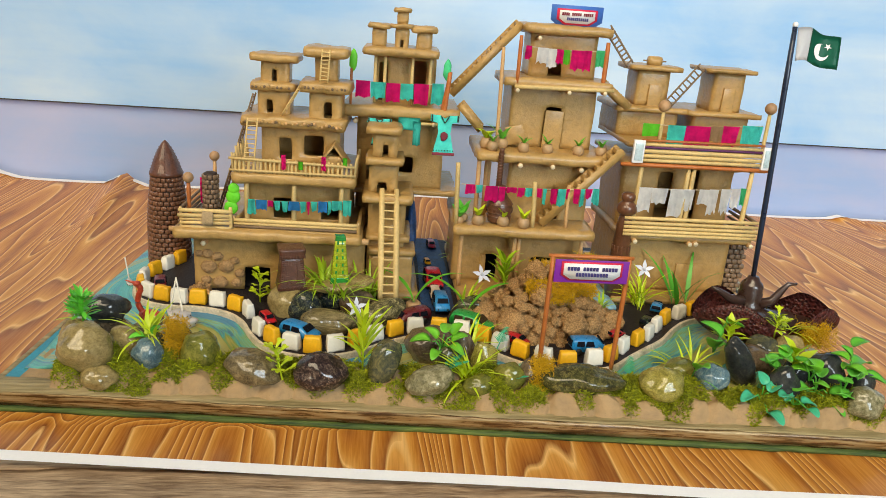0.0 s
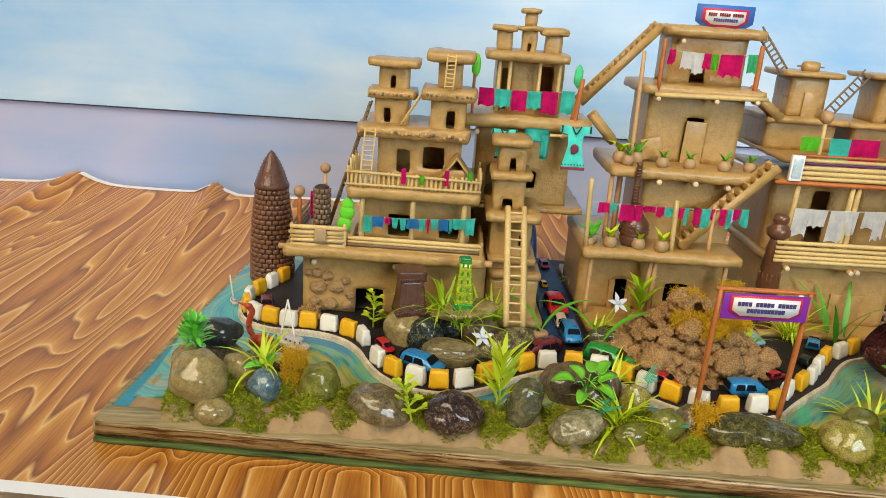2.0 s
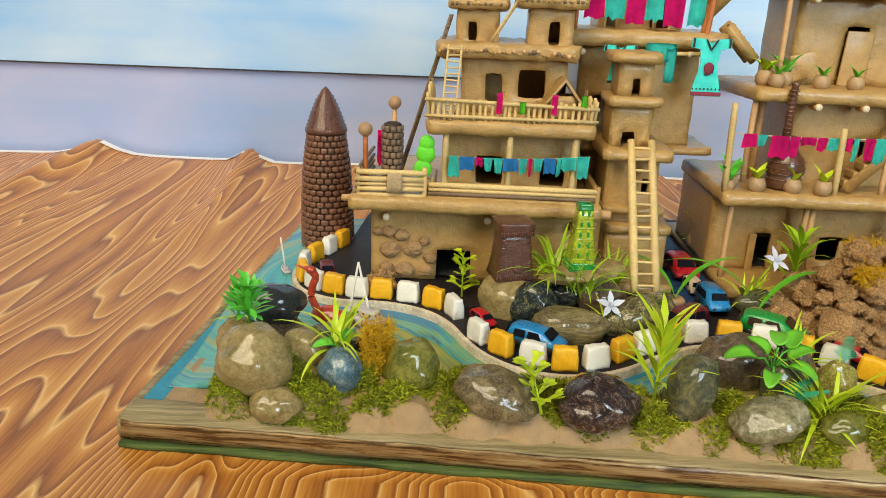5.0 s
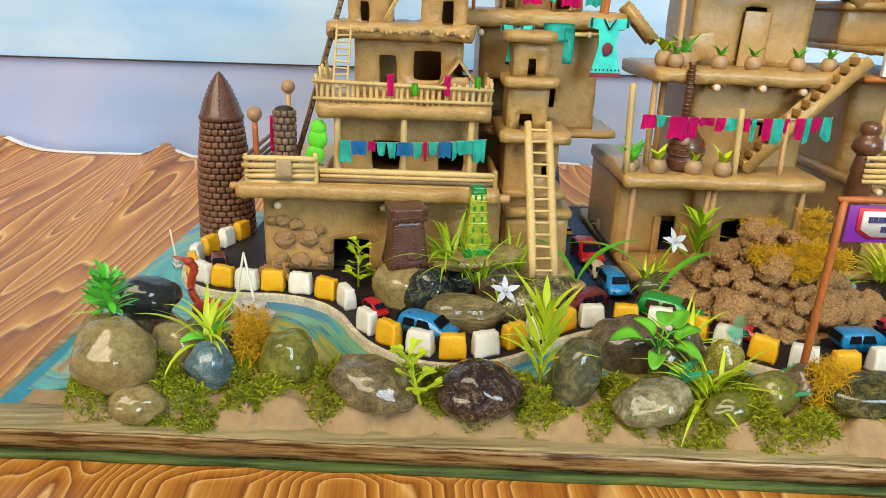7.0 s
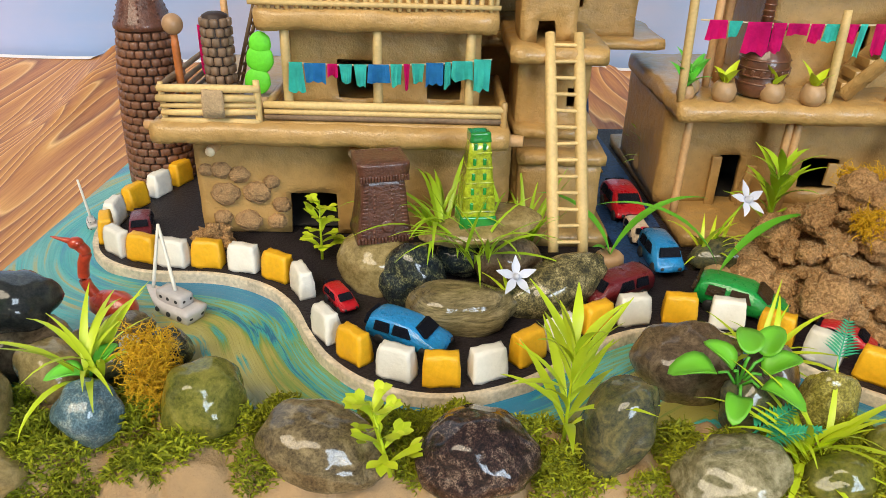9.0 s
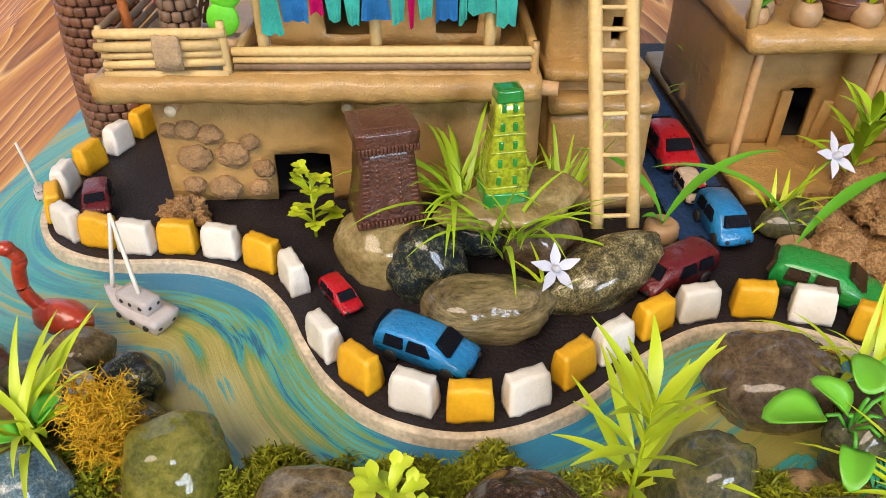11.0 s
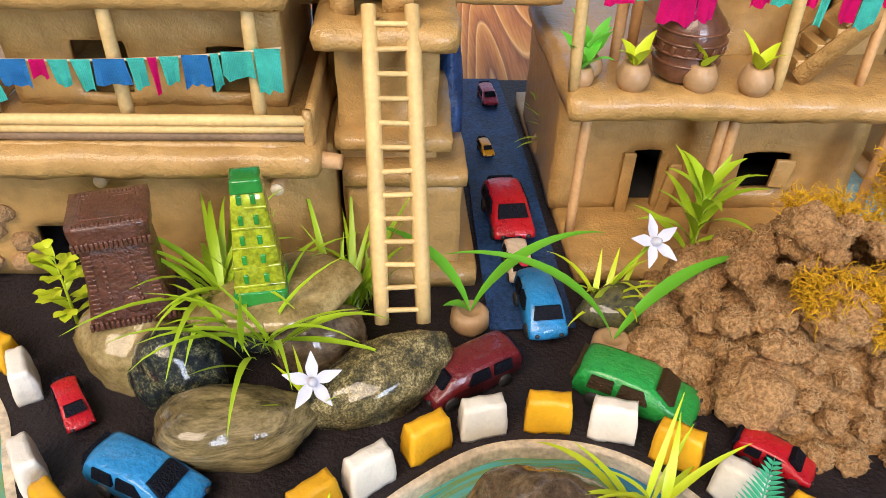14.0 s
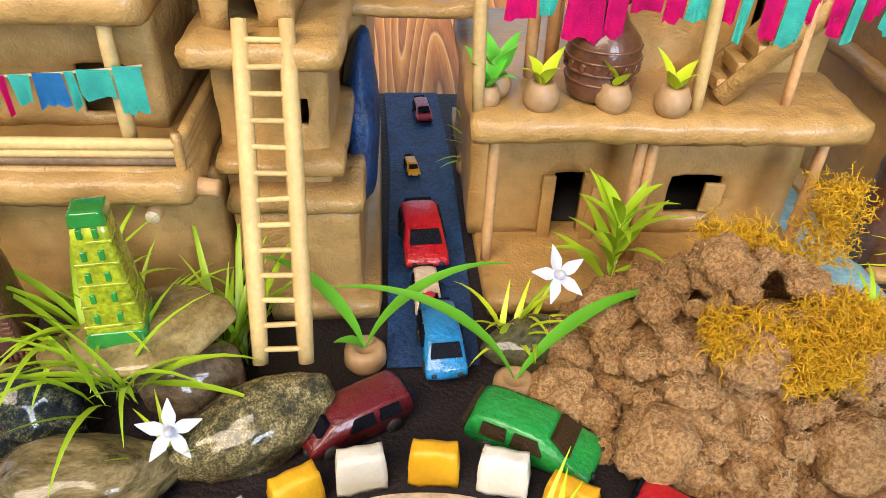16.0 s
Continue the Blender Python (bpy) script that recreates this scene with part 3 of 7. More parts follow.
shore = river.data.attributes.new("shore", "FLOAT_VECTOR", "POINT")
shore.data.foreach_set("vector", np.stack([along[near], gaps.min(1), np.zeros(len(near))], 1).ravel())

# road slab: fills the space between the river line and the houses
bm = bmesh.new()
lower, upper = [], []
back = [Vector((0.65, 1.05)), Vector((0.64, 1.315)), Vector((-0.24, 1.34))]
ring = [Vector((p.x, p.y)) for p in SHORE] + back
top = [bm.verts.new((p.x, p.y, 0.0)) for p in ring]
low = [bm.verts.new((p.x, p.y, -0.0235)) for p in ring]
f = bm.faces.new(top)
for i in range(len(ring)):
    j = (i + 1) % len(ring)
    bm.faces.new((top[i], low[i], low[j], top[j]))
bmesh.ops.recalc_face_normals(bm, faces=bm.faces)
bmesh.ops.triangulate(bm, faces=[f])
road = tagged(part("road", bm, ROAD, at=(0.1, 1.1, 0), smooth=False), "glossy black painted winding road along the river", "road", kind="structure")
# white painted lip of the road
bm = bmesh.new()
prev = None
for i, p in enumerate(SHORE):
    d = (SHORE[min(i + 1, len(SHORE) - 1)] - SHORE[max(i - 1, 0)]).normalized()
    nrm = Vector((d.y, -d.x))
    w = 0.0022 + 0.0020 * noise.noise(Vector((p.x * 40, p.y * 40, 0)))
    sec = [(0.003, 0.0006), (-0.001, 0.0010), (-w * 0.55, -0.0004), (-w * 0.7, -0.004), (-w * 0.8, -0.0085)]
    cur = [bm.verts.new((p.x - nrm.x * o, p.y - nrm.y * o, z)) for o, z in sec]
    if prev:
        for a in range(len(sec) - 1):
            bm.faces.new((prev[a], prev[a + 1], cur[a + 1], cur[a]))
    prev = cur
bmesh.ops.recalc_face_normals(bm, faces=bm.faces)
part("road_lip", bm, EDGE_W, road, "worn white painted road edge")
# bluish lane that runs back between the houses
lane = [(0.114, 0.99), (0.116, 1.1), (0.118, 1.196), (0.115, 1.325)]
lane_r = [(0.162, 0.99), (0.163, 1.1), (0.164, 1.196), (0.161, 1.325)]
bm = bmesh.new()
L = [bm.verts.new((*p, 0.003)) for p in smooth_line(lane)]
R = [bm.verts.new((*p, 0.003)) for p in smooth_line(lane_r)]
for i in range(len(L) - 1):
    bm.faces.new((L[i], R[i], R[i + 1], L[i + 1]))
part("lane", bm, ROAD_BLUE, road, "blue-black lane between the houses")
# clay yards under and before the houses
part("yard", soften(grid_solid(cuts(0.169, 0.372, 0.012), cuts(1.03, 1.28, 0.012), [-0.001, 0.006, 0.012], lambda x, y, z: True), 1), CLAY, road, "smooth clay yard")
part("yard", soften(grid_solid(cuts(0.05, 0.112, 0.012), cuts(1.03, 1.28, 0.012), [-0.001, 0.006, 0.012], lambda x, y, z: True), 1), CLAY, road, "smooth clay yard")
part("painted_ground", soften(grid_solid(cuts(0.373, 0.409, 0.009), cuts(1.02, 1.28, 0.012), [-0.001, 0.003, 0.006], lambda x, y, z: True), 1),
     plain("pale_blue_ground_paint", (0.22, 0.42, 0.50), 0.5, 0.45, 35, 300, 0.4, coat=0.1, world=True), road, "pale blue painted ground")
part("yard", soften(grid_solid(cuts(0.41, 0.63, 0.012), cuts(1.05, 1.28, 0.012), [-0.001, 0.004, 0.008], lambda x, y, z: True), 1), CLAY, road, "smooth clay yard")


# the houses stand a little turned on the board
SETTLE = pose(-0.284, 1.194, 0, 0, 0, -1.7) @ Matrix.Diagonal((0.968, 0.968, 0.985, 1)) @ pose(0.284, -1.199, 0)
SETTLED[0] = True


# ---------- parts of clay houses ----------
def wall(parent, *a, m=CLAY, label="", **k):
    w = part("wall", wall_bm(*a, **k), m, parent, label)
    return w


def ledge(parent, *a, m=CLAY, **k):
    return part("ledge", slab_bm(*a, **k), m, parent)


def logs(parent, places, r=0.0042, out=0.012):
    for x, y, z in places:
        lg = part("beam_end", rod_bm((x, y + 0.006, z), (x, y - out, z), r, n=12), STICK_PINK, parent)
        part("cut_end", turn_bm(turned_bm((0, 0, 0), [(r * 0.9, 0), (r * 0.85, 0.0008)], 12), pose(x, y - out - 0.0002, z, 90)), LOGEND, lg, "pale sawn end")


def post(parent, x, y, z0, z1, r=0.0035, m=STICK, lean=0.0):
    return part("post", rod_bm((x, y, z0), (x + lean, y, z1), r), m, parent)


def bar(parent, p, q, r=0.0022, m=STICK, name="rail"):
    return part(name, rod_bm(p, q, r), m, parent)


def ladder(p, q, width, count, r=0.002, rung=0.0012, m=STICK, side=(1, 0, 0), label="thin stick ladder leaning on the clay house", top=1.0):
    """A ladder whose two rails run from p to q."""
    p, q, s = Vector(p), Vector(q), Vector(side).normalized() * width / 2
    ob = thing("ladder", p, label, "ladder", "ladders of the model village")
    for k in (-1, 1):
        part("side_rail", rod_bm(p + s * k, q + s * k * top, r, r * 0.95), m, ob)
    for i in range(count):
        f = (i + 0.7) / (count + 0.4)
        c = p + (q - p) * f
        w = 1 + (top - 1) * f
        j = random.uniform(-0.0007, 0.0007)
        part("rung", rod_bm(c - s * w * 1.15 + Vector((0, -r * 0.4, j)), c + s * w * 1.15 + Vector((0, -r * 0.4, -j)), rung, n=7), m, ob)
    return ob


def stairs(p, q, y, depth, count, label, m=CLAY):
    """Clay stairs in the plane of the front, from low p to high q (x, z)."""
    ob = thing("staircase", (p[0], y, p[1]), label, "stairs", "clay staircases")
    (x0, z0), (x1, z1) = p, q
    d = Vector((x1 - x0, 0, z1 - z0))
    n = Vector((-d.z, 0, d.x)).normalized()
    if n.z < 0:
        n = -n
    for yy, crest in ((y, 0.0035), (y + depth, 0.0065)):
        bm = bmesh.new()
        a, b = Vector((x0, yy, z0)), Vector((x1, yy, z1))
        th = 0.0035
        c = []
        for e in (a, b):
            for off in (-0.0085, crest):
                for w in (0, th):
                    c.append(bm.verts.new(e + n * off + Vector((0, w, 0))))
        for ids in ((0, 1, 3, 2), (4, 6, 7, 5), (0, 4, 5, 1), (2, 3, 7, 6), (0, 2, 6, 4), (1, 5, 7, 3)):
            bm.faces.new([c[i] for i in ids])
        bmesh.ops.recalc_face_normals(bm, faces=bm.faces)
        bmesh.ops.bevel(bm, geom=bm.edges[:], offset=0.0008, segments=2, affect="EDGES")
        part("stringer", bm, m, ob)
    for i in range(count):
        f = (i + 0.5) / count
        c = Vector((x0, y, z0)) + d * f + n * 0.002
        w = abs(x1 - x0) / count * 0.42
        h = abs(z1 - z0) / count * 0.5
        part("step", box_bm(c.x - w, c.x + w, y + 0.002, y + depth + 0.002, c.z - h * 0.9, c.z + h * 0.7, 0.0008), m, ob)
    return ob


def panel_door(parent, x0, x1, y, z0, z1, ry=0.0, m=CLAY):
    b = box_bm(0, x1 - x0, -0.003, 0, 0, z1 - z0, 0.0008)
    return part("door", turn_bm(b, pose(x0, y, z0, 0, ry, 0)), m, parent)


# ---------- first house, at the bend of the river ----------
H1 = thing("clay_house", (-0.09, 1.14, 0), "three-storey clay village house with railed balconies and two roof turrets", "house", "clay houses")
w1 = wall(H1, -0.205, 0.046, 1.055, 1.24, 0, 0.088, holes=[(-0.131, -0.094, -0.01, 0.036)])
# black floor paints the dimness seen through the doorway
part("inner_floor", box_bm(-0.19, 0.035, 1.066, 1.23, 0.002, 0.004, 0), INNER_SHADE, H1)
for x, z, r in ((-0.196, 0.055, 0.0065), (-0.1846, 0.055, 0.0085), (-0.170, 0.0515, 0.009), (-0.145, 0.046, 0.007), (-0.183, 0.035, 0.0125), (-0.1574, 0.0366, 0.012), (-0.138, 0.0265, 0.0082), (-0.187, 0.014, 0.0085), (-0.1663, 0.012, 0.012), (-0.1426, 0.012, 0.0085)):
    b = lump_bm((x, 1.054, z), (r * 0.92, 0.006, r * 0.76), 4, 0.16, 2.0, x * 90)
    for v in b.verts:
        v.co += noise.noise_vector(v.co * 330) * 0.0008 + noise.noise_vector(v.co * 900) * 0.0006
    part("stone", b, ROUGH_CLAY, w1, "rough clay stone set in the wall")
ledge(H1, -0.226, 0.042, 1.024, 1.25, 0.084, 0.101, soft=3)
logs(H1, [(-0.186, 1.05, 0.0755), (-0.077, 1.05, 0.0765), (0.016, 1.05, 0.072)])
bar(H1, (0.0, 1.05, 0.088), (0.052, 1.036, 0.09), 0.0048, STICK_PINK, "poking_beam")
bar(H1, (-0.235, 1.045, 0.093), (-0.2, 1.045, 0.093), 0.004, STICK_PINK, "poking_beam")
# left balcony of sticks
for z in (0.1005, 0.1065, 0.1115, 0.117, 0.1245):
    bar(H1, (-0.218 + random.uniform(-0.004, 0.002), 1.034, z), (-0.146 + random.uniform(-0.002, 0.003), 1.034, z + random.uniform(-0.001, 0.002)), random.choice((0.0018, 0.0024, 0.003)))
for z in (0.101, 0.108, 0.115, 0.124):
    bar(H1, (-0.218, 1.036, z), (-0.218, 1.17, z), 0.0022, TWIG)
post(H1, -0.1455, 1.036, 0.097, 0.131, 0.0028)
post(H1, -0.216, 1.038, 0.097, 0.128, 0.0022)
bm = slab_bm(-0.185, -0.168, 1.0285, 1.0305, 0.104, 0.126, 0.003, 0.001, 1)
part("net_cloth", bm, plain("burlap", (0.42, 0.29, 0.16), 0.9, 0.3, 200, 700, 0.6), H1, "scrap of burlap net over the rail")
# right balcony rail
for z, r, m in ((0.099, 0.003, CLAY), (0.1045, 0.0022, TWIG), (0.1085, 0.0022, STICK), (0.1135, 0.003, STICK)):
    bar(H1, (-0.141, 1.036, z), (0.036, 1.036, z), r, m)
    bar(H1, (0.036, 1.036, z), (0.036, 1.13, z), r, CLAY)
    bar(H1, (-0.138, 1.038, z), (-0.138, 1.10, z), r, CLAY)
post(H1, 0.036, 1.036, 0.097, 0.119, 0.0026, CLAY)
# second storey
wall(H1, -0.128, 0.020, 1.078, 1.21, 0.100, 0.168, holes=[(-0.092, -0.064, 0.108, 0.137), (-0.022, 0.004, 0.108, 0.135)])
for x in (-0.125, -0.058, 0.010):
    post(H1, x, 1.049, 0.100, 0.168, 0.0036)
ledge(H1, -0.147, 0.030, 1.040, 1.22, 0.164, 0.181, soft=3)
# fence of upright sticks
fx = -0.140
while fx < 0.026:
    h = random.uniform(0.016, 0.023)
    part("paling", rod_bm((fx, 1.046, 0.179), (fx + random.uniform(-0.001, 0.001), 1.046, 0.179 + h), 0.0019, n=7), STICK, H1)
    fx += random.uniform(0.0048, 0.0075)
fy = 1.052
while fy < 1.16:
    part("paling", rod_bm((-0.144, fy, 0.179), (-0.146, fy, 0.179 + random.uniform(0.02, 0.034)), 0.0018, n=7), STICK, H1)
    part("paling", rod_bm((0.027, fy, 0.179), (0.029, fy, 0.179 + random.uniform(0.016, 0.028)), 0.0018, n=7), STICK, H1)
    fy += random.uniform(0.007, 0.011)
bar(H1, (-0.148, 1.043, 0.200), (0.030, 1.043, 0.196), 0.0021)
bar(H1, (-0.148, 1.043, 0.1835), (0.030, 1.043, 0.1835), 0.0019)
# third storey, with a porch hut
wall(H1, -0.113, 0.001, 1.098, 1.20, 0.180, 0.243, holes=[(-0.086, -0.069, 0.192, 0.222), (-0.050, -0.022, 0.198, 0.227)])
bm = bmesh.new()
for sx in (-1, 1):
    join(bm, turn_bm(box_bm(-0.0015, 0.0015, 1.062, 1.098, -0.018, 0.018, 0.0006), pose(-0.004 + sx * 0.0105, 0, 0.208, 0, sx * -38, 0)))
part("porch_hut", bm, CLAY, H1, "small gabled clay hut on the balcony")
part("hut_front", wall_bm(-0.018, 0.008, 1.066, 1.096, 0.180, 0.206, [], 0.006, 0.004, 0.0008), CLAY, H1)
ledge(H1, -0.141, 0.011, 1.078, 1.215, 0.238, 0.254, amp=0.0032, freq=70)
tx = -0.136
while tx < 0.008:
    z = 0.2455 + random.uniform(-0.002, 0.002)
    part("reed_end", rod_bm((tx, 1.09, z), (tx, 1.0745, z), random.uniform(0.0016, 0.0025), n=8), random.choice((STICK_PINK, TWIG, CLAY)), H1)
    tx += random.uniform(0.0042, 0.006)


def turret(parent, x0, x1, y0, y1, z0, zm, z1, over=0.011, lip=0.012, hole=None, amp=0.0022):
    wall(parent, x0, x1, y0, y1, z0, zm + 0.002, holes=[hole] if hole else (), size=0.007, th=0.006)
    part("cap", slab_bm(x0 - over, x1 + over, y0 - over, y1 + over, zm, z1, 0.007, amp, 2, 60), CLAY, parent)


turret(H1, -0.121, -0.074, 1.114, 1.16, 0.252, 0.286, 0.299, 0.010, hole=(-0.107, -0.099, 0.254, 0.274))
turret(H1, -0.117, -0.076, 1.117, 1.157, 0.298, 0.327, 0.338, 0.0145, hole=(-0.100, -0.093, 0.300, 0.316))
turret(H1, -0.044, 0.004, 1.096, 1.15, 0.252, 0.289, 0.306, 0.0135, hole=(-0.022, -0.012, 0.254, 0.277))
turret(H1, -0.037, -0.004, 1.100, 1.143, 0.304, 0.338, 0.353, 0.016)
for x0, x1, y, z in ((-0.126, -0.070, 1.1035, 0.292), (-0.054, 0.014, 1.083, 0.297)):
    tx = x0
    while tx < x1:
        part("reed_end", rod_bm((tx, y + 0.008, z + random.uniform(-0.002, 0.002)), (tx, y - 0.002, z), 0.0019, n=8), random.choice((TWIG, CLAY)), H1)
        tx += random.uniform(0.0045, 0.007)
ladder((-0.0215, 1.079, 0.306), (-0.0195, 1.085, 0.350), 0.011, 8, 0.0012, 0.0009)
ladder((-0.124, 1.060, 0.182), (-0.120, 1.072, 0.252), 0.014, 11, 0.0013, 0.0009)
ladder((-0.181, 1.115, 0.102), (-0.127, 1.125, 0.280), 0.010, 22, 0.0016, 0.0012, TWIG, (0.2, 1, 0), "long grey twig ladder against the clay house")
ladder((-0.083, 1.10, 0.254), (-0.052, 1.092, 0.304), 0.007, 10, 0.0012, 0.0009, STICK, (0.3, 1, 0))
# little brick drum and knob posts on the left balcony
drum = thing("brick_drum", (-0.186, 1.09, 0.1), "small round grey-brown brick turret on the balcony", "turret")
part("core", turned_bm((-0.186, 1.09, 0.1), [(0.0098, 0), (0.0098, 0.066), (0.006, 0.068)], 24), MORTAR, drum)


def brick_ring(parent, cx, cy, z, r, n, h, shift, mesh, lean=0.0):
    for k in range(n):
        a = 2 * math.pi * (k + shift) / n
        if math.sin(a) > 0.55:
            continue
        ob = new("brick", mesh)
        ob.parent = parent
        w = 2 * math.pi * r / n * 0.88
        o = SETTLE @ Vector((cx + r * math.cos(a), cy + r * math.sin(a), z)) - ORIGIN[parent.name]
        ob.matrix_local = Matrix.Translation(o) @ Matrix.Rotation(a + math.pi / 2 + random.uniform(-0.04, 0.04), 4, "Z") @ Matrix.Rotation(random.uniform(-0.03, 0.03), 4, "Y") @ Matrix.Diagonal((w, 0.006, h, 1))


def brick_mesh(name, m):
    b = bmesh.new()
    bmesh.ops.create_cube(b, size=1)
    bmesh.ops.bevel(b, geom=b.edges[:], offset=0.14, segments=1, affect="EDGES")
    for f in b.faces:
        f.smooth = True
    me = bpy.data.meshes.new(name)
    b.to_mesh(me)
    b.free()
    me.materials.append(m)
    return me


BRICK_ME = brick_mesh("brick", BRICK)
BRICK_TAN = brick_mesh("tan_brick", plain("tan_brick", (0.22, 0.135, 0.08), 0.45, 0.25, 90, 500, 0.3, coat=0.2, vary=0.2))
for i in range(9):
    brick_ring(drum, -0.186, 1.09, 0.1045 + i * 0.0071, 0.0092, 9, 0.0062, 0.5 * (i % 2), BRICK_TAN)


def knob_post(x, y, z0, z1, rb, m=STICK_PINK, r=0.003):
    k = thing("knob_post", (x, y, z0), "wooden post with a round ball on its end", "post", "knob posts")
    part("shaft", rod_bm((x, y, z0), (x, y, z1), r), m, k)
    part("ball", lump_bm((x, y, z1 + rb * 0.8), (rb, rb, rb), 3, 0.02), plain("round_bead", (0.42, 0.24, 0.12), 0.45, 0.15, 60, 300, 0.1), k)


knob_post(-0.188, 1.125, 0.1, 0.178, 0.0075)
knob_post(-0.214, 1.075, 0.1, 0.155, 0.0078, STICK_ORANGE)

# ---------- tall round brick tower ----------
tower = thing("brick_tower", (-0.281, 1.19, -0.012), "tall round brown brick tower with a pointed glazed cap", "tower")
prof = [(0.0335, 0.0), (0.0332, 0.03), (0.032, 0.07), (0.030, 0.10), (0.0265, 0.128), (0.0235, 0.149)]


def tower_r(h):
    for (r0, h0), (r1, h1) in zip(prof, prof[1:]):
        if h <= h1:
            return r0 + (r1 - r0) * (h - h0) / (h1 - h0)
    return prof[-1][0]


part("shaft", turned_bm((-0.281, 1.19, -0.012), [(r - 0.003, h) for r, h in prof], 32), MORTAR, tower, "dark mortar core")
for i in range(20):
    h = 0.004 + i * 0.00735
    brick_ring(tower, -0.281, 1.19, -0.012 + h, tower_r(h) - 0.0022, 19, 0.0064, 0.5 * (i % 2), BRICK_ME)
cap = part("pointed_cap", turned_bm((-0.281, 1.19, 0.137), [(0.0225, -0.002), (0.0262, 0.0), (0.0262, 0.004), (0.024, 0.007), (0.019, 0.022), (0.012, 0.038), (0.005, 0.050), (0.0008, 0.054)], 28), GLAZE, tower, "glossy brown pointed cap")
for k in range(8):
    a = 2 * math.pi * k / 8 + 0.2
    for j in range(8):
        f = j / 8
        h = 0.008 + 0.040 * f
        r = 0.024 - 0.005 * (h - 0.007) / 0.015 if h < 0.022 else (0.019 - 0.007 * (h - 0.022) / 0.016 if h < 0.038 else 0.012 - 0.007 * (h - 0.038) / 0.012)
        part("stud", lump_bm((-0.281 + r * math.cos(a), 1.19 + r * math.sin(a), 0.145 + 0.040 * f), (0.0011, 0.0011, 0.0013), 1, 0), GLAZE, cap)

# ---------- house at the back with three roof turrets ----------
HB = thing("clay_house", (0.09, 1.22, 0), "clay house with a porch and three roof turrets", "house", "clay houses")
wall(HB, 0.022, 0.118, 1.19, 1.30, 0, 0.14, m=CLAY)
ledge(HB, -0.005, 0.185, 1.155, 1.31, 0.133, 0.142)
wall(HB, 0.022, 0.160, 1.172, 1.29, 0.140, 0.254, holes=[(0.040, 0.062, 0.146, 0.196), (0.092, 0.112, 0.165, 0.190)])
ledge(HB, 0.0, 0.182, 1.142, 1.305, 0.252, 0.271, soft=3)
logs(HB, [(0.021, 1.155, 0.246), (0.078, 1.155, 0.245), (0.141, 1.155, 0.247)], 0.0038)
bar(HB, (0.10, 1.146, 0.247), (0.16, 1.146, 0.2475), 0.0024)
wall(HB, 0.044, 0.142, 1.20, 1.28, 0.268, 0.346, holes=[(0.052, 0.066, 0.272, 0.330), (0.104, 0.126, 0.272, 0.335)])
for x in (0.047, 0.062, 0.104, 0.132):
    post(HB, x, 1.178, 0.269, 0.345, 0.0026)
ledge(HB, 0.027, 0.146, 1.160, 1.285, 0.341, 0.355, soft=3)
turret(HB, 0.040, 0.062, 1.175, 1.20, 0.353, 0.380, 0.388, 0.0075)
turret(HB, 0.108, 0.132, 1.175, 1.20, 0.352, 0.378, 0.388, 0.008)
turret(HB, 0.075, 0.096, 1.175, 1.198, 0.353, 0.382, 0.389, 0.008, hole=(0.083, 0.088, 0.355, 0.366))
turret(HB, 0.077, 0.094, 1.177, 1.196, 0.388, 0.405, 0.412, 0.006)
post(HB, 0.155, 1.148, 0.255, 0.325, 0.0035, STICK_ORANGE, 0.006)
post(HB, 0.151, 1.150, 0.262, 0.326, 0.0028, STICK_ORANGE, 0.011)
post(HB, 0.012, 1.155, 0.268, 0.322, 0.0022, STICK_ORANGE)

# ---------- ladder tower in the middle ----------
HT = thing("clay_tower", (0.075, 1.09, 0), "slim stepped clay watchtower with narrow doorways", "tower")
wall(HT, 0.048, 0.104, 1.066, 1.14, 0, 0.150, holes=[(0.088, 0.094, 0.108, 0.122)])
part("buttress", slab_bm(0.050, 0.121, 1.048, 1.10, 0.066, 0.076, 0.008, 0.0008, 1), CLAY, HT)
wall(HT, 0.052, 0.118, 1.052, 1.10, 0.0, 0.068)
part("cap", slab_bm(0.046, 0.112, 1.052, 1.15, 0.086, 0.095, 0.008, 0.0012, 1), CLAY, HT)
part("cap", slab_bm(0.038, 0.114, 1.046, 1.155, 0.143, 0.157, 0.008, 0.002, 3), CLAY, HT)
wall(HT, 0.047, 0.090, 1.068, 1.12, 0.155, 0.200, holes=[(0.061, 0.073, 0.150, 0.171)], th=0.006)
part("cap", slab_bm(0.041, 0.098, 1.055, 1.13, 0.197, 0.208, 0.008, 0.002, 3), CLAY, HT)
wall(HT, 0.051, 0.087, 1.070, 1.115, 0.206, 0.242, holes=[(0.066, 0.073, 0.200, 0.226)], th=0.006)
part("cap", slab_bm(0.041, 0.093, 1.058, 1.125, 0.240, 0.252, 0.008, 0.002, 3), CLAY, HT)
SETTLED[0] = False
big_ladder = ladder((0.0660, 0.9725, 0.026), (0.0625, 1.045, 0.163), 0.0210, 13, 0.0044, 0.0014, STICK, (1, 0, 0), "tall pale stick ladder against the clay watchtower", 0.98)
SETTLED[0] = True

# ---------- second house, terraced ----------
H2 = thing("clay_house", (0.30, 1.18, 0), "four-storey terraced clay house with log ends and potted terraces", "house", "clay houses")
w2 = wall(H2, 0.182, 0.388, 1.112, 1.25, 0.010, 0.100, holes=[(0.235, 0.253, 0.010, 0.056), (0.308, 0.341, 0.027, 0.054)])
# the dark behind door and window is put into this floor's colour
part("inner_floor", box_bm(0.19, 0.38, 1.125, 1.24, 0.012, 0.014, 0), INNER_SHADE, H2)
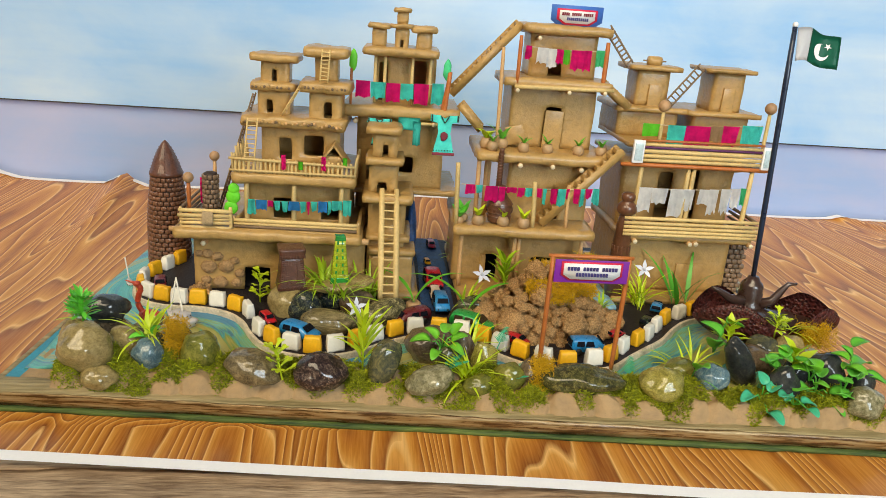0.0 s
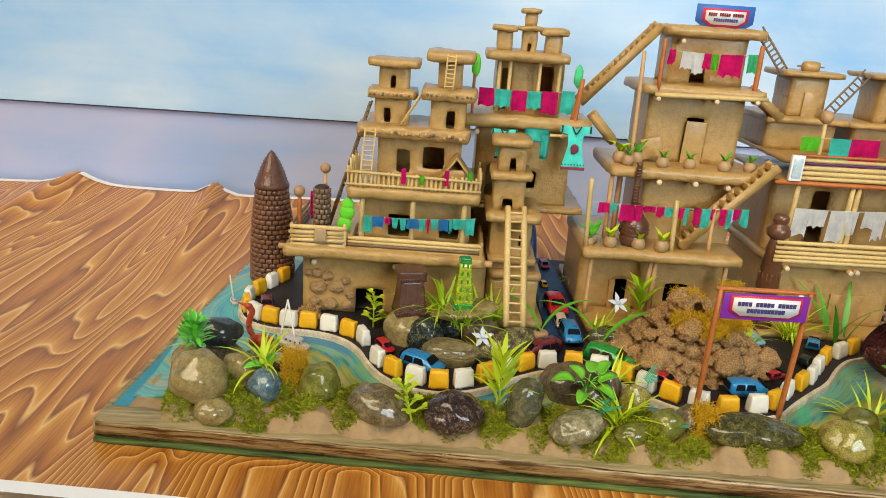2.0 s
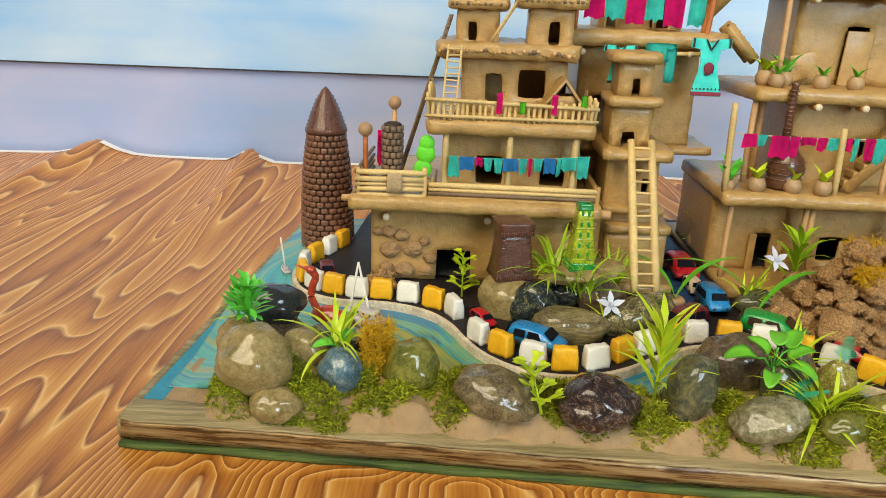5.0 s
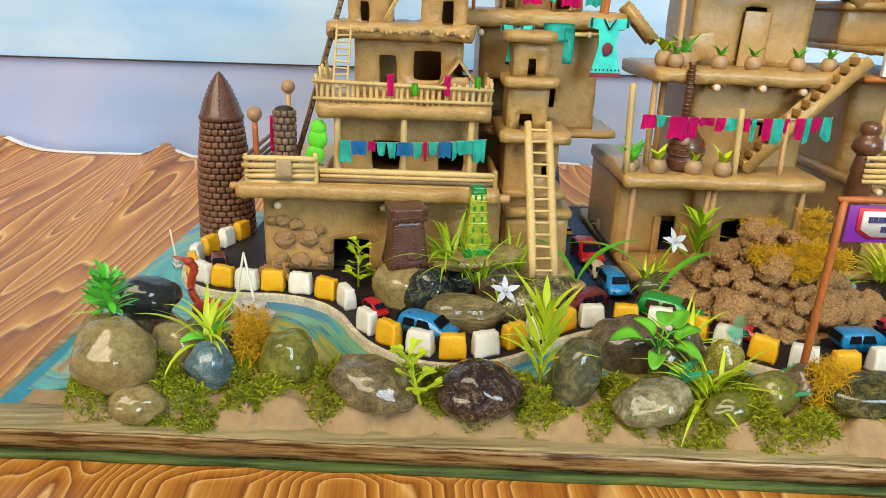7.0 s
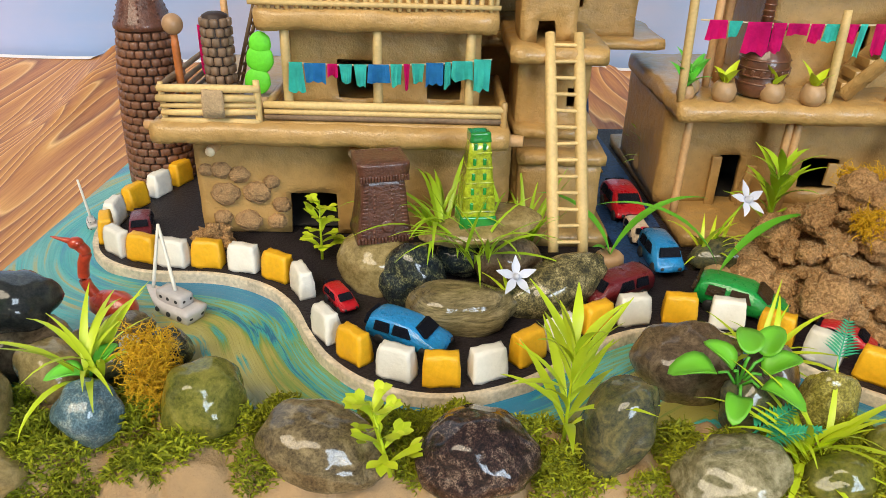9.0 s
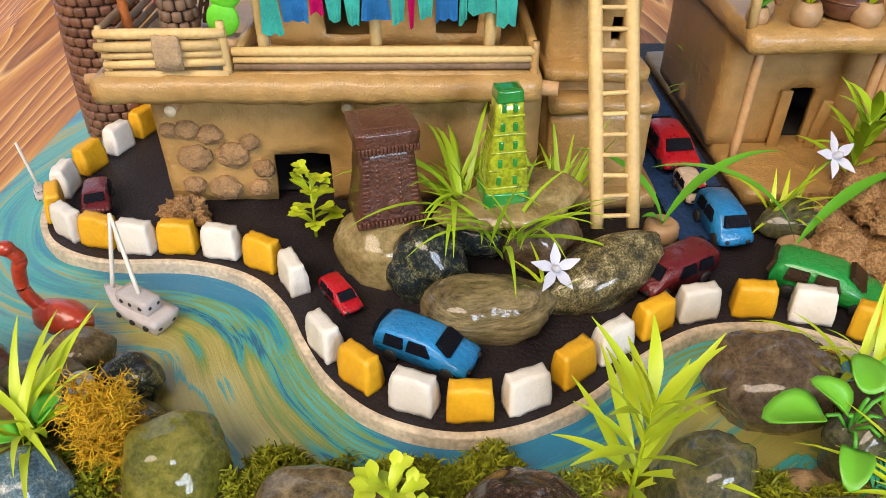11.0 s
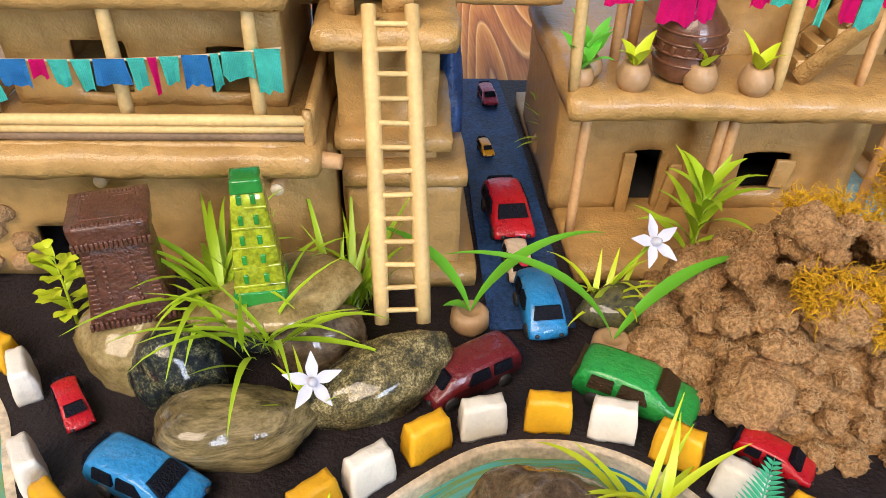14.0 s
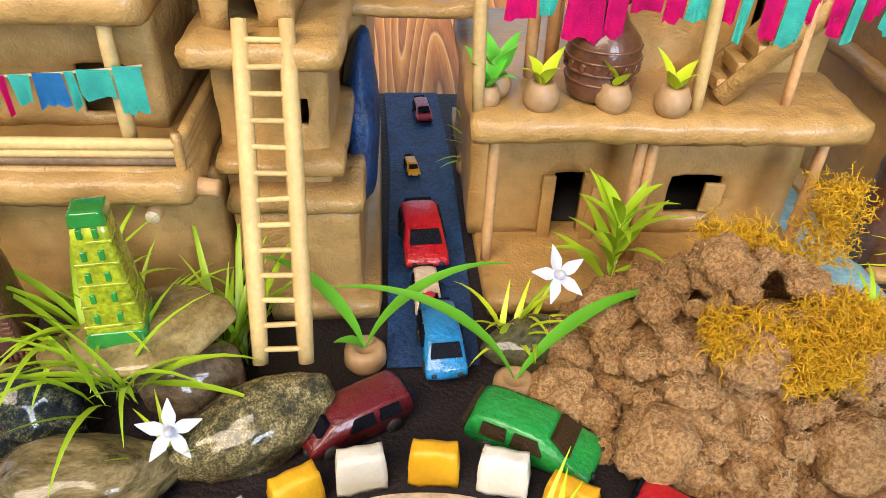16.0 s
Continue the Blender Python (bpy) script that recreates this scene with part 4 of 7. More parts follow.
panel_door(w2, 0.227, 0.235, 1.110, 0.010, 0.056)
panel_door(w2, 0.254, 0.262, 1.108, 0.012, 0.05, 6)
panel_door(w2, 0.327, 0.340, 1.108, 0.033, 0.053, 3)
ledge(H2, 0.177, 0.397, 1.068, 1.255, 0.096, 0.112, soft=3)
for x in (0.192, 0.2745, 0.2815, 0.379):
    post(H2, x, 1.084, 0.010, 0.100, 0.0034, STICK_PINK)
post(H2, 0.181, 1.083, 0.110, 0.204, 0.0036, STICK, -0.003)
post(H2, 0.299, 1.083, 0.110, 0.182, 0.0036, STICK, -0.003)
post(H2, 0.352, 1.090, 0.110, 0.178, 0.003, STICK_PINK, -0.002)
wall(H2, 0.262, 0.392, 1.135, 1.25, 0.110, 0.208, holes=[(0.325, 0.348, 0.112, 0.160)])
panel_door(H2, 0.322, 0.340, 1.134, 0.112, 0.158)
for x, y in ((0.214, 1.125), (0.228, 1.14), (0.234, 1.16)):
    post(H2, x, y, 0.110, 0.208, 0.0036, STICK_PINK)
ledge(H2, 0.207, 0.416, 1.104, 1.26, 0.202, 0.219, soft=3)
logs(H2, [(0.275, 1.118, 0.200), (0.325, 1.118, 0.2005), (0.370, 1.118, 0.198)])
w3 = wall(H2, 0.260, 0.394, 1.165, 1.265, 0.217, 0.315, holes=[(0.316, 0.341, 0.217, 0.282)])
panel_door(w3, 0.314, 0.343, 1.163, 0.219, 0.278, 1.5)
panel_door(H2, 0.258, 0.286, 1.150, 0.222, 0.250, -14, CLAY)
ledge(H2, 0.243, 0.410, 1.135, 1.275, 0.312, 0.326)
bar(H2, (0.258, 1.132, 0.313), (0.410, 1.132, 0.316), 0.0034)
logs(H2, [(0.263, 1.142, 0.308), (0.342, 1.142, 0.309), (0.397, 1.142, 0.311)], 0.0036)
wall(H2, 0.286, 0.392, 1.188, 1.265, 0.324, 0.394, holes=[(0.317, 0.338, 0.324, 0.366)])
part("cap", slab_bm(0.270, 0.410, 1.165, 1.285, 0.389, 0.404, 0.009, 0.0018, 3), CLAY, H2)
logs(H2, [(0.296, 1.182, 0.383)], 0.0036)
post(H2, 0.2405, 1.142, 0.218, 0.368, 0.003, STICK_PINK, -0.003)
post(H2, 0.262, 1.137, 0.318, 0.386, 0.003, STICK_ORANGE)
post(H2, 0.397, 1.150, 0.318, 0.384, 0.0036, STICK_ORANGE)
stairs((0.165, 0.291), (0.267, 0.403), 1.185, 0.022, 15, "long clay staircase up to the roof terrace")
stairs((0.217, 0.244), (0.182, 0.280), 1.15, 0.02, 6, "short clay staircase between two terraces")
stairs((0.311, 0.117), (0.424, 0.236), 1.088, 0.022, 13, "clay staircase up from the lower terrace")
stairs((0.450, 0.290), (0.402, 0.326), 1.165, 0.018, 6, "short clay staircase beside the terrace")
ladder((0.446, 1.185, 0.352), (0.405, 1.195, 0.405), 0.012, 9, 0.0016, 0.0013, TWIG, (0.053, 0.02, 0.041), "short twig ladder between two roofs")
ladder((0.505, 1.17, 0.290), (0.560, 1.178, 0.358), 0.012, 10, 0.0015, 0.0012, TWIG, (-0.068, 0.02, 0.055), "short twig ladder between two roofs")

# ---------- third house ----------
H3 = thing("clay_house", (0.55, 1.18, 0), "clay house with stick balconies and two square turrets", "house", "clay houses")
wall(H3, 0.448, 0.632, 1.118, 1.27, 0.006, 0.104)
panel_door(H3, 0.548, 0.592, 1.117, 0.006, 0.055)
ledge(H3, 0.440, 0.655, 1.090, 1.28, 0.098, 0.108)
logs(H3, [(0.463, 1.10, 0.0975), (0.551, 1.10, 0.097), (0.560, 1.10, 0.098), (0.649, 1.10, 0.099)], 0.004, 0.016)
for z in (0.1085, 0.114, 0.120, 0.1265, 0.134):
    bar(H3, (0.442, 1.086, z), (0.655, 1.086, z + 0.002), 0.0029)
for z in (0.110, 0.118, 0.127, 0.135):
    bar(H3, (0.655, 1.088, z), (0.655, 1.19, z), 0.0026, TWIG)
wall(H3, 0.448, 0.630, 1.148, 1.27, 0.106, 0.212, holes=[(0.509, 0.532, 0.11, 0.195), (0.558, 0.574, 0.11, 0.2)])
for x in (0.458, 0.532, 0.5405, 0.632):
    post(H3, x, 1.098, 0.106, 0.214, 0.0038, STICK, 0.002)
part("orange_beam", rod_bm((0.425, 1.094, 0.2145), (0.662, 1.094, 0.2165), 0.0035), STICK_ORANGE, H3)
ledge(H3, 0.432, 0.656, 1.097, 1.29, 0.211, 0.219)
for z, m, r in ((0.222, STICK, 0.003), (0.2285, STICK, 0.0034), (0.2355, STICK, 0.0034), (0.2415, PURPLESTICK, 0.002), (0.2455, STICK, 0.0026), (0.2515, STICK_ORANGE, 0.002)):
    bar(H3, (0.452, 1.093, z), (0.643, 1.093, z + 0.002), r, m)
for x in (0.440, 0.641):
    tl = part("tile", box_bm(x, x + 0.017, 1.088, 1.094, 0.218, 0.252, 0.0008), PAPER, H3, "white framed patterned tile")
    part("pattern", box_bm(x + 0.0025, x + 0.0145, 1.0868, 1.0885, 0.222, 0.248, 0.0005), TILE, tl, "pale blue tile pattern")
ledge(H3, 0.436, 0.655, 1.10, 1.29, 0.238, 0.245, m=CLAY)
wall(H3, 0.437, 0.535, 1.182, 1.29, 0.243, 0.288)
ledge(H3, 0.430, 0.549, 1.166, 1.30, 0.283, 0.292, amp=0.001)
wall(H3, 0.462, 0.514, 1.186, 1.245, 0.290, 0.348)
panel_door(H3, 0.481, 0.502, 1.185, 0.291, 0.326)
part("cap", slab_bm(0.446, 0.530, 1.172, 1.26, 0.346, 0.354, 0.009, 0.001, 1), CLAY, H3)
wall(H3, 0.560, 0.652, 1.180, 1.28, 0.243, 0.288)
ledge(H3, 0.543, 0.664, 1.160, 1.29, 0.283, 0.291, amp=0.001)
wall(H3, 0.582, 0.632, 1.175, 1.235, 0.289, 0.352)
panel_door(H3, 0.598, 0.617, 1.174, 0.290, 0.328)
part("cap", slab_bm(0.565, 0.645, 1.162, 1.25, 0.350, 0.357, 0.009, 0.001, 1), CLAY, H3)
roll = thing("clay_roll", (0.488, 1.20, 0.354), "small clay roller with a twig axle on a roof", "roller")
part("roller", rod_bm((0.478, 1.20, 0.360), (0.500, 1.20, 0.360), 0.0075, n=14), CLAY, roll)
part("axle", rod_bm((0.470, 1.20, 0.360), (0.508, 1.20, 0.360), 0.0012), TWIG, roll)
knob_post(0.487, 1.118, 0.244, 0.293, 0.009, STICK)
knob_post(0.653, 1.118, 0.244, 0.299, 0.009, STICK)
pier = part("brick_pier", box_bm(0.634, 0.662, 1.128, 1.16, 0.006, 0.098, 0.002), MORTAR, H3, "grey-brown brick pier")
for i in range(11):
    for k in range(3):
        x = 0.639 + k * 0.0095 + (0.004 if i % 2 else 0)
        b = new("brick", BRICK_TAN)
        b.parent = pier
        b.matrix_local = Matrix.Translation(SETTLE @ Vector((x, 1.127, 0.011 + i * 0.0082)) - ORIGIN[pier.name]) @ Matrix.Diagonal((0.0083, 0.006, 0.007, 1))
SETTLED[0] = False

# ---------- clay bank along the front, and stones ----------
BTI = BT.inverted()


def bank_z(x, y):
    u, v, _ = BTI @ Vector((x, y, 0))
    cell = noise.voronoi(Vector((u * 26, v * 24, 0.3)))[0]
    lobe = min(1.0, (cell[1] - cell[0]) * 2.6) ** 0.6
    edge = 0.010 - 0.006 * lobe + 0.004 * noise.noise(Vector((u * 22, 0, 0))) + 0.002 * noise.noise(Vector((u * 70, 3, 0)))
    rise = max(0.0, min(1.0, (v - edge) / 0.011)) ** 0.5
    fall = max(0.0, min(1.0, (0.080 + 0.012 * noise.noise(Vector((u * 9, 7, 0))) - v) / 0.03))
    h = 0.012 + 0.009 * lobe + 0.005 * noise.noise(Vector((u * 28, v * 28, 1))) + 0.003 * abs(noise.noise(Vector((u * 90, v * 90, 4))))
    start = max(0.0, min(1.0, (u - 0.058 + 0.2 * (v - 0.02) - 0.008 * noise.noise(Vector((v * 40, 2, 5)))) / 0.012)) ** 0.5
    rise *= start
    return -0.0225 + (h + 0.006 * max(0.0, min(1.0, (v - 0.02) / 0.03))) * rise * fall


bm = bmesh.new()
NU, NV = 460, 60
vs = [[bm.verts.new((0, 0, 0)) for _ in range(NV + 1)] for _ in range(NU + 1)]
for i in range(NU + 1):
    for j in range(NV + 1):
        p = on_board(0.018 + (BW - 0.03) * i / NU, 0.0015 + 0.1275 * j / NV)
        vs[i][j].co = (p.x, p.y, bank_z(p.x, p.y))
for i in range(NU):
    for j in range(NV):
        bm.faces.new((vs[i][j], vs[i + 1][j], vs[i + 1][j + 1], vs[i][j + 1]))
tagged(part("clay_bank", bm, CLAY_RAW, at=(0.1, 0.79, -0.0225)), "lumpy brown clay bank along the front edge", "clay bank", kind="structure")

SM = {
    "beige": stone_mat("beige_pebble", (0.17, 0.12, 0.035), (0.29, 0.21, 0.075), (0.42, 0.32, 0.14), 22),
    "olive": stone_mat("olive_pebble", (0.05, 0.065, 0.006), (0.13, 0.135, 0.014), (0.27, 0.24, 0.045), 25),
    "black": stone_mat("black_pebble", (0.008, 0.010, 0.010), (0.018, 0.02, 0.02), (0.05, 0.05, 0.04), 30),
    "blue": stone_mat("blue_grey_pebble", (0.07, 0.15, 0.19), (0.15, 0.26, 0.30), (0.34, 0.42, 0.38), 60, 0.6),
    "brown": stone_mat("brown_grey_pebble", (0.035, 0.022, 0.008), (0.12, 0.085, 0.035), (0.32, 0.24, 0.12), 40),
    "purple": stone_mat("purple_brown_pebble", (0.015, 0.007, 0.006), (0.065, 0.030, 0.022), (0.30, 0.20, 0.14), 70, 0.8),
    "slate": stone_mat("slate_pebble", (0.012, 0.022, 0.026), (0.07, 0.075, 0.035), (0.19, 0.16, 0.06), 24, 0, 1.6),
    "veined": stone_mat("veined_pebble", (0.10, 0.09, 0.035), (0.17, 0.145, 0.06), (0.42, 0.37, 0.22), 18, 0, 2.2),
    "dark": stone_mat("dark_brown_pebble", (0.045, 0.027, 0.014), (0.10, 0.065, 0.034), (0.24, 0.17, 0.10), 20, 0, 1.6),
    "speck": stone_mat("speckled_pebble", (0.24, 0.20, 0.03), (0.42, 0.35, 0.07), (0.52, 0.44, 0.12), 50, 0.6),
    "stripe": stone_mat("striped_pebble", (0.035, 0.026, 0.010), (0.16, 0.125, 0.045), (0.40, 0.31, 0.15), 20, 0, 1.0, (0.45, 1, 3.2)),
    "mottle": stone_mat("mottled_dark_pebble", (0.006, 0.012, 0.022), (0.035, 0.05, 0.04), (0.26, 0.26, 0.12), 60, 0.8),
    "flat": stone_mat("wet_olive_slab_stone", (0.03, 0.030, 0.006), (0.11, 0.10, 0.022), (0.26, 0.22, 0.06), 70, 0.7),
    "granite": stone_mat("granite_pebble", (0.05, 0.048, 0.026), (0.22, 0.18, 0.07), (0.46, 0.38, 0.18), 55, 0.7),
}
WORDS = {"beige": "smooth varnished beige river pebble", "olive": "glossy olive green river pebble", "black": "glossy black river pebble", "blue": "mottled blue-grey varnished pebble",
         "brown": "varnished brown-grey river pebble", "purple": "rough purple-brown varnished pebble", "slate": "glossy slate-grey river pebble", "veined": "tan pebble with pale veins",
         "dark": "glossy dark brown river pebble", "speck": "speckled yellow-grey pebble", "stripe": "striped olive-brown river pebble", "mottle": "dark blue-green mottled pebble", "granite": "grainy tan and black pebble", "flat": "long flat wet speckled dark olive stone"}


def stone(x, y, z, a, b, c, m, rz=0, rx=0, ry=0, where="on the clay bank"):
    tagged(part("pebble", lump_bm((x, y, z), (a, b, c), 4, 0.2, 1.25, x * 50 + y * 9, rz, rx, ry), SM[m], at=(x, y, z)), WORDS[m] + " " + where, "pebble", "pebbles of the river bank")


stone(-0.272, 0.812, 0.022, 0.030, 0.028, 0.028, "beige")
stone(-0.292, 0.845, 0.018, 0.02, 0.018, 0.024, "beige")
stone(-0.276, 0.888, 0.036, 0.025, 0.02, 0.018, "black", 10)
stone(-0.27, 0.885, 0.005, 0.028, 0.024, 0.02, "dark")
stone(-0.242, 0.852, 0.012, 0.021, 0.017, 0.019, "beige", -25, 0, 25)
stone(-0.228, 0.875, 0.008, 0.026, 0.018, 0.016, "slate", -10)
stone(-0.208, 0.817, 0.013, 0.0165, 0.015, 0.0185, "blue")
stone(-0.152, 0.828, 0.013, 0.0225, 0.02, 0.0235, "olive", 0, 0, 8)
stone(-0.185, 0.862, -0.004, 0.018, 0.014, 0.012, "slate")
stone(-0.087, 0.797, 0.009, 0.033, 0.022, 0.019, "brown", -8, 0, 12)
stone(-0.011, 0.790, 0.010, 0.031, 0.024, 0.0215, "purple")
stone(0.060, 0.800, 0.017, 0.018, 0.018, 0.030, "slate", 0, -8, 18)
stone(0.113, 0.779, 0.008, 0.028, 0.020, 0.0155, "veined", 0, 0, -14)
stone(0.120, 0.866, 0.008, 0.032, 0.026, 0.026, "dark", 10)
stone(0.137, 0.822, 0.014, 0.015, 0.013, 0.02, "slate")
stone(0.158, 0.842, 0.014, 0.016, 0.015, 0.025, "dark", 0, 0, -8)
stone(0.180, 0.822, 0.012, 0.016, 0.014, 0.025, "speck", 0, 0, -10)
stone(0.208, 0.795, 0.006, 0.018, 0.015, 0.017, "olive", 0, 0, 20)
stone(0.292, 0.787, 0.009, 0.049, 0.024, 0.018, "flat", -3)
stone(0.563, 0.806, 0.014, 0.016, 0.015, 0.024, "black", 0, 0, 12)
stone(0.640, 0.790, 0.010, 0.016, 0.015, 0.020, "black", 0, 0, 10)
stone(0.428, 0.826, 0.004, 0.020, 0.016, 0.016, "olive", 15)
stone(0.238, 0.806, 0.008, 0.018, 0.015, 0.017, "dark", 20)
stone(0.172, 0.782, 0.002, 0.019, 0.014, 0.012, "olive", 10)
stone(0.385, 0.780, 0.010, 0.0265, 0.023, 0.0205, "speck", 0)
stone(0.452, 0.792, 0.012, 0.019, 0.017, 0.018, "blue")
stone(0.497, 0.815, 0.022, 0.017, 0.017, 0.036, "black", 0, 0, -28)
stone(0.532, 0.775, 0.013, 0.019, 0.016, 0.026, "black")
stone(0.600, 0.800, 0.018, 0.022, 0.019, 0.029, "black", 0, 0, -10)
stone(0.622, 0.752, 0.006, 0.021, 0.018, 0.019, "veined")
stone(0.588, 0.862, 0.022, 0.018, 0.016, 0.018, "beige")
stone(0.552, 0.868, 0.016, 0.022, 0.018, 0.02, "slate")
stone(0.53, 0.85, 0.008, 0.03, 0.022, 0.02, "dark")
stone(-0.255, 0.795, -0.006, 0.02, 0.016, 0.014, "beige")
stone(-0.222, 0.905, 0.004, 0.017, 0.013, 0.012, "brown", 20)
stone(-0.190, 0.885, 0.004, 0.016, 0.013, 0.013, "mottle", -15)
tagged(part("bead", lump_bm((-0.2035, 0.868, 0.020), (0.006, 0.006, 0.006), 3, 0), PAPER, at=(-0.2035, 0.868, 0.014)), "small white round bead among dried moss", "bead")
isl = "beside the road"
stone(-0.067, 0.976, 0.015, 0.029, 0.024, 0.0255, "beige", 0, 0, 0, isl)
stone(-0.043, 0.955, 0.014, 0.024, 0.019, 0.025, "mottle", -20, 0, 10, isl)
stone(-0.012, 0.922, 0.010, 0.036, 0.022, 0.020, "stripe", 5, 0, 6, isl)
stone(0.056, 0.946, 0.013, 0.040, 0.018, 0.021, "granite", 24, 0, -12, isl)
stone(0.004, 0.974, 0.0445, 0.040, 0.025, 0.0095, "beige", 12, 0, -7, isl)
stone(0.024, 0.972, 0.018, 0.024, 0.018, 0.019, "dark", 10, 0, 0, isl)
stone(-0.008, 0.985, 0.018, 0.020, 0.018, 0.018, "mottle", 0, 0, 0, isl)
stone(0.193, 0.998, 0.010, 0.028, 0.016, 0.013, "slate", 0, 0, 0, isl)

tagged(part("blue_slab", lump_bm((0.100, 1.165, 0.055), (0.012, 0.045, 0.062), 4, 0.12, 1.3, 4), plain("blue_black_paint", (0.016, 0.060, 0.17), 0.5, 0.7, 60, 300, 0.9), at=(0.1, 1.165, 0)), "tall blue-black painted stone slab beside the lane", "stone")

# ---------- kerb stones ----------
KERBS = [(-.259, 1.155), (-.27, 1.128), (-.281, 1.10), (-.287, 1.069), (-.284, 1.040), (-.266, 1.017), (-.244, 1.006), (-.219, .998), (-.194, .997), (-.166, .991), (-.14, .979), (-.12, .960),
         (-.097, .906), (-.078, .883), (-.052, .866), (-.026, .860), (.001, .865), (.027, .882), (.049, .897), (.075, .914), (.102, .924), (.134, .926), (.164, .919), (.190, .903),
         (.210, .882), (.232, .863), (.259, .847), (.287, .838), (.322, .845), (.347, .857), (.372, .883), (.40, .907), (.421, .925), (.443, .952), (.467, .981), (.495, 1.0), (.52, 1.016)]
COLOURS = "YWYWYWYWYWYWWYWYWYWYWYWYWYWYWYWYWWYWY"


def kerb(m, label):
    b = grid_solid(steps(-0.0112, 0.0112, 9), steps(-0.0055, 0.0055, 4), steps(0, 0.0205, 8), lambda x, y, z: True)
    for v in b.verts:
        f = v.co.z / 0.0205
        v.co.x *= 1 - 0.10 * f
        v.co.y *= 1.08 - 0.40 * f ** 3
    return tagged(part("kerb_stone", wobble(soften(b, 1, 0.32), 0.0009, 110, 0.5), m, at=(0, 0, 0)), label, "kerb stone", "kerb stones along the road")


kerbs = {"W": kerb(KERB_W, "chunky white painted kerb stone along the road"), "Y": kerb(KERB_Y, "chunky yellow painted kerb stone along the road")}
first = set()
for i, (p, c) in enumerate(zip(KERBS, COLOURS)):
    a, b = KERBS[max(i - 1, 0)], KERBS[min(i + 1, len(KERBS) - 1)]
    ang = math.degrees(math.atan2(b[1] - a[1], b[0] - a[0])) + random.uniform(-6, 6)
    m = pose(p[0], p[1], 0.0, random.uniform(-4, 2), random.uniform(-3, 3), ang)
    if c not in first:
        first.add(c)
        kerbs[c].matrix_basis = m
    else:
        copy_thing(kerbs[c], m)

# ---------- cars ----------
GLASS = plain("painted_black_window", (0.005, 0.006, 0.011), 0.5, 0.5, 300, 900, 0.8, coat=0.0, spec=0.12)
GLASS_BROWN = plain("painted_brown_window", (0.040, 0.020, 0.006), 0.5, 0.5, 300, 900, 0.8, coat=0.15, spec=0.3)


def car_mat(name, c):
    return plain(name, c, 0.3, 0.2, 150, 420, 0.5, coat=0.6, dist=0.002)


CARM = {"blue": car_mat("sky_blue_car_paint", (0.006, 0.22, 0.50)), "red": car_mat("red_car_paint", (0.52, 0.010, 0.018)), "maroon": car_mat("maroon_car_paint", (0.16, 0.014, 0.018)),
        "green": car_mat("green_car_paint", (0.003, 0.28, 0.05)), "yellow": car_mat("yellow_car_paint", (0.60, 0.28, 0.01)), "cream": car_mat("cream_car_paint", (0.70, 0.55, 0.40)), "pink": car_mat("rose_car_paint", (0.5, 0.02, 0.07)),
        "deep": car_mat("deep_blue_car_paint", (0.006, 0.07, 0.25)), "black": car_mat("dark_green_car_paint", (0.008, 0.02, 0.008))}


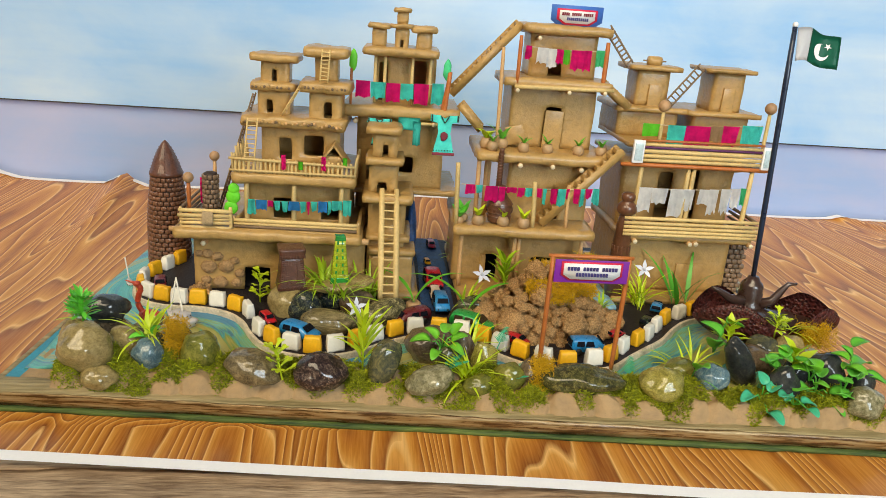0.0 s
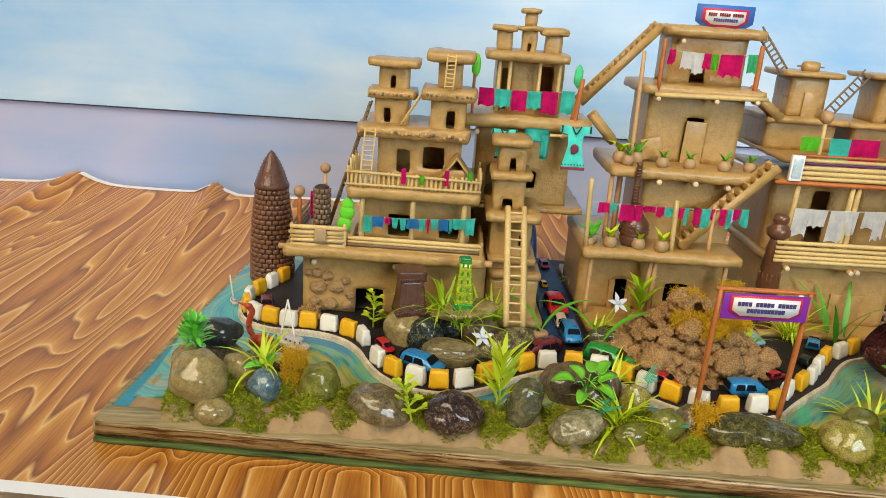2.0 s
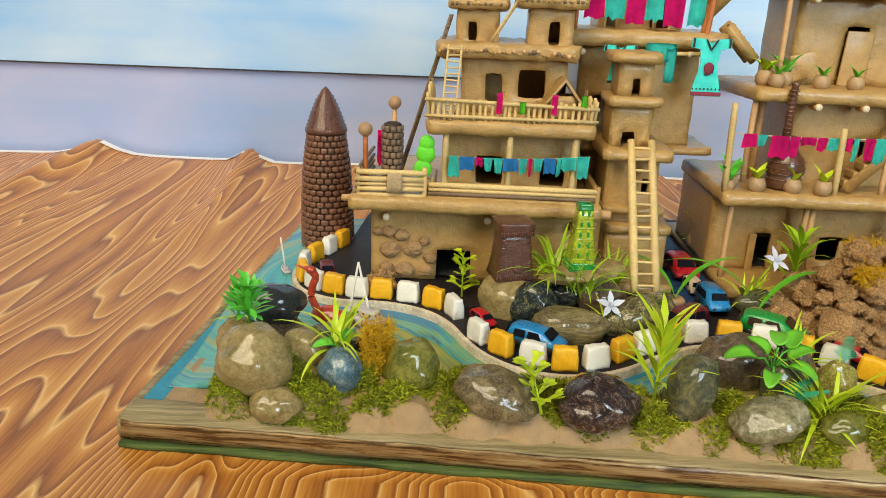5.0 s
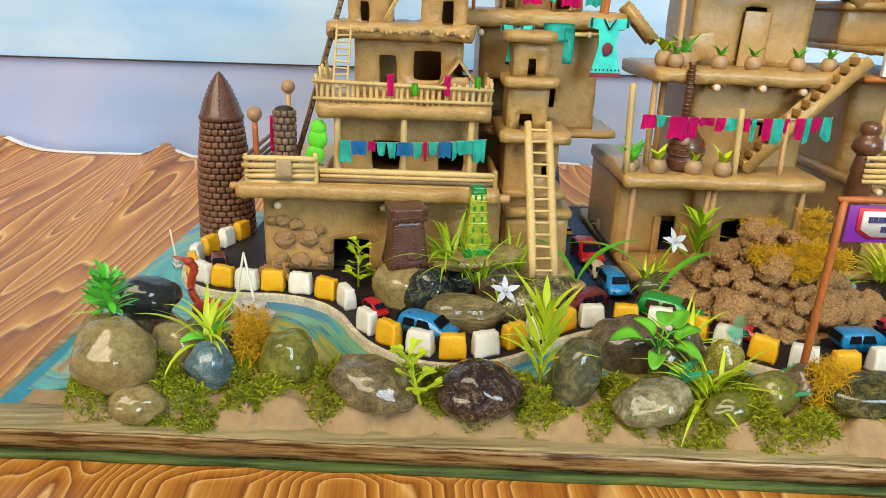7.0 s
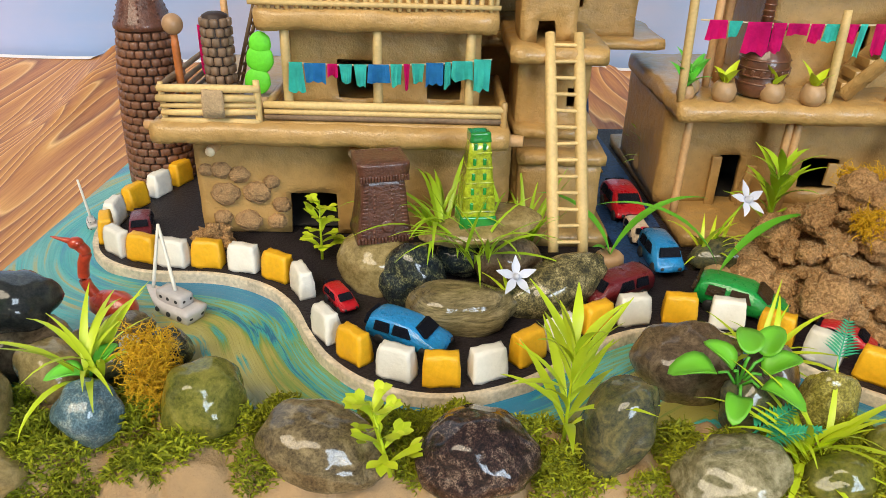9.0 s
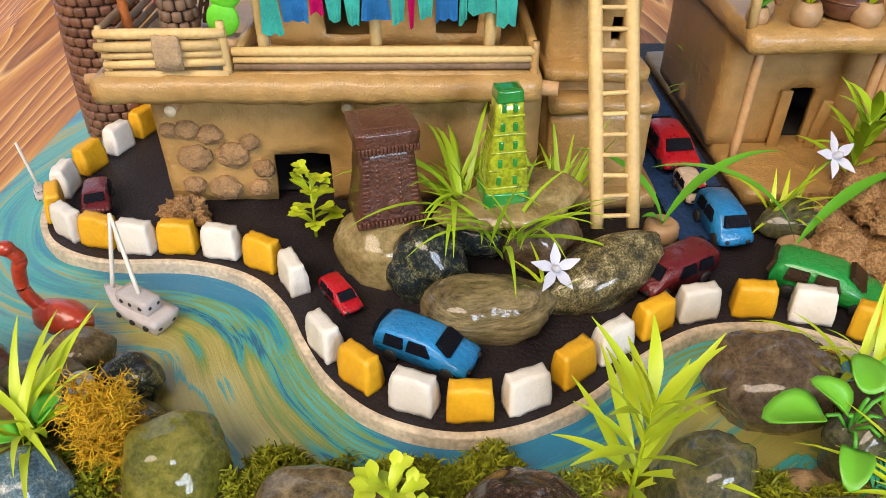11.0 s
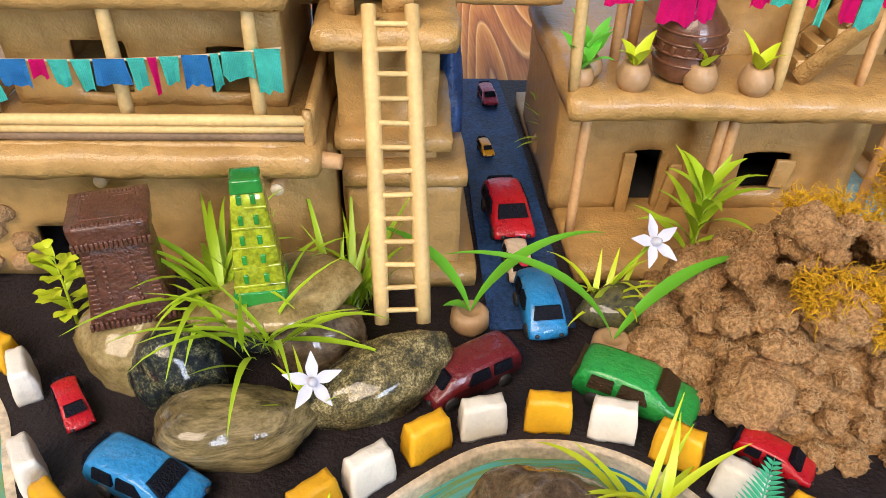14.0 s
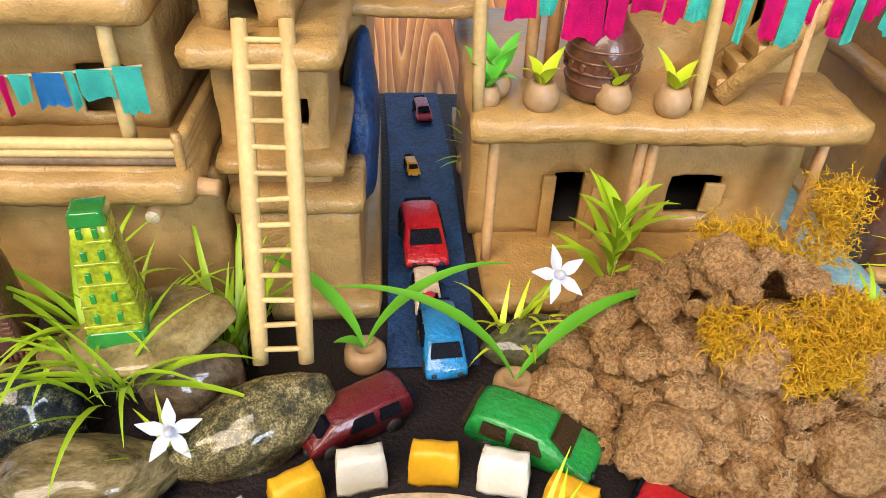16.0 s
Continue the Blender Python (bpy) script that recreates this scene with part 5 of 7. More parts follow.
def car(colour, x, y, yaw, L, label, W=None, Hh=None, van=False, glass=GLASS, z=0.003):
    """A hand-modelled toy car; its nose points along +x before turning."""
    W, Hh = W or L * 0.42, Hh or L * 0.38
    ob = thing("toy_car", (0, 0, 0), label, "toy car", "toy cars on the road")
    prof = ([(-0.5, 0.18), (-0.5, 0.55), (-0.46, 0.9), (-0.36, 1.0), (0.12, 0.98), (0.30, 0.62), (0.44, 0.54), (0.5, 0.38), (0.5, 0.18)] if not van else
            [(-0.5, 0.15), (-0.5, 0.7), (-0.46, 0.96), (-0.38, 1.0), (0.24, 1.0), (0.36, 0.66), (0.47, 0.52), (0.5, 0.36), (0.5, 0.15)])
    b = bmesh.new()
    rows = []
    n = 6
    for k in range(n + 1):
        s = -1 + 2 * k / n
        row = []
        for px, pz in prof:
            narrow = 1 - 0.16 * max(0, pz - 0.5) * 2
            crown = 1 - 0.07 * abs(s) ** 3 * (pz > 0.5)
            row.append(b.verts.new((px * L * (1 - 0.05 * s * s), s * W / 2 * narrow, pz * Hh * crown)))
        rows.append(row)
    for r0, r1 in zip(rows, rows[1:]):
        for k in range(len(prof)):
            j = (k + 1) % len(prof)
            b.faces.new((r0[k], r0[j], r1[j], r1[k]))
    b.faces.new(rows[0][::-1]), b.faces.new(rows[-1])
    bmesh.ops.recalc_face_normals(b, faces=b.faces)
    bmesh.ops.subdivide_edges(b, edges=b.edges[:], cuts=1, use_grid_fill=True)
    body = part("body", wobble(soften(b, 2, 0.5), L * 0.008, 110), CARM[colour], ob)
    for s in (-1, 1):
        for (x0, x1) in ((-0.36, -0.16), (-0.12, 0.12)):
            q = bmesh.new()
            tilt = s * W * 0.5
            c = [(x0 * L, 0.56), (x1 * L, 0.56), ((x1 - (0.05 if x1 > 0 else 0)) * L, 0.86), ((x0 + 0.02) * L, 0.86)]
            inner = [q.verts.new((cx, tilt * (0.90 - 0.32 * (cz - 0.5)) , cz * Hh)) for cx, cz in c]
            outer = [q.verts.new((cx, tilt * (1.03 - 0.32 * (cz - 0.5)), cz * Hh)) for cx, cz in c]
            for k in range(4):
                q.faces.new((inner[k], inner[(k + 1) % 4], outer[(k + 1) % 4], outer[k]))
            q.faces.new(outer), q.faces.new(inner[::-1])
            bmesh.ops.recalc_face_normals(q, faces=q.faces)
            part("side_window", q, glass, body, smooth=False)
    for nm, (xa, za), (xb, zb) in (("windscreen", (0.285, 0.66), (0.16, 0.93)) if not van else ("windscreen", (0.365, 0.68), (0.275, 0.95)), ("rear_window", (-0.497, 0.56), (-0.462, 0.88))):
        q = bmesh.new()
        w = W * 0.36
        sx = 1 if xa > 0 else -1
        a = [q.verts.new((xx * L + sx * off, yy, zz * Hh + off * 0.5)) for off in (-0.0008, 0.0013) for xx, zz, yy in ((xa, za, -w), (xa, za, w), (xb, zb, w * 0.86), (xb, zb, -w * 0.86))]
        for ids in ((0, 1, 2, 3), (7, 6, 5, 4), (0, 4, 5, 1), (1, 5, 6, 2), (2, 6, 7, 3), (3, 7, 4, 0)):
            q.faces.new([a[i] for i in ids])
        bmesh.ops.recalc_face_normals(q, faces=q.faces)
        part(nm, q, glass, body, smooth=False)
    for wx in (-0.29, 0.29):
        for s in (-1, 1):
            part("wheel", rod_bm((wx * L, s * W * 0.36, Hh * 0.2), (wx * L, s * W * 0.51, Hh * 0.2), Hh * 0.2, n=12), BLACK, ob)
    for s in (-1, 1):
        part("headlight", lump_bm((0.485 * L, s * W * 0.3, Hh * 0.36), (L * 0.02, L * 0.03, L * 0.03), 2, 0), BLACK, ob)
    ob.matrix_basis = pose(x, y, z, 0, 0, yaw)
    return ob


car("red", -0.092, 0.944, -58, 0.032, "small glossy red toy car on the road", z=0)
car("blue", -0.045, 0.898, -28, 0.054, "glossy sky-blue toy car at the road bend", z=0)
car("maroon", 0.098, 0.954, 208, 0.055, "dark maroon toy estate car beside a pebble", van=True, z=0)
car("green", 0.180, 0.938, -30, 0.062, "glossy green toy car beside the soil heap", glass=GLASS_BROWN, z=0)
car("red", 0.234, 0.898, -38, 0.036, "glossy red toy car below the soil heap", z=0)
car("blue", 0.142, 0.998, -86, 0.046, "sky-blue toy van in the lane", 0.022, 0.022, van=True)
car("cream", 0.137, 1.042, -88, 0.034, "cream toy ambulance with a red spot", 0.016, 0.014, van=True)
car("red", 0.137, 1.092, -86, 0.056, "glossy red toy car in the lane", 0.027, 0.023)
car("yellow", 0.134, 1.188, -80, 0.022, "tiny yellow toy car in the lane")
car("pink", 0.146, 1.278, -84, 0.032, "rose-red toy car at the far end of the lane")
car("blue", 0.322, 0.874, 4, 0.050, "sky-blue toy van behind the kerb", 0.021, 0.021, van=True)
car("red", 0.376, 0.922, 30, 0.028, "small red toy car beside the soil heap")
car("blue", 0.467, 1.015, 62, 0.03, "small bright blue toy car beside the plants", 0.018, 0.015)
car("black", 0.435, 0.968, 50, 0.032, "small dark green toy car behind the kerb")
car("maroon", -0.258, 1.045, -75, 0.036, "maroon toy car near the brick tower", 0.018, 0.014)
part("red_spot", lump_bm((0.138, 1.030, 0.0175), (0.003, 0.003, 0.0008), 2, 0), REDPRINT, at=(0.138, 1.030, 0.0165)).name = "red_roof_light"
tagged(bpy.data.objects["red_roof_light"], "flat red roof spot of the cream ambulance", "light")

# ---------- plants ----------
GRASS = leaf_mat("bright_grass", (0.24, 0.44, 0.012), (0.46, 0.66, 0.035))
GRASS2 = leaf_mat("yellow_green_leaf", (0.38, 0.55, 0.012), (0.66, 0.74, 0.045))
LEAF = leaf_mat("fresh_leaf", (0.05, 0.32, 0.015), (0.18, 0.54, 0.04))
LEAF2 = leaf_mat("deep_leaf", (0.04, 0.30, 0.02), (0.12, 0.48, 0.05))
NEON = leaf_mat("neon_leaf", (0.05, 0.50, 0.04), (0.22, 0.74, 0.08))
FERN = leaf_mat("teal_fern", (0.01, 0.32, 0.16), (0.06, 0.52, 0.30))
MOSS = leaf_mat("moss", (0.008, 0.020, 0.001), (0.52, 0.55, 0.014), 0.8)
GOLD = leaf_mat("golden_moss", (0.48, 0.22, 0.006), (0.98, 0.62, 0.02), 0.8)
PETAL = plain("white_petal", (0.60, 0.62, 0.70), 0.5, 0.06, 60, 300, 0.1)
POT = plain("tan_pot", (0.42, 0.26, 0.13), 0.45, 0.15, 60, 300, 0.2)


def blade(bm, base, az, length, width, up=1.0, droop=0.6, seg=7, wide_at=0.35, fold=0.25):
    """One leaf: a folded strip that rises from base and bends over towards az."""
    d = Vector((math.cos(az), math.sin(az), 0))
    side = Vector((-d.y, d.x, 0))
    p = Vector(base)
    ang = math.atan2(up, 1.0 - min(0.99, up) * 0.6)
    rows = []
    for i in range(seg + 1):
        f = i / seg
        w = width * max(0.06, (f / wide_at) ** 0.6 if f < wide_at else ((1 - f) / (1 - wide_at)) ** 0.8)
        n = d * -math.sin(ang) + Vector((0, 0, math.cos(ang)))
        rows.append([bm.verts.new(p - side * w), bm.verts.new(p - n * w * fold), bm.verts.new(p + side * w)])
        p = p + (d * math.cos(ang) + Vector((0, 0, math.sin(ang)))) * (length / seg)
        ang -= droop * 1.6 / seg
    for a, b in zip(rows, rows[1:]):
        bm.faces.new((a[0], a[1], b[1], b[0])), bm.faces.new((a[1], a[2], b[2], b[1]))
    return bm


def tuft(x, y, z, n, length, width, m, label, name="grass_tuft", up=(0.5, 1.3), droop=(0.4, 1.2), spread=0.004, az=(0, 6.283), wide_at=0.35):
    ob = thing(name, (x, y, z), label, "plant", "plastic plants")
    for i in range(n):
        a = random.uniform(*az)
        b = blade(bmesh.new(), (x + random.gauss(0, spread), y + random.gauss(0, spread), z - 0.002), a, length * random.uniform(0.65, 1.1), width * random.uniform(0.8, 1.2), random.uniform(*up), random.uniform(*droop), wide_at=wide_at)
        part("blade", b, m, ob)
    return ob


def spire(x, y, z, h, n, leaf, width, m, label, name="leafy_sprig", droop=(0.3, 0.9), up=(0.4, 0.9), lean=(0, 0), wide_at=0.45, lobed=False):
    """A stem with leaves up its length."""
    ob = thing(name, (x, y, z), label, "plant", "plastic plants")
    top = Vector((x + lean[0], y + lean[1], z + h))
    part("stem", tube_bm([(x, y, z - 0.003), ((x + top.x) / 2, (y + top.y) / 2, z + h * 0.5), top], 0.0013, 6), m, ob)
    for i in range(n):
        f = 0.12 + 0.88 * i / n
        p = Vector((x, y, z)).lerp(top, f)
        az, ln = i * 2.4 + random.uniform(-0.4, 0.4), leaf * (1.1 - 0.35 * f) * random.uniform(0.85, 1.15)
        rise, fall = random.uniform(*up) * (0.6 + 0.7 * f), random.uniform(*droop)
        b = blade(bmesh.new(), p, az, ln, width * (0.62 if lobed else 1), rise, fall, wide_at=wide_at)
        if lobed:
            d = Vector((math.cos(az), math.sin(az), rise * 0.8)) * ln * 0.42
            for turn in (-0.75, 0.75):
                blade(b, p + d, az + turn, ln * 0.5, width * 0.55, rise, fall, 5, 0.7)
        part("leaf", b, m, ob)
    return ob


def round_leaves(x, y, z, spots, m, label):
    """Fleshy round leaves on short stalks: (dx, dy, dz, size, azimuth, tilt)."""
    ob = thing("round_leaf_plant", (x, y, z), label, "plant", "plastic plants")
    for dx, dy, dz, s, az, tilt in spots:
        s, tilt = s * 0.80, min(tilt, 0.9)
        b = bmesh.new()
        n = 16
        c = Vector((x + dx, y + dy, z + dz))
        M = Matrix.Translation(c) @ Matrix.Rotation(az, 4, "Z") @ Matrix.Rotation(-tilt, 4, "Y")
        bow = random.uniform(0.10, 0.45)

        def spoon(r, t):
            """A point of the cupped leaf, notched at its stalk and bowed along its length."""
            q = 0.5 * s * r * (1 + 0.10 * math.cos(t) + 0.04 * math.cos(3 * t))
            u, w = s * 0.5 + q * math.cos(t), q * 0.74 * math.sin(t)
            return M @ Vector((u, w, 1.5 * w * w / s + 0.10 * abs(w) - bow * u * u / s))
        mid = b.verts.new(spoon(0, 0))
        rings = [[b.verts.new(spoon(r, 2 * math.pi * k / n)) for k in range(n)] for r in (0.35, 0.7, 1.0)]
        for k in range(n):
            b.faces.new((mid, rings[0][k], rings[0][(k + 1) % n]))
            for r0, r1 in zip(rings, rings[1:]):
                b.faces.new((r0[k], r1[k], r1[(k + 1) % n], r0[(k + 1) % n]))
        r2 = bmesh.ops.extrude_face_region(b, geom=b.faces[:])
        bmesh.ops.translate(b, verts=[v for v in r2["geom"] if isinstance(v, bmesh.types.BMVert)], vec=(M.to_3x3() @ Vector((0, 0, 0.0008))))
        bmesh.ops.recalc_face_normals(b, faces=b.faces)
        part("leaf", b, m, ob)
        part("stalk", tube_bm([(x, y, z - 0.004), Vector((x, y, z)).lerp(c, 0.6) + Vector((0, 0, 0.003)), c], 0.0009, 5, taper=False), LEAF2, ob)
    return ob


def star_flower(x, y, z, r, rx, rz, stem_from):
    ob = thing("star_flower", stem_from, "white five-petalled plastic star flower", "flower", "white star flowers")
    M = pose(x, y, z, rx, 0, rz)
    for k in range(5):
        b = bmesh.new()
        blade(b, (0, 0, 0), k * 2 * math.pi / 5 + 0.3, r, r * 0.22, 0.35, 0.35, 6, 0.45, 0.35)
        part("petal", turn_bm(b, M), PETAL, ob)
    part("centre", turn_bm(turned_bm((0, 0, 0), [(r * 0.14, -0.001), (r * 0.16, 0.003), (r * 0.09, 0.006)], 10), M), PETAL, ob)
    part("stem", tube_bm([stem_from, (Vector(stem_from) + Vector((x, y, z))) / 2 + Vector((0, 0, 0.004)), (x, y, z)], 0.001, 6, taper=False), GRASS, ob)


def pot_plant(x, y, z, r, m, n=3, leaf=0.02, width=0.004, label="small round clay pot with green sprouts"):
    ob = thing("potted_plant", (x, y, z), label, "potted plant", "potted plants")
    part("pot", turned_bm((x, y, z), [(r * 0.7, 0), (r, r * 0.5), (r * 1.02, r * 1.0), (r * 0.75, r * 1.6), (r * 0.6, r * 1.7), (r * 0.5, r * 1.5)], 18), POT, ob)
    for i in range(n):
        part("leaf", blade(bmesh.new(), (x, y, z + r * 1.4), i * 6.283 / n + random.uniform(0.2, 0.9), leaf * random.uniform(0.8, 1.1), width, random.uniform(0.8, 1.3), random.uniform(0.4, 0.9)), m, ob)
    return ob


# island between the road bends
tuft(0.0, 0.950, 0.034, 26, 0.064, 0.0018, GRASS, "spray of thin bright green plastic grass", up=(0.25, 1.5), droop=(0.15, 1.2), spread=0.006)
tuft(-0.024, 0.985, 0.034, 22, 0.080, 0.0021, GRASS, "tall bright green plastic grass behind a pebble", up=(0.5, 1.2), droop=(0.6, 1.4))
tuft(0.036, 1.0, 0.002, 18, 0.08, 0.0021, GRASS, "tall green plastic grass beside the ladder", up=(0.8, 1.4), droop=(0.2, 0.8))
tuft(-0.012, 1.0, 0.01, 14, 0.074, 0.0021, GRASS, "tall green plastic grass beside the house", up=(0.8, 1.4), droop=(0.2, 0.8))
star_flower(0.024, 0.932, 0.029, 0.0145, 52, 5, (0.020, 0.934, 0.004))
tuft(0.022, 0.934, 0.012, 9, 0.034, 0.0013, GRASS2, "thin yellow-green leaves round a white flower")
star_flower(0.196, 0.994, 0.058, 0.0155, 48, 20, (0.180, 1.008, 0.008))
tuft(0.180, 1.002, 0.010, 18, 0.052, 0.0019, GRASS2, "thin yellow-green grass beside the lane")
spire(0.236, 1.03, 0.012, 0.055, 22, 0.046, 0.0036, GRASS, "leafy bright green sprig before the clay house", up=(0.7, 1.2))
spire(-0.112, 1.008, 0.0, 0.048, 16, 0.019, 0.006, GRASS2, "yellow-green lobed sprig beside a dark doorway", wide_at=0.8, lobed=True)
# potted long leaves at the lane
for px, py, azs in ((0.103, 0.995, ((2.6, 0.080, 1.3), (0.25, 0.095, 1.05), (3.4, 0.02, 1.2))), (0.176, 0.970, ((2.9, 0.112, 0.98), (0.35, 0.104, 0.85)))):
    pl = thing("potted_plant", (px, py, 0), "round clay pot with long arching green leaves", "potted plant", "potted plants")
    part("pot", turned_bm((px, py, 0), [(0.008, 0), (0.011, 0.005), (0.0105, 0.012), (0.007, 0.015), (0.005, 0.013)], 18), POT, pl)
    for az, ln, up in azs:
        part("leaf", blade(bmesh.new(), (px, py, 0.012), az, ln, 0.0042, up, 1.0, 12, 0.4), LEAF, pl)

# plants of the front bank
NEON_SPOTS = (-0.283, 0.836, 0.042)
spire(*NEON_SPOTS, 0.030, 52, 0.022, 0.0026, NEON, "dense neon green succulent on a beige pebble", "succulent_sprig", up=(0.2, 1.1), droop=(0.1, 0.6), wide_at=0.7)
spire(-0.296, 0.850, 0.04, 0.022, 24, 0.02, 0.0024, NEON, "dense neon green succulent on a beige pebble", "succulent_sprig", up=(0.6, 1.1), droop=(0.1, 0.5), wide_at=0.6)
tuft(-0.290, 0.845, 0.04, 6, 0.03, 0.0022, GRASS2, "yellow-green blades behind the succulent")
tuft(-0.212, 0.838, 0.024, 20, 0.056, 0.0022, GRASS2, "arching yellow-green plastic grass on the bank", up=(0.3, 1.1))
round_leaves(-0.214, 0.835, 0.02, [(0, 0, 0.004, 0.022, 3.6, 0.5), (0.004, 0.004, 0.006, 0.018, 1.0, 0.6)], NEON, "small neon green round leaves on the bank")
spire(-0.053, 0.785, 0.004, 0.034, 13, 0.022, 0.0055, GRASS2, "yellow-green lobed sprig between two pebbles", wide_at=0.8, lean=(-0.01, 0.012), lobed=True)
spire(0.036, 0.808, 0.002, 0.062, 26, 0.052, 0.0030, GRASS2, "tall bright yellow-green leafy plant on the bank", up=(0.6, 1.2), droop=(0.2, 0.7))
tuft(0.158, 0.795, 0.004, 34, 0.060, 0.0021, GRASS2, "long thin yellow-green blades hanging over the bank", up=(0.2, 1.3), droop=(0.3, 1.1))
tuft(0.168, 0.875, 0.006, 18, 0.052, 0.0020, GRASS2, "arching yellow-green grass beside the kerb", up=(0.4, 1.2))
round_leaves(0.128, 0.822, 0.03, [(-0.012, 0, 0.006, 0.03, 3.1, 0.15), (0.002, 0.0, 0.016, 0.024, 1.3, 0.5), (-0.006, -0.004, 0.01, 0.024, 2.5, 0.7), (0.010, -0.002, 0.006, 0.026, 0.1, 0.5), (0.006, -0.01, 0.004, 0.026, 5.5, 0.3), (0.012, 0.004, 0.012, 0.024, 0.8, 0.8), (-0.004, -0.012, 0.0, 0.022, 4.2, 0.1)], LEAF, "round fleshy bright green leaves between pebbles")
for fx, fy, fz, az in ((0.125, 0.80, 0.012, 0.2), (0.128, 0.798, 0.012, 5.9), (0.20, 0.852, 0.016, 1.0), (0.205, 0.80, 0.0, 5.4), (0.214, 0.806, 0.0, 0.6), (0.352, 0.80, 0.004, 1.2), (0.51, 0.765, 0.004, 1.6)):
    fern = thing("fern_frond", (fx, fy, fz), "feathery teal green plastic fern frond", "fern", "plastic plants")
    d = Vector((math.cos(az), math.sin(az), 0.55)).normalized()
    part("stem", tube_bm([(fx, fy, fz - 0.003), Vector((fx, fy, fz)) + d * 0.018, Vector((fx, fy, fz)) + d * 0.036], 0.0008, 5), FERN, fern)
    for k in range(12):
        c = Vector((fx, fy, fz)) + d * (0.008 + 0.0022 * k)
        for s in (-1, 1):
            part("leaflet", blade(bmesh.new(), c, az + s * 1.1, 0.012 * (1 - k / 16), 0.0012, 0.4, 0.3, 4), FERN, fern)

# right end of the bank
spire(0.505, 0.868, 0.02, 0.034, 14, 0.026, 0.005, GRASS2, "yellow-green flowering sprig on the bank")
tuft(0.59, 0.885, 0.03, 22, 0.050, 0.0016, GRASS2, "thin yellow-green grass before the brown boat")
spire(0.575, 0.882, 0.03, 0.03, 12, 0.022, 0.0048, GRASS2, "yellow-green lobed sprig before the brown boat", wide_at=0.8, lobed=True)
tuft(0.452, 0.845, -0.004, 14, 0.055, 0.0018, GRASS2, "arching yellow-green grass in the river", up=(0.5, 1.3))
tuft(0.43, 0.85, -0.004, 8, 0.05, 0.0018, GRASS2, "arching yellow-green grass in the river", up=(0.2, 0.9), az=(2.2, 4.2))
spire(0.548, 0.79, 0.03, 0.022, 8, 0.034, 0.007, GRASS2, "broad yellow-green leaves on a black pebble", up=(0.5, 1.0), wide_at=0.55)
round_leaves(0.430, 0.800, 0.01, [(0, -0.01, 0.014, 0.03, 4.8, 1.0), (0.008, -0.012, 0.0, 0.022, 5.6, 0.2)], LEAF, "round fleshy green leaves on the bank")
round_leaves(0.478, 0.85, 0.02, [(-0.004, -0.005, 0.006, 0.036, 4.4, 1.1), (0.01, 0.004, 0.016, 0.036, 2.4, 0.8), (0.004, 0.0, 0.006, 0.022, 0.5, 0.2), (0.02, 0.02, 0.03, 0.03, 0.1, 0.2)], LEAF2, "deep green fleshy leaves on the bank")
round_leaves(0.500, 0.762, 0.004, [(-0.012, -0.006, 0.006, 0.026, 3.6, 0.3), (0.004, -0.006, 0.010, 0.026, 0.6, 0.4), (0.004, -0.012, -0.012, 0.028, 5.0, 0.2), (0.0, 0.0, 0.016, 0.022, 1.5, 0.9), (-0.006, 0, 0.0, 0.02, 2.6, 0.2)], FERN, "bluish green fleshy leaves hanging over the bank")
round_leaves(0.572, 0.772, 0.012, [(-0.012, -0.008, 0.004, 0.032, 3.4, 0.2), (0.008, -0.01, 0.0, 0.036, 5.9, 0.2), (-0.006, 0.0, 0.018, 0.034, 2.4, 0.7), (0.004, 0.004, 0.012, 0.026, 1.0, 0.7), (-0.016, 0.002, -0.01, 0.026, 3.9, 0.2), (0.012, -0.012, -0.014, 0.024, 5.2, 0.1)], LEAF2, "deep green fleshy round leaves on the bank")
round_leaves(0.632, 0.80, 0.02, [(0.0, 0.0, 0.01, 0.036, 0.4, 0.3), (0.008, -0.008, 0.0, 0.034, 5.8, 0.2), (0.0, 0.01, 0.03, 0.028, 0.2, 0.5), (-0.004, 0.0, 0.02, 0.022, 2.4, 0.8)], LEAF2, "deep green fleshy round leaves at the board corner")
for rx, ry, rz, mm in ((0.535, 0.752, 0.006, FERN), (0.556, 0.766, 0.03, LEAF), (0.600, 0.765, 0.016, LEAF2), (0.616, 0.778, 0.034, LEAF), (0.520, 0.790, 0.036, LEAF2)):
    round_leaves(rx, ry, rz, [(random.uniform(-0.012, 0.012), random.uniform(-0.010, 0.004), random.uniform(-0.010, 0.014), random.uniform(0.018, 0.030), 1.26 * k + random.uniform(-0.4, 0.4), random.uniform(0.1, 0.8)) for k in range(5)], mm, "cluster of fleshy round green leaves over black pebbles")
tuft(0.445, 1.035, 0.006, 34, 0.066, 0.0019, GRASS2, "bushy yellow-green plastic grass by the house", up=(0.5, 1.4))
star_flower(0.438, 1.015, 0.068, 0.015, 55, -10, (0.442, 1.03, 0.01))
tuft(0.512, 1.035, 0.004, 7, 0.095, 0.0046, LEAF2, "tall broad dark green blades before the house", up=(1.0, 1.5), droop=(0.1, 0.6), spread=0.012)
tuft(0.372, 1.0, 0.006, 16, 0.05, 0.0018, GRASS, "green plastic grass behind the soil heap", up=(0.6, 1.3))
tuft(0.185, 1.17, 0.012, 16, 0.05, 0.002, GRASS, "green plastic grass in the back lane", up=(0.8, 1.4))
pot_plant(0.176, 1.165, 0.012, 0.012, GRASS, 5, 0.04)
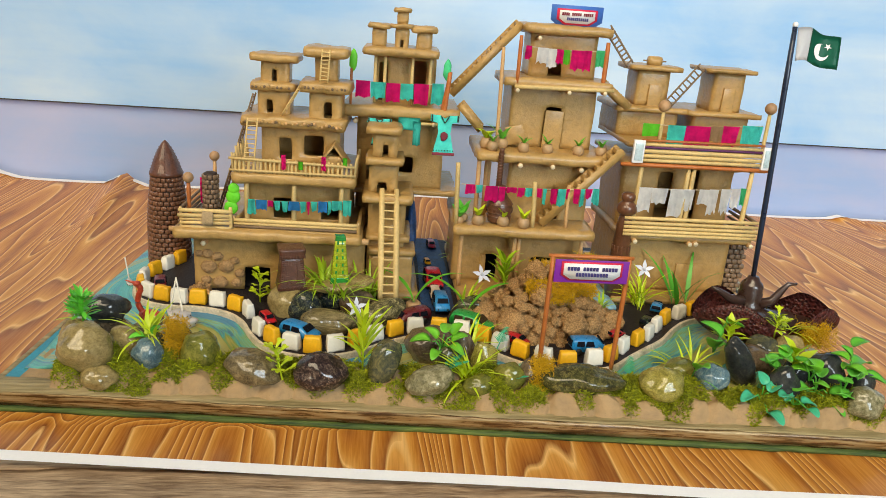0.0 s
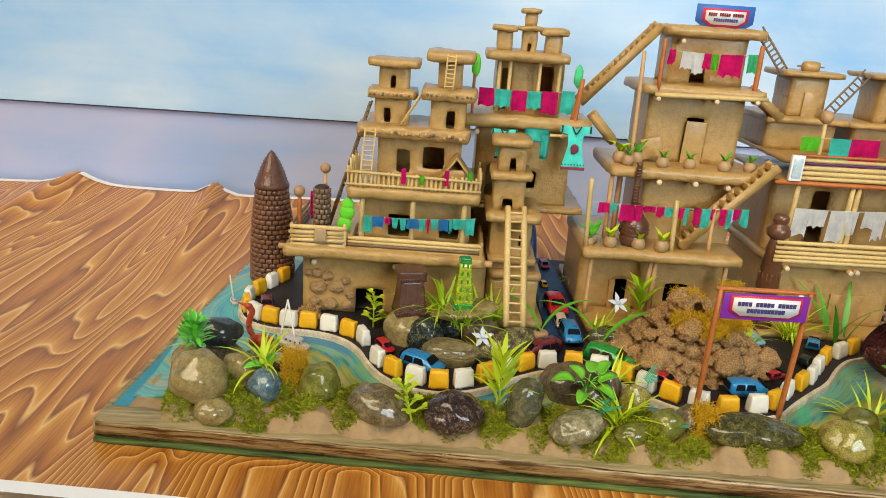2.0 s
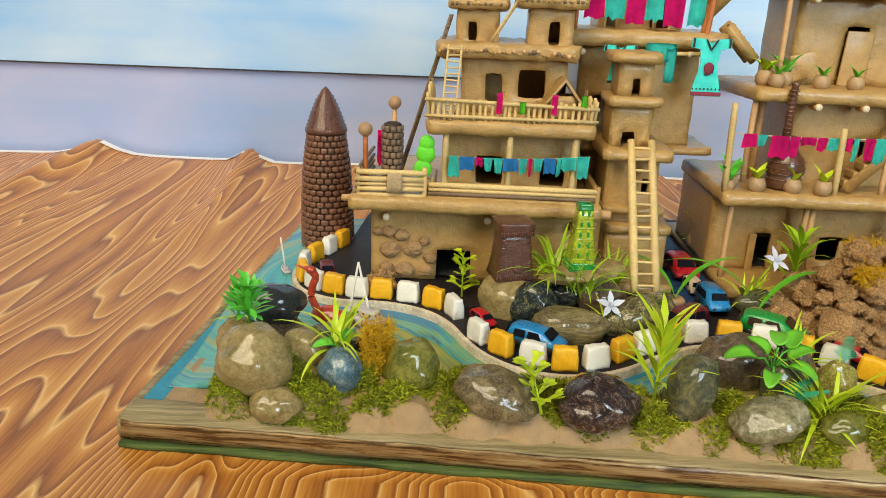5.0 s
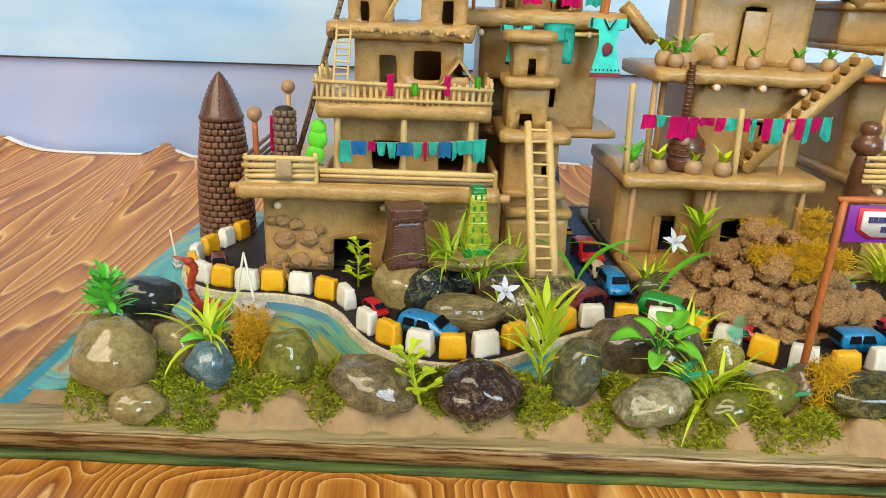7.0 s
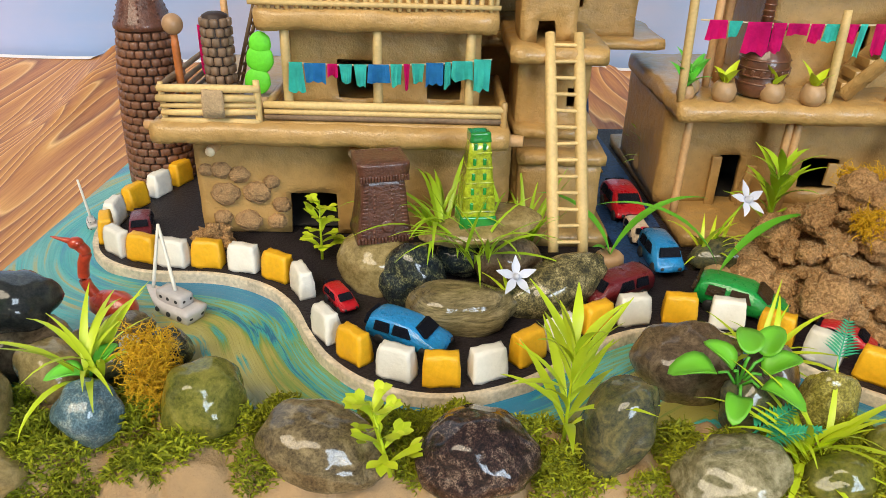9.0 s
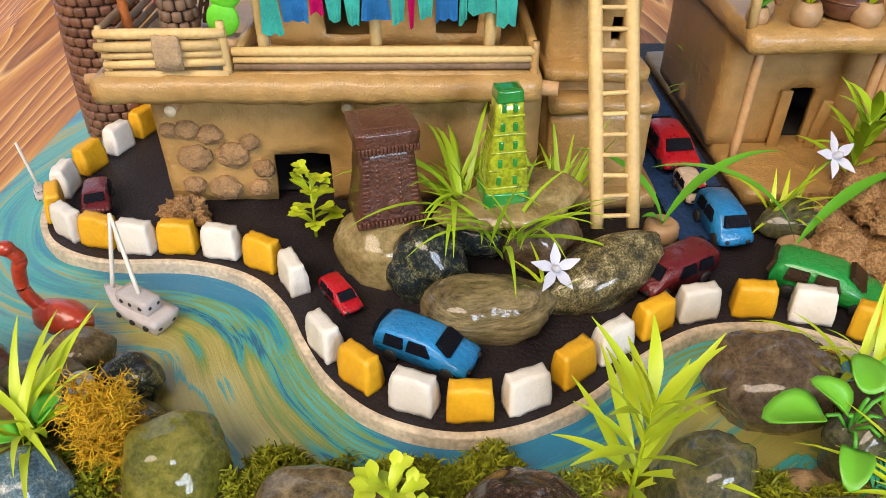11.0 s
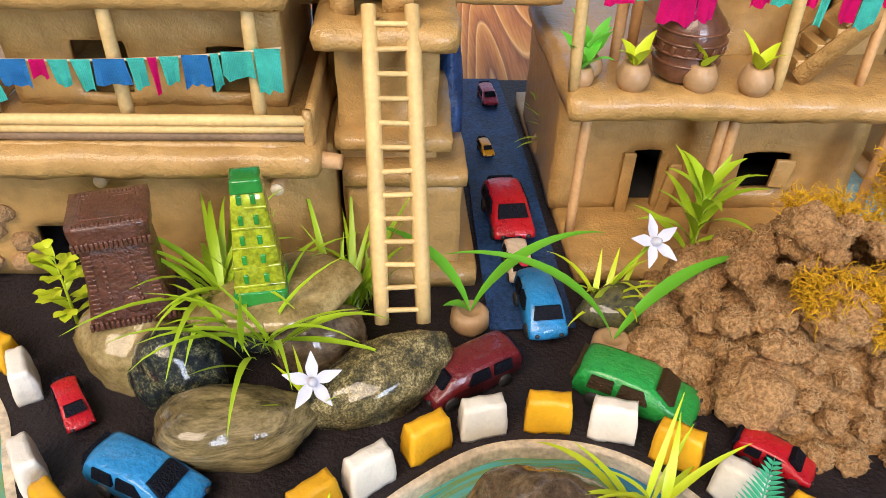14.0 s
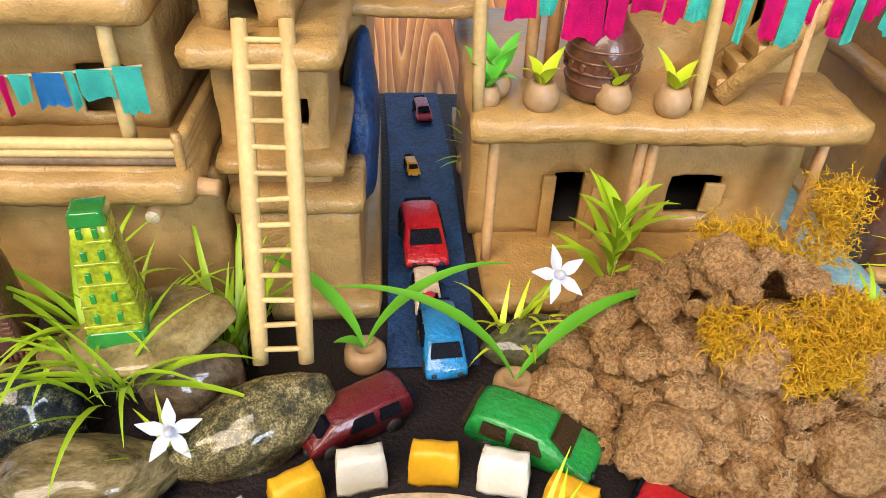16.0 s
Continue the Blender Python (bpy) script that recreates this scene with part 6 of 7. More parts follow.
tuft(0.045, 1.02, 0.004, 12, 0.05, 0.0016, GRASS, "green plastic grass beside the clay tower", up=(0.8, 1.4))
# terrace pots
for x, y in ((0.195, 1.068), (0.232, 1.066), (0.262, 1.062)):
    pot_plant(x, y, 0.1095, 0.0092, random.choice((GRASS2, LEAF)), 4, 0.022, 0.0046)
for x in (0.212, 0.259, 0.295, 0.342, 0.377):
    pot_plant(x, 1.103, 0.2145, 0.0085, LEAF, 4, 0.020, 0.0026)
pot_plant(0.205, 1.118, 0.2145, 0.010, GRASS2, 8, 0.026, 0.006)
pot_plant(0.230, 1.128, 0.2145, 0.009, NEON, 5, 0.034, 0.005)
for x, y, z in ((0.175, 1.085, 0.11), (0.168, 1.075, 0.108)):
    pot_plant(x, y, z, 0.007, NEON, 4, 0.03, 0.005)

# cactus paddles on the left balcony
cactus = thing("cactus", (-0.156, 1.055, 0.1), "lime green felt cactus paddles in a small pot", "cactus")
part("pot", turned_bm((-0.153, 1.056, 0.1), [(0.006, 0), (0.0075, 0.006), (0.006, 0.012), (0.004, 0.011)], 14), POT, cactus)
for x, z, r in ((-0.158, 0.123, 0.0095), (-0.155, 0.139, 0.010), (-0.154, 0.150, 0.008)):
    part("paddle", lump_bm((x, 1.054, z), (r, 0.003, r * 1.05), 3, 0.06), LIME, cactus)

# moss on the bank: tiny curled shoots in clumps
verts, faces = [], []
spots = [(random.uniform(0.066, BW - 0.03), abs(random.gauss(0.026, 0.013)) + 0.006) for _ in range(150)]
spots += [(random.uniform(0.55, BW - 0.03), random.uniform(0.008, 0.05)) for _ in range(40)]
spots += [(random.uniform(0.066, 0.36), random.uniform(0.045, 0.085)) for _ in range(26)]
for u, v in spots:
    c = on_board(u, v)
    R = random.uniform(0.006, 0.0145)
    for _ in range(int(640 * (R / 0.012) ** 2)):
        a, r = random.uniform(0, 6.283), R * math.sqrt(random.random())
        x, y = c.x + r * 1.2 * math.cos(a), c.y + r * 0.8 * math.sin(a)
        z = bank_z(x, y) + (1.15 * R * (1 - (r / R) ** 2) + 0.003 * noise.noise(Vector((x * 260, y * 260, 0)))) * random.random() ** 0.5
        d = Vector((random.gauss(0, 1), random.gauss(-0.3, 1), random.uniform(0.0, 1.5))).normalized() * random.uniform(0.0025, 0.0068)
        s = d.cross(Vector((random.gauss(0, 1), random.gauss(0, 1), 0.3))).normalized() * random.uniform(0.00028, 0.00060)
        p = Vector((x, y, z - 0.001))
        k = len(verts)
        q = p + d * 0.55 + Vector((0, 0, 0.0006))
        verts += [p - s, p + s, q + s * 1.1, q - s * 1.1, p + d + Vector((random.gauss(0, 0.0008), random.gauss(0, 0.0008), -0.0006))]
        faces += [(k, k + 1, k + 2, k + 3), (k + 3, k + 2, k + 4)]
me = bpy.data.meshes.new("moss")
me.from_pydata(verts, [], faces)
me.materials.append(MOSS)
tagged(new("moss", me), "patches of olive green moss on the clay bank", "moss", kind="stuff")


def gold_moss(x, y, z, w, d, h, n, label):
    b = bmesh.new()
    for _ in range(int(n * 3.6)):
        p = Vector((x + random.uniform(-w, w), y + random.uniform(-d, d), z + random.uniform(0, h)))
        pts = [p]
        g = Vector((random.gauss(0, 1), random.gauss(0, 1), random.gauss(0, 1))).normalized()
        for k in range(4):
            g = (g + Vector((random.gauss(0, 0.9), random.gauss(0, 0.9), random.gauss(0, 0.9)))).normalized()
            pts.append(pts[-1] + g * 0.0028)
        tube_bm(pts, 0.00042, 3, b)
        for q in pts[1:4]:
            e = q + Vector((random.gauss(0, 1), random.gauss(0, 1), random.gauss(0, 1))).normalized() * 0.0022
            tube_bm([q, e], 0.0003, 3, b)
    tagged(part("dried_moss", b, GOLD, at=(x, y, z)), label, "dried moss", kind="stuff")


gold_moss(-0.181, 0.838, -0.004, 0.012, 0.010, 0.05, 260, "curly golden dried moss on the bank")
gold_moss(0.244, 0.790, -0.008, 0.011, 0.008, 0.042, 230, "curly golden dried moss at the sign post")
gold_moss(0.625, 0.872, 0.02, 0.022, 0.014, 0.03, 200, "curly golden dried moss by the brown boat")

# ---------- soil heap ----------
SOIL = Nodes("fibrous_soil")
co = SOIL.coords(world=True)
f1, f2 = SOIL.noise(co, 60, 5.0), SOIL.noise(co, 520, 4.0, 0.7)
SOIL = SOIL.done(SOIL.mix(0.5, SOIL.ramp(f1, [(0.3, (0.44, 0.22, 0.075)), (0.7, (0.74, 0.42, 0.17))]), SOIL.ramp(f2, [(0.4, (0.20, 0.085, 0.024)), (0.6, (0.90, 0.54, 0.24))])), 0.9, f2, 1.0, 0.004)
heap = thing("soil_heap", (0.285, 0.955, 0), "heap of fibrous brown soil clods with golden moss", "soil heap")


def heap_z(x, y):
    dx, dy = (x - 0.289) / 0.092, (y - 0.975) / 0.078
    r = math.sqrt(dx * dx + dy * dy)
    return 0.076 * max(0.0, 1 - r ** 1.25)


b = bmesh.new()
N = 60
g = [[b.verts.new((0.283 + 0.1 * (2 * i / N - 1), 0.975 + 0.08 * (2 * j / N - 1), 0)) for j in range(N + 1)] for i in range(N + 1)]
for row in g:
    for v in row:
        v.co.z = heap_z(v.co.x, v.co.y) * (0.80 + 0.2 * noise.noise(v.co * 50)) - 0.004
for i in range(N):
    for j in range(N):
        b.faces.new((g[i][j], g[i + 1][j], g[i + 1][j + 1], g[i][j + 1]))
part("soil", b, SOIL, heap)
random.seed(5)


def clod_bm(x, y, z, s, seed):
    """A crumbly ball of fibrous soil."""
    b = lump_bm((x, y, z), (s, s * random.uniform(0.85, 1), s * random.uniform(0.8, 1)), 4, 0.24, 2.2, seed, random.uniform(0, 360))
    for v in b.verts:
        v.co += noise.noise_vector(v.co * 190) * 0.0008 + noise.noise_vector(v.co * 420) * 0.0013 + noise.noise_vector(v.co * 1000) * 0.0008
    return b


placed = []
for k in range(2500):
    a, r = random.uniform(0, 6.283), math.sqrt(random.random())
    x, y = 0.289 + 0.093 * r * math.cos(a), 0.973 + 0.080 * r * math.sin(a)
    s = random.choice((0.005, 0.006, 0.007, 0.009, 0.012, 0.016)) * (1.12 if r > 0.7 and y < 0.97 else 1.0)
    if y > 1.0 and s < 0.009 or any((x - px) ** 2 + (y - py) ** 2 < (0.66 * (s + ps)) ** 2 for px, py, ps in placed):
        continue
    placed.append((x, y, s))
    part("clod", clod_bm(x, y, heap_z(x, y) + s * 0.42, s, k * 3.1), SOIL, heap)
    if len(placed) >= 190:
        break
verts, faces = [], []
for i in range(22000):
    px, py, ps = placed[i % len(placed)]
    q = Vector((random.gauss(0, 1), random.gauss(0, 1), abs(random.gauss(0, 1)))).normalized() * ps * random.uniform(0.86, 0.99)
    p = Vector((px, py, heap_z(px, py) + ps * 0.42)) + q
    d = Vector((random.gauss(0, 1), random.gauss(0, 1), random.gauss(0.2, 0.6))).normalized() * random.uniform(0.0012, 0.0034)
    s = d.cross(Vector((random.gauss(0, 1), random.gauss(0, 1), 1))).normalized() * 0.0003
    k = len(verts)
    verts += [p - s, p + s, p + d]
    faces += [(k, k + 1, k + 2)]
me = bpy.data.meshes.new("fibre_cover")
me.from_pydata([v - ORIGIN[heap.name] for v in verts], [], faces)
me.materials.append(plain("straw_fibre", (0.50, 0.33, 0.16), 0.9))
ob = new("fibre_cover", me)
ob.parent = heap
tagged(ob, "fine straw fibres", kind="stuff")
for x, y in ((0.270, 0.945), (0.312, 0.950), (0.332, 0.958), (0.296, 0.935), (0.285, 1.0)):
    gold_moss(x, y, heap_z(x, y) + 0.006, 0.017, 0.012, 0.014, 150, "curly golden dried moss on the soil heap")
gold_moss(0.358, 1.04, 0.03, 0.014, 0.012, 0.05, 170, "curly golden dried moss behind the soil heap")
part("soil_drift", wobble(lump_bm((-0.197, 1.030, 0.003), (0.015, 0.012, 0.013), 4, 0.6, 3.0, 3), 0.0020, 170, 0.7), SOIL, at=(-0.185, 1.02, 0)).name = "soil_drift"
tagged(bpy.data.objects["soil_drift"], "little drift of brown soil against the wall", "soil")

# ---------- brown clay tower and green tower on the pebbles ----------
bt = thing("small_tower", (-0.066, 0.985, 0.032), "small glazed brown four-sided watchtower on a pebble", "tower")


def frustum(x, y, z0, z1, a0, a1, d0, d1, rz, m, parent, name, label="", waist=1.0):
    b = grid_solid(steps(-1, 1, 6), steps(-1, 1, 6), steps(0, 1, 8), lambda p, q, r: True)
    soften(b, 1, 0.4)
    for v in b.verts:
        f = v.co.z
        g = max(0.0, f) ** waist
        v.co.x *= a0 + (a1 - a0) * g
        v.co.y *= d0 + (d1 - d0) * g
        v.co.z = z0 + (z1 - z0) * f
    M = pose(x, y, 0, 0, 0, rz)
    return part(name, turn_bm(wobble(b, 0.0005, 90), M), m, parent, label)


BTX, BTY, BTR = -0.066, 0.982, 14
body = frustum(BTX, BTY, 0.035, 0.082, 0.0208, 0.0146, 0.0178, 0.0130, BTR, GLAZE, bt, "body", "", 0.55)
capb = frustum(BTX, BTY, 0.0805, 0.0930, 0.0158, 0.0178, 0.0142, 0.0162, BTR, GLAZE, bt, "cap", "", 0.4)
M = pose(BTX, BTY, 0, 0, 0, BTR)


def bt_at(side, f):
    """Half-width or front of the brown tower's body at the share f of its height."""
    g = f ** 0.55
    return (0.0208 - 0.0062 * g) * side, -(0.0178 - 0.0048 * g) * 0.97, 0.035 + 0.047 * f


for k in range(17):
    f = 0.05 + 0.88 * k / 16
    for side in (-0.80, 0.80):
        x, y, z = bt_at(side, f)
        part("stud", turn_bm(box_bm(x - 0.0019, x + 0.0019, y - 0.0008, y + 0.002, z - 0.0010, z + 0.0008, 0.0004), M), GLAZE, body)
    if k < 13:
        for side in (-0.42, 0.34):
            x, y, z = bt_at(side, 0.12 + 0.75 * k / 12)
            part("stud", turn_bm(lump_bm((x, y, z), (0.0013, 0.0011, 0.0014), 1, 0), M), GLAZE, body)
    q = -0.0185 + 0.037 * k / 16
    part("stud", turn_bm(box_bm(q - 0.0008, q + 0.0008, -0.0182, -0.0164, 0.0365, 0.0405, 0.0004), M), GLAZE, body)
    part("stud", turn_bm(box_bm(q * 0.86 - 0.0008, q * 0.86 + 0.0008, -0.0162, -0.0135, 0.0806, 0.0848, 0.0004), M), GLAZE, capb)
    for dy in (-0.0135, 0.0125):
        part("stud", turn_bm(box_bm(q * 0.78 - 0.0007, q * 0.78 + 0.0007, dy - 0.0012, dy + 0.0012, 0.0920, 0.0932, 0.0003), M), GLAZE, capb)
for dx in (-0.0115, 0.0115):
    part("carved_line", turn_bm(box_bm(dx - 0.0006, dx + 0.0006, -0.009, 0.009, 0.0920, 0.0931, 0.0003), M), GLAZE, capb)
for dy in (-0.009, 0.009):
    part("carved_line", turn_bm(box_bm(-0.012, 0.012, dy - 0.0006, dy + 0.0006, 0.0920, 0.0931, 0.0003), M), GLAZE, capb)
for dx, dy in ((-0.005, 0.003), (0.004, 0.003), (-0.004, -0.003), (0.005, -0.003)):
    part("carved_line", turn_bm(box_bm(dx - 0.003, dx + 0.003, dy - 0.001, dy + 0.001, 0.0920, 0.0930, 0.0003), M), GLAZE, capb)
x, y, z = bt_at(0.12, 0.27)
# flat black disc drawn for the shaded depth of the round hole
part("round_window", turn_bm(turn_bm(turned_bm((0, 0, 0), [(0.0036, 0), (0.0036, 0.001)], 14), pose(x, y, z, 82)), M), INNER_SHADE, body)
part("window_rim", turn_bm(turn_bm(turned_bm((0, 0, 0), [(0.0036, -0.0006), (0.0046, -0.0006), (0.0046, 0.0009), (0.0037, 0.0012)], 14), pose(x, y, z, 82)), M), GLAZE, body)
gt = thing("small_tower", (0.0, 0.972, 0.05), "small glossy green four-sided tower on a flat pebble", "tower")
GGREEN = plain("green_yellow_glaze", (0.30, 0.36, 0.018), 0.2, 0.8, 90, 400, 0.2, coat=1.0)
GTOP = plain("bright_green_glaze", (0.01, 0.26, 0.04), 0.2, 0.2, 90, 400, 0.2, coat=1.0)
gb = frustum(-0.001, 0.972, 0.052, 0.1105, 0.0124, 0.0068, 0.0115, 0.0065, 8, GGREEN, gt, "body")
frustum(-0.001, 0.972, 0.109, 0.1150, 0.0072, 0.0066, 0.007, 0.0062, 8, GTOP, gt, "top")
frustum(-0.001, 0.972, 0.050, 0.0585, 0.0130, 0.0124, 0.012, 0.0116, 8, GTOP, gt, "foot")
for i in range(5):
    z = 0.061 + i * 0.0100
    w = 0.0122 - (z - 0.052) * 0.1
    part("band", turn_bm(box_bm(-w - 0.0004, w + 0.0004, -w * 0.92 - 0.0006, w * 0.9, z, z + 0.0016, 0.0006), pose(-0.001, 0.972, 0, 0, 0, 8)), GGREEN, gb)
    for s in (-0.5, 0.3):
        part("niche", turn_bm(box_bm(s * w - 0.0009, s * w + 0.0013, -w * 0.92 - 0.0011, -w * 0.8, z + 0.003, z + 0.0075, 0.0004), pose(-0.001, 0.972, 0, 0, 0, 8)), GTOP, gb)

# ---------- brown minaret, lute, boat, bird, dice ----------
mn = thing("minaret", (0.420, 1.075, 0.006), "dark brown turned wooden minaret with carved bands", "tower")
part("shaft", turned_bm((0.420, 1.075, 0.004), [(0.0165, 0), (0.0158, 0.03), (0.0168, 0.032), (0.0145, 0.06), (0.0156, 0.062), (0.0128, 0.085), (0.0140, 0.087), (0.0112, 0.110), (0.0122, 0.112), (0.0092, 0.126), (0.008, 0.132)], 26), DARKWOOD, mn)
part("head", turned_bm((0.420, 1.075, 0.134), [(0.0095, 0), (0.0142, 0.004), (0.0150, 0.008), (0.0148, 0.013), (0.0122, 0.017), (0.0085, 0.020), (0.0084, 0.022), (0.0104, 0.024), (0.0102, 0.030), (0.0080, 0.033), (0.0060, 0.034)], 26), DARKWOOD, mn)
for k in range(14):
    a = 2 * math.pi * k / 14
    part("groove", turn_bm(box_bm(-0.0010, 0.0010, -0.001, 0.001, -0.006, 0.006, 0.0006), pose(0.420 + 0.0136 * math.cos(a), 1.075 + 0.0136 * math.sin(a), 0.080, 0, 0, math.degrees(a) + 90)), DARKWOOD, mn)

lute = thing("lute", (0.228, 1.08, 0.11), "carved dark wooden lute standing on the terrace", "instrument")
part("bowl", turned_bm((0.228, 1.082, 0.1095), [(0.010, 0), (0.0165, 0.004), (0.0185, 0.012), (0.017, 0.014), (0.0195, 0.024), (0.018, 0.034), (0.011, 0.042), (0.007, 0.050), (0.0125, 0.054), (0.006, 0.058)], 24), DARKWOOD, lute)
for z, r in ((0.1225, 0.0186), (0.1285, 0.0196), (0.1345, 0.0200), (0.1405, 0.0192)):
    part("carved_band", turned_bm((0.228, 1.082, z), [(r - 0.001, -0.0008), (r + 0.0005, 0), (r - 0.001, 0.0008)], 24), DARKWOOD, lute)
for k in range(16):
    a = 2 * math.pi * k / 16
    part("carved_leaf", turn_bm(box_bm(-0.0013, 0.0013, -0.0008, 0.0012, -0.0022, 0.0022, 0.0005), pose(0.228 + 0.0194 * math.cos(a), 1.082 + 0.0194 * math.sin(a), 0.1315, 0, 18, math.degrees(a) + 90)), DARKWOOD, lute)
part("neck", turned_bm((0.224, 1.084, 0.165), [(0.0045, 0), (0.004, 0.03), (0.0035, 0.054), (0.005, 0.057)], 12), DARKWOOD, lute)
for k in range(11):
    part("fret", turned_bm((0.224, 1.084, 0.170 + k * 0.0043), [(0.0038, 0), (0.0052, 0.001), (0.0038, 0.002)], 12), DARKWOOD, lute)

boat = thing("clay_boat", (0.60, 0.95, 0.0), "dark maroon pitted clay boat on the bank", "boat")
b = bmesh.new()
NS, NR = 44, 14
rows = []
for i in range(NS + 1):
    f = i / NS
    s = math.sin(math.pi * min(1, max(0, f)) ** 0.9)
    cx = 0.488 + 0.186 * f
    w = 0.045 * max(0.04, s) ** 0.7
    top = 0.050 + 0.014 * math.sin(f * 9.5 - 0.6) + 0.030 * max(0, f - 0.45) - 0.12 * max(0, f - 0.8)
    deep = top * (1 - 0.7 * abs(2 * f - 1) ** 5)
    row = []
    for j in range(NR + 1):
        a = math.pi * j / NR
        row.append(b.verts.new((cx, 0.945 - 0.04 * f - w * math.cos(a), top - deep * math.sin(a) ** 0.7)))
    rows.append(row)
for r0, r1 in zip(rows, rows[1:]):
    for k in range(NR):
        b.faces.new((r0[k], r1[k], r1[k + 1], r0[k + 1]))
bmesh.ops.solidify(b, geom=b.faces[:], thickness=0.004)
bmesh.ops.recalc_face_normals(b, faces=b.faces)
PIT = Nodes("pitted_maroon_glaze")
co = PIT.coords(world=True)
vor = PIT.add("ShaderNodeTexVoronoi", Vector=co, Scale=230.0).outputs[0]
PIT = PIT.done(PIT.ramp(vor, [(0.15, (0.05, 0.012, 0.01)), (0.5, (0.16, 0.035, 0.028))]), 0.4, vor, 0.9, 0.004, coat=0.25)
part("hull", b, PIT, boat)
deck = part("deck", lump_bm((0.585, 0.93, 0.030), (0.07, 0.03, 0.014), 3, 0.1), BLACKCLAY, boat)

stand = thing("flag_stand", (0.572, 0.945, 0.04), "dark glazed clay stand with two bird-like spouts", "stand")
part("drum", turned_bm((0.572, 0.955, 0.040), [(0.019, 0), (0.0195, 0.006), (0.0165, 0.009), (0.0172, 0.014), (0.0160, 0.017), (0.0166, 0.022), (0.0152, 0.025), (0.0156, 0.032), (0.0140, 0.036), (0.0100, 0.040), (0.0070, 0.046)], 24), BLACKCLAY, stand)
part("spout", tube_bm([(0.583, 0.945, 0.048), (0.597, 0.94, 0.056), (0.606, 0.938, 0.072), (0.613, 0.936, 0.083), (0.624, 0.934, 0.084)], 0.0080, 10), BLACKCLAY, stand)
part("spout", tube_bm([(0.555, 0.945, 0.052), (0.535, 0.94, 0.058), (0.515, 0.938, 0.070), (0.505, 0.936, 0.075)], 0.0080, 10), BLACKCLAY, stand)

pole = thing("flagpole", (0.571, 0.955, 0.085), "dark blue flagpole with a green and white flag", "flagpole")
part("shaft", rod_bm((0.571, 0.955, 0.084), (0.5575, 0.96, 0.418), 0.0038, 0.0036, 12), POLE, pole)
part("tip", lump_bm((0.5575, 0.96, 0.420), (0.0036, 0.0036, 0.004), 2, 0), PAPER, pole)


def flag_pt(u, v):
    """u along the flag from the pole (0 to 1), v down (0 to 1)."""
    x = 0.560 + 0.058 * u + 0.003 * v
    z = 0.417 - 0.040 * v - 0.010 * u * u + 0.0022 * math.sin(u * 7.5)
    return Vector((x, 0.957 - 0.004 * math.sin(u * 7.0 + v), z))


def flag_part(name, u0, u1, m, label):
    b = bmesh.new()
    n = 12
    g = [[b.verts.new(flag_pt(u0 + (u1 - u0) * i / n, j / 6)) for j in range(7)] for i in range(n + 1)]
    for i in range(n):
        for j in range(6):
            b.faces.new((g[i][j], g[i][j + 1], g[i + 1][j + 1], g[i + 1][j]))
    bmesh.ops.solidify(b, geom=b.faces[:], thickness=0.0006)
    return part(name, b, m, pole, label)


flag_part("white_band", 0, 0.30, PAPER, "white band of the flag")
field = flag_part("green_field", 0.30, 1.0, FLAGGREEN, "green field with white crescent and star")


def flat_shape(pts, off, m, parent, name):
    """A thin shape on the flag, from points (u, v)."""
    b = bmesh.new()
    vv = [b.verts.new(flag_pt(u, v) + Vector((0, -off, 0))) for u, v in pts]
    f = b.faces.new(vv)
    bmesh.ops.triangulate(b, faces=[f])
    return part(name, b, m, parent, smooth=False)


arc = [(0.62 + 0.17 * math.cos(a), 0.54 + 0.25 * math.sin(a)) for a in (0.35 + 4.5 * k / 20 for k in range(21))]
inner = [(0.665 + 0.135 * math.cos(a), 0.48 + 0.195 * math.sin(a)) for a in (0.45 + 4.3 * k / 20 for k in range(21))]
flat_shape(arc + inner[::-1], 0.0012, PAPER, field, "crescent")
flat_shape([(0.76 + (0.075 if k % 2 == 0 else 0.03) * math.cos(k * math.pi / 5 + 0.3), 0.34 + (0.11 if k % 2 == 0 else 0.045) * math.sin(k * math.pi / 5 + 0.3)) for k in range(10)], 0.0014, PAPER, field, "star")

bird = tagged(part("bird_figure", join(lump_bm((-0.236, 0.926, 0.010), (0.018, 0.010, 0.0095), 3, 0.1, rz=-20), join(tube_bm(smooth_line([(-0.244, 0.929, 0.010), (-0.252, 0.930, 0.024), (-0.251, 0.930, 0.037), (-0.248, 0.930, 0.046), (-0.252, 0.929, 0.053)], 6), 0.0036, 10, taper=False), join(lump_bm((-0.252, 0.929, 0.053), (0.0050, 0.0042, 0.0042), 2, 0), rod_bm((-0.254, 0.929, 0.054), (-0.266, 0.928, 0.058), 0.0024, 0.0004)))),
             plain("red_orange_glaze", (0.46, 0.05, 0.02), 0.3, 0.4, 80, 300, 0.2, coat=0.6), at=(-0.235, 0.93, 0.0)), "small glazed red-orange bird figure on the bank", "figurine")


BOATCLAY = plain("worn_white_clay", (0.56, 0.52, 0.50), 0.35, 0.12, 120, 400, 0.15, coat=0.3)


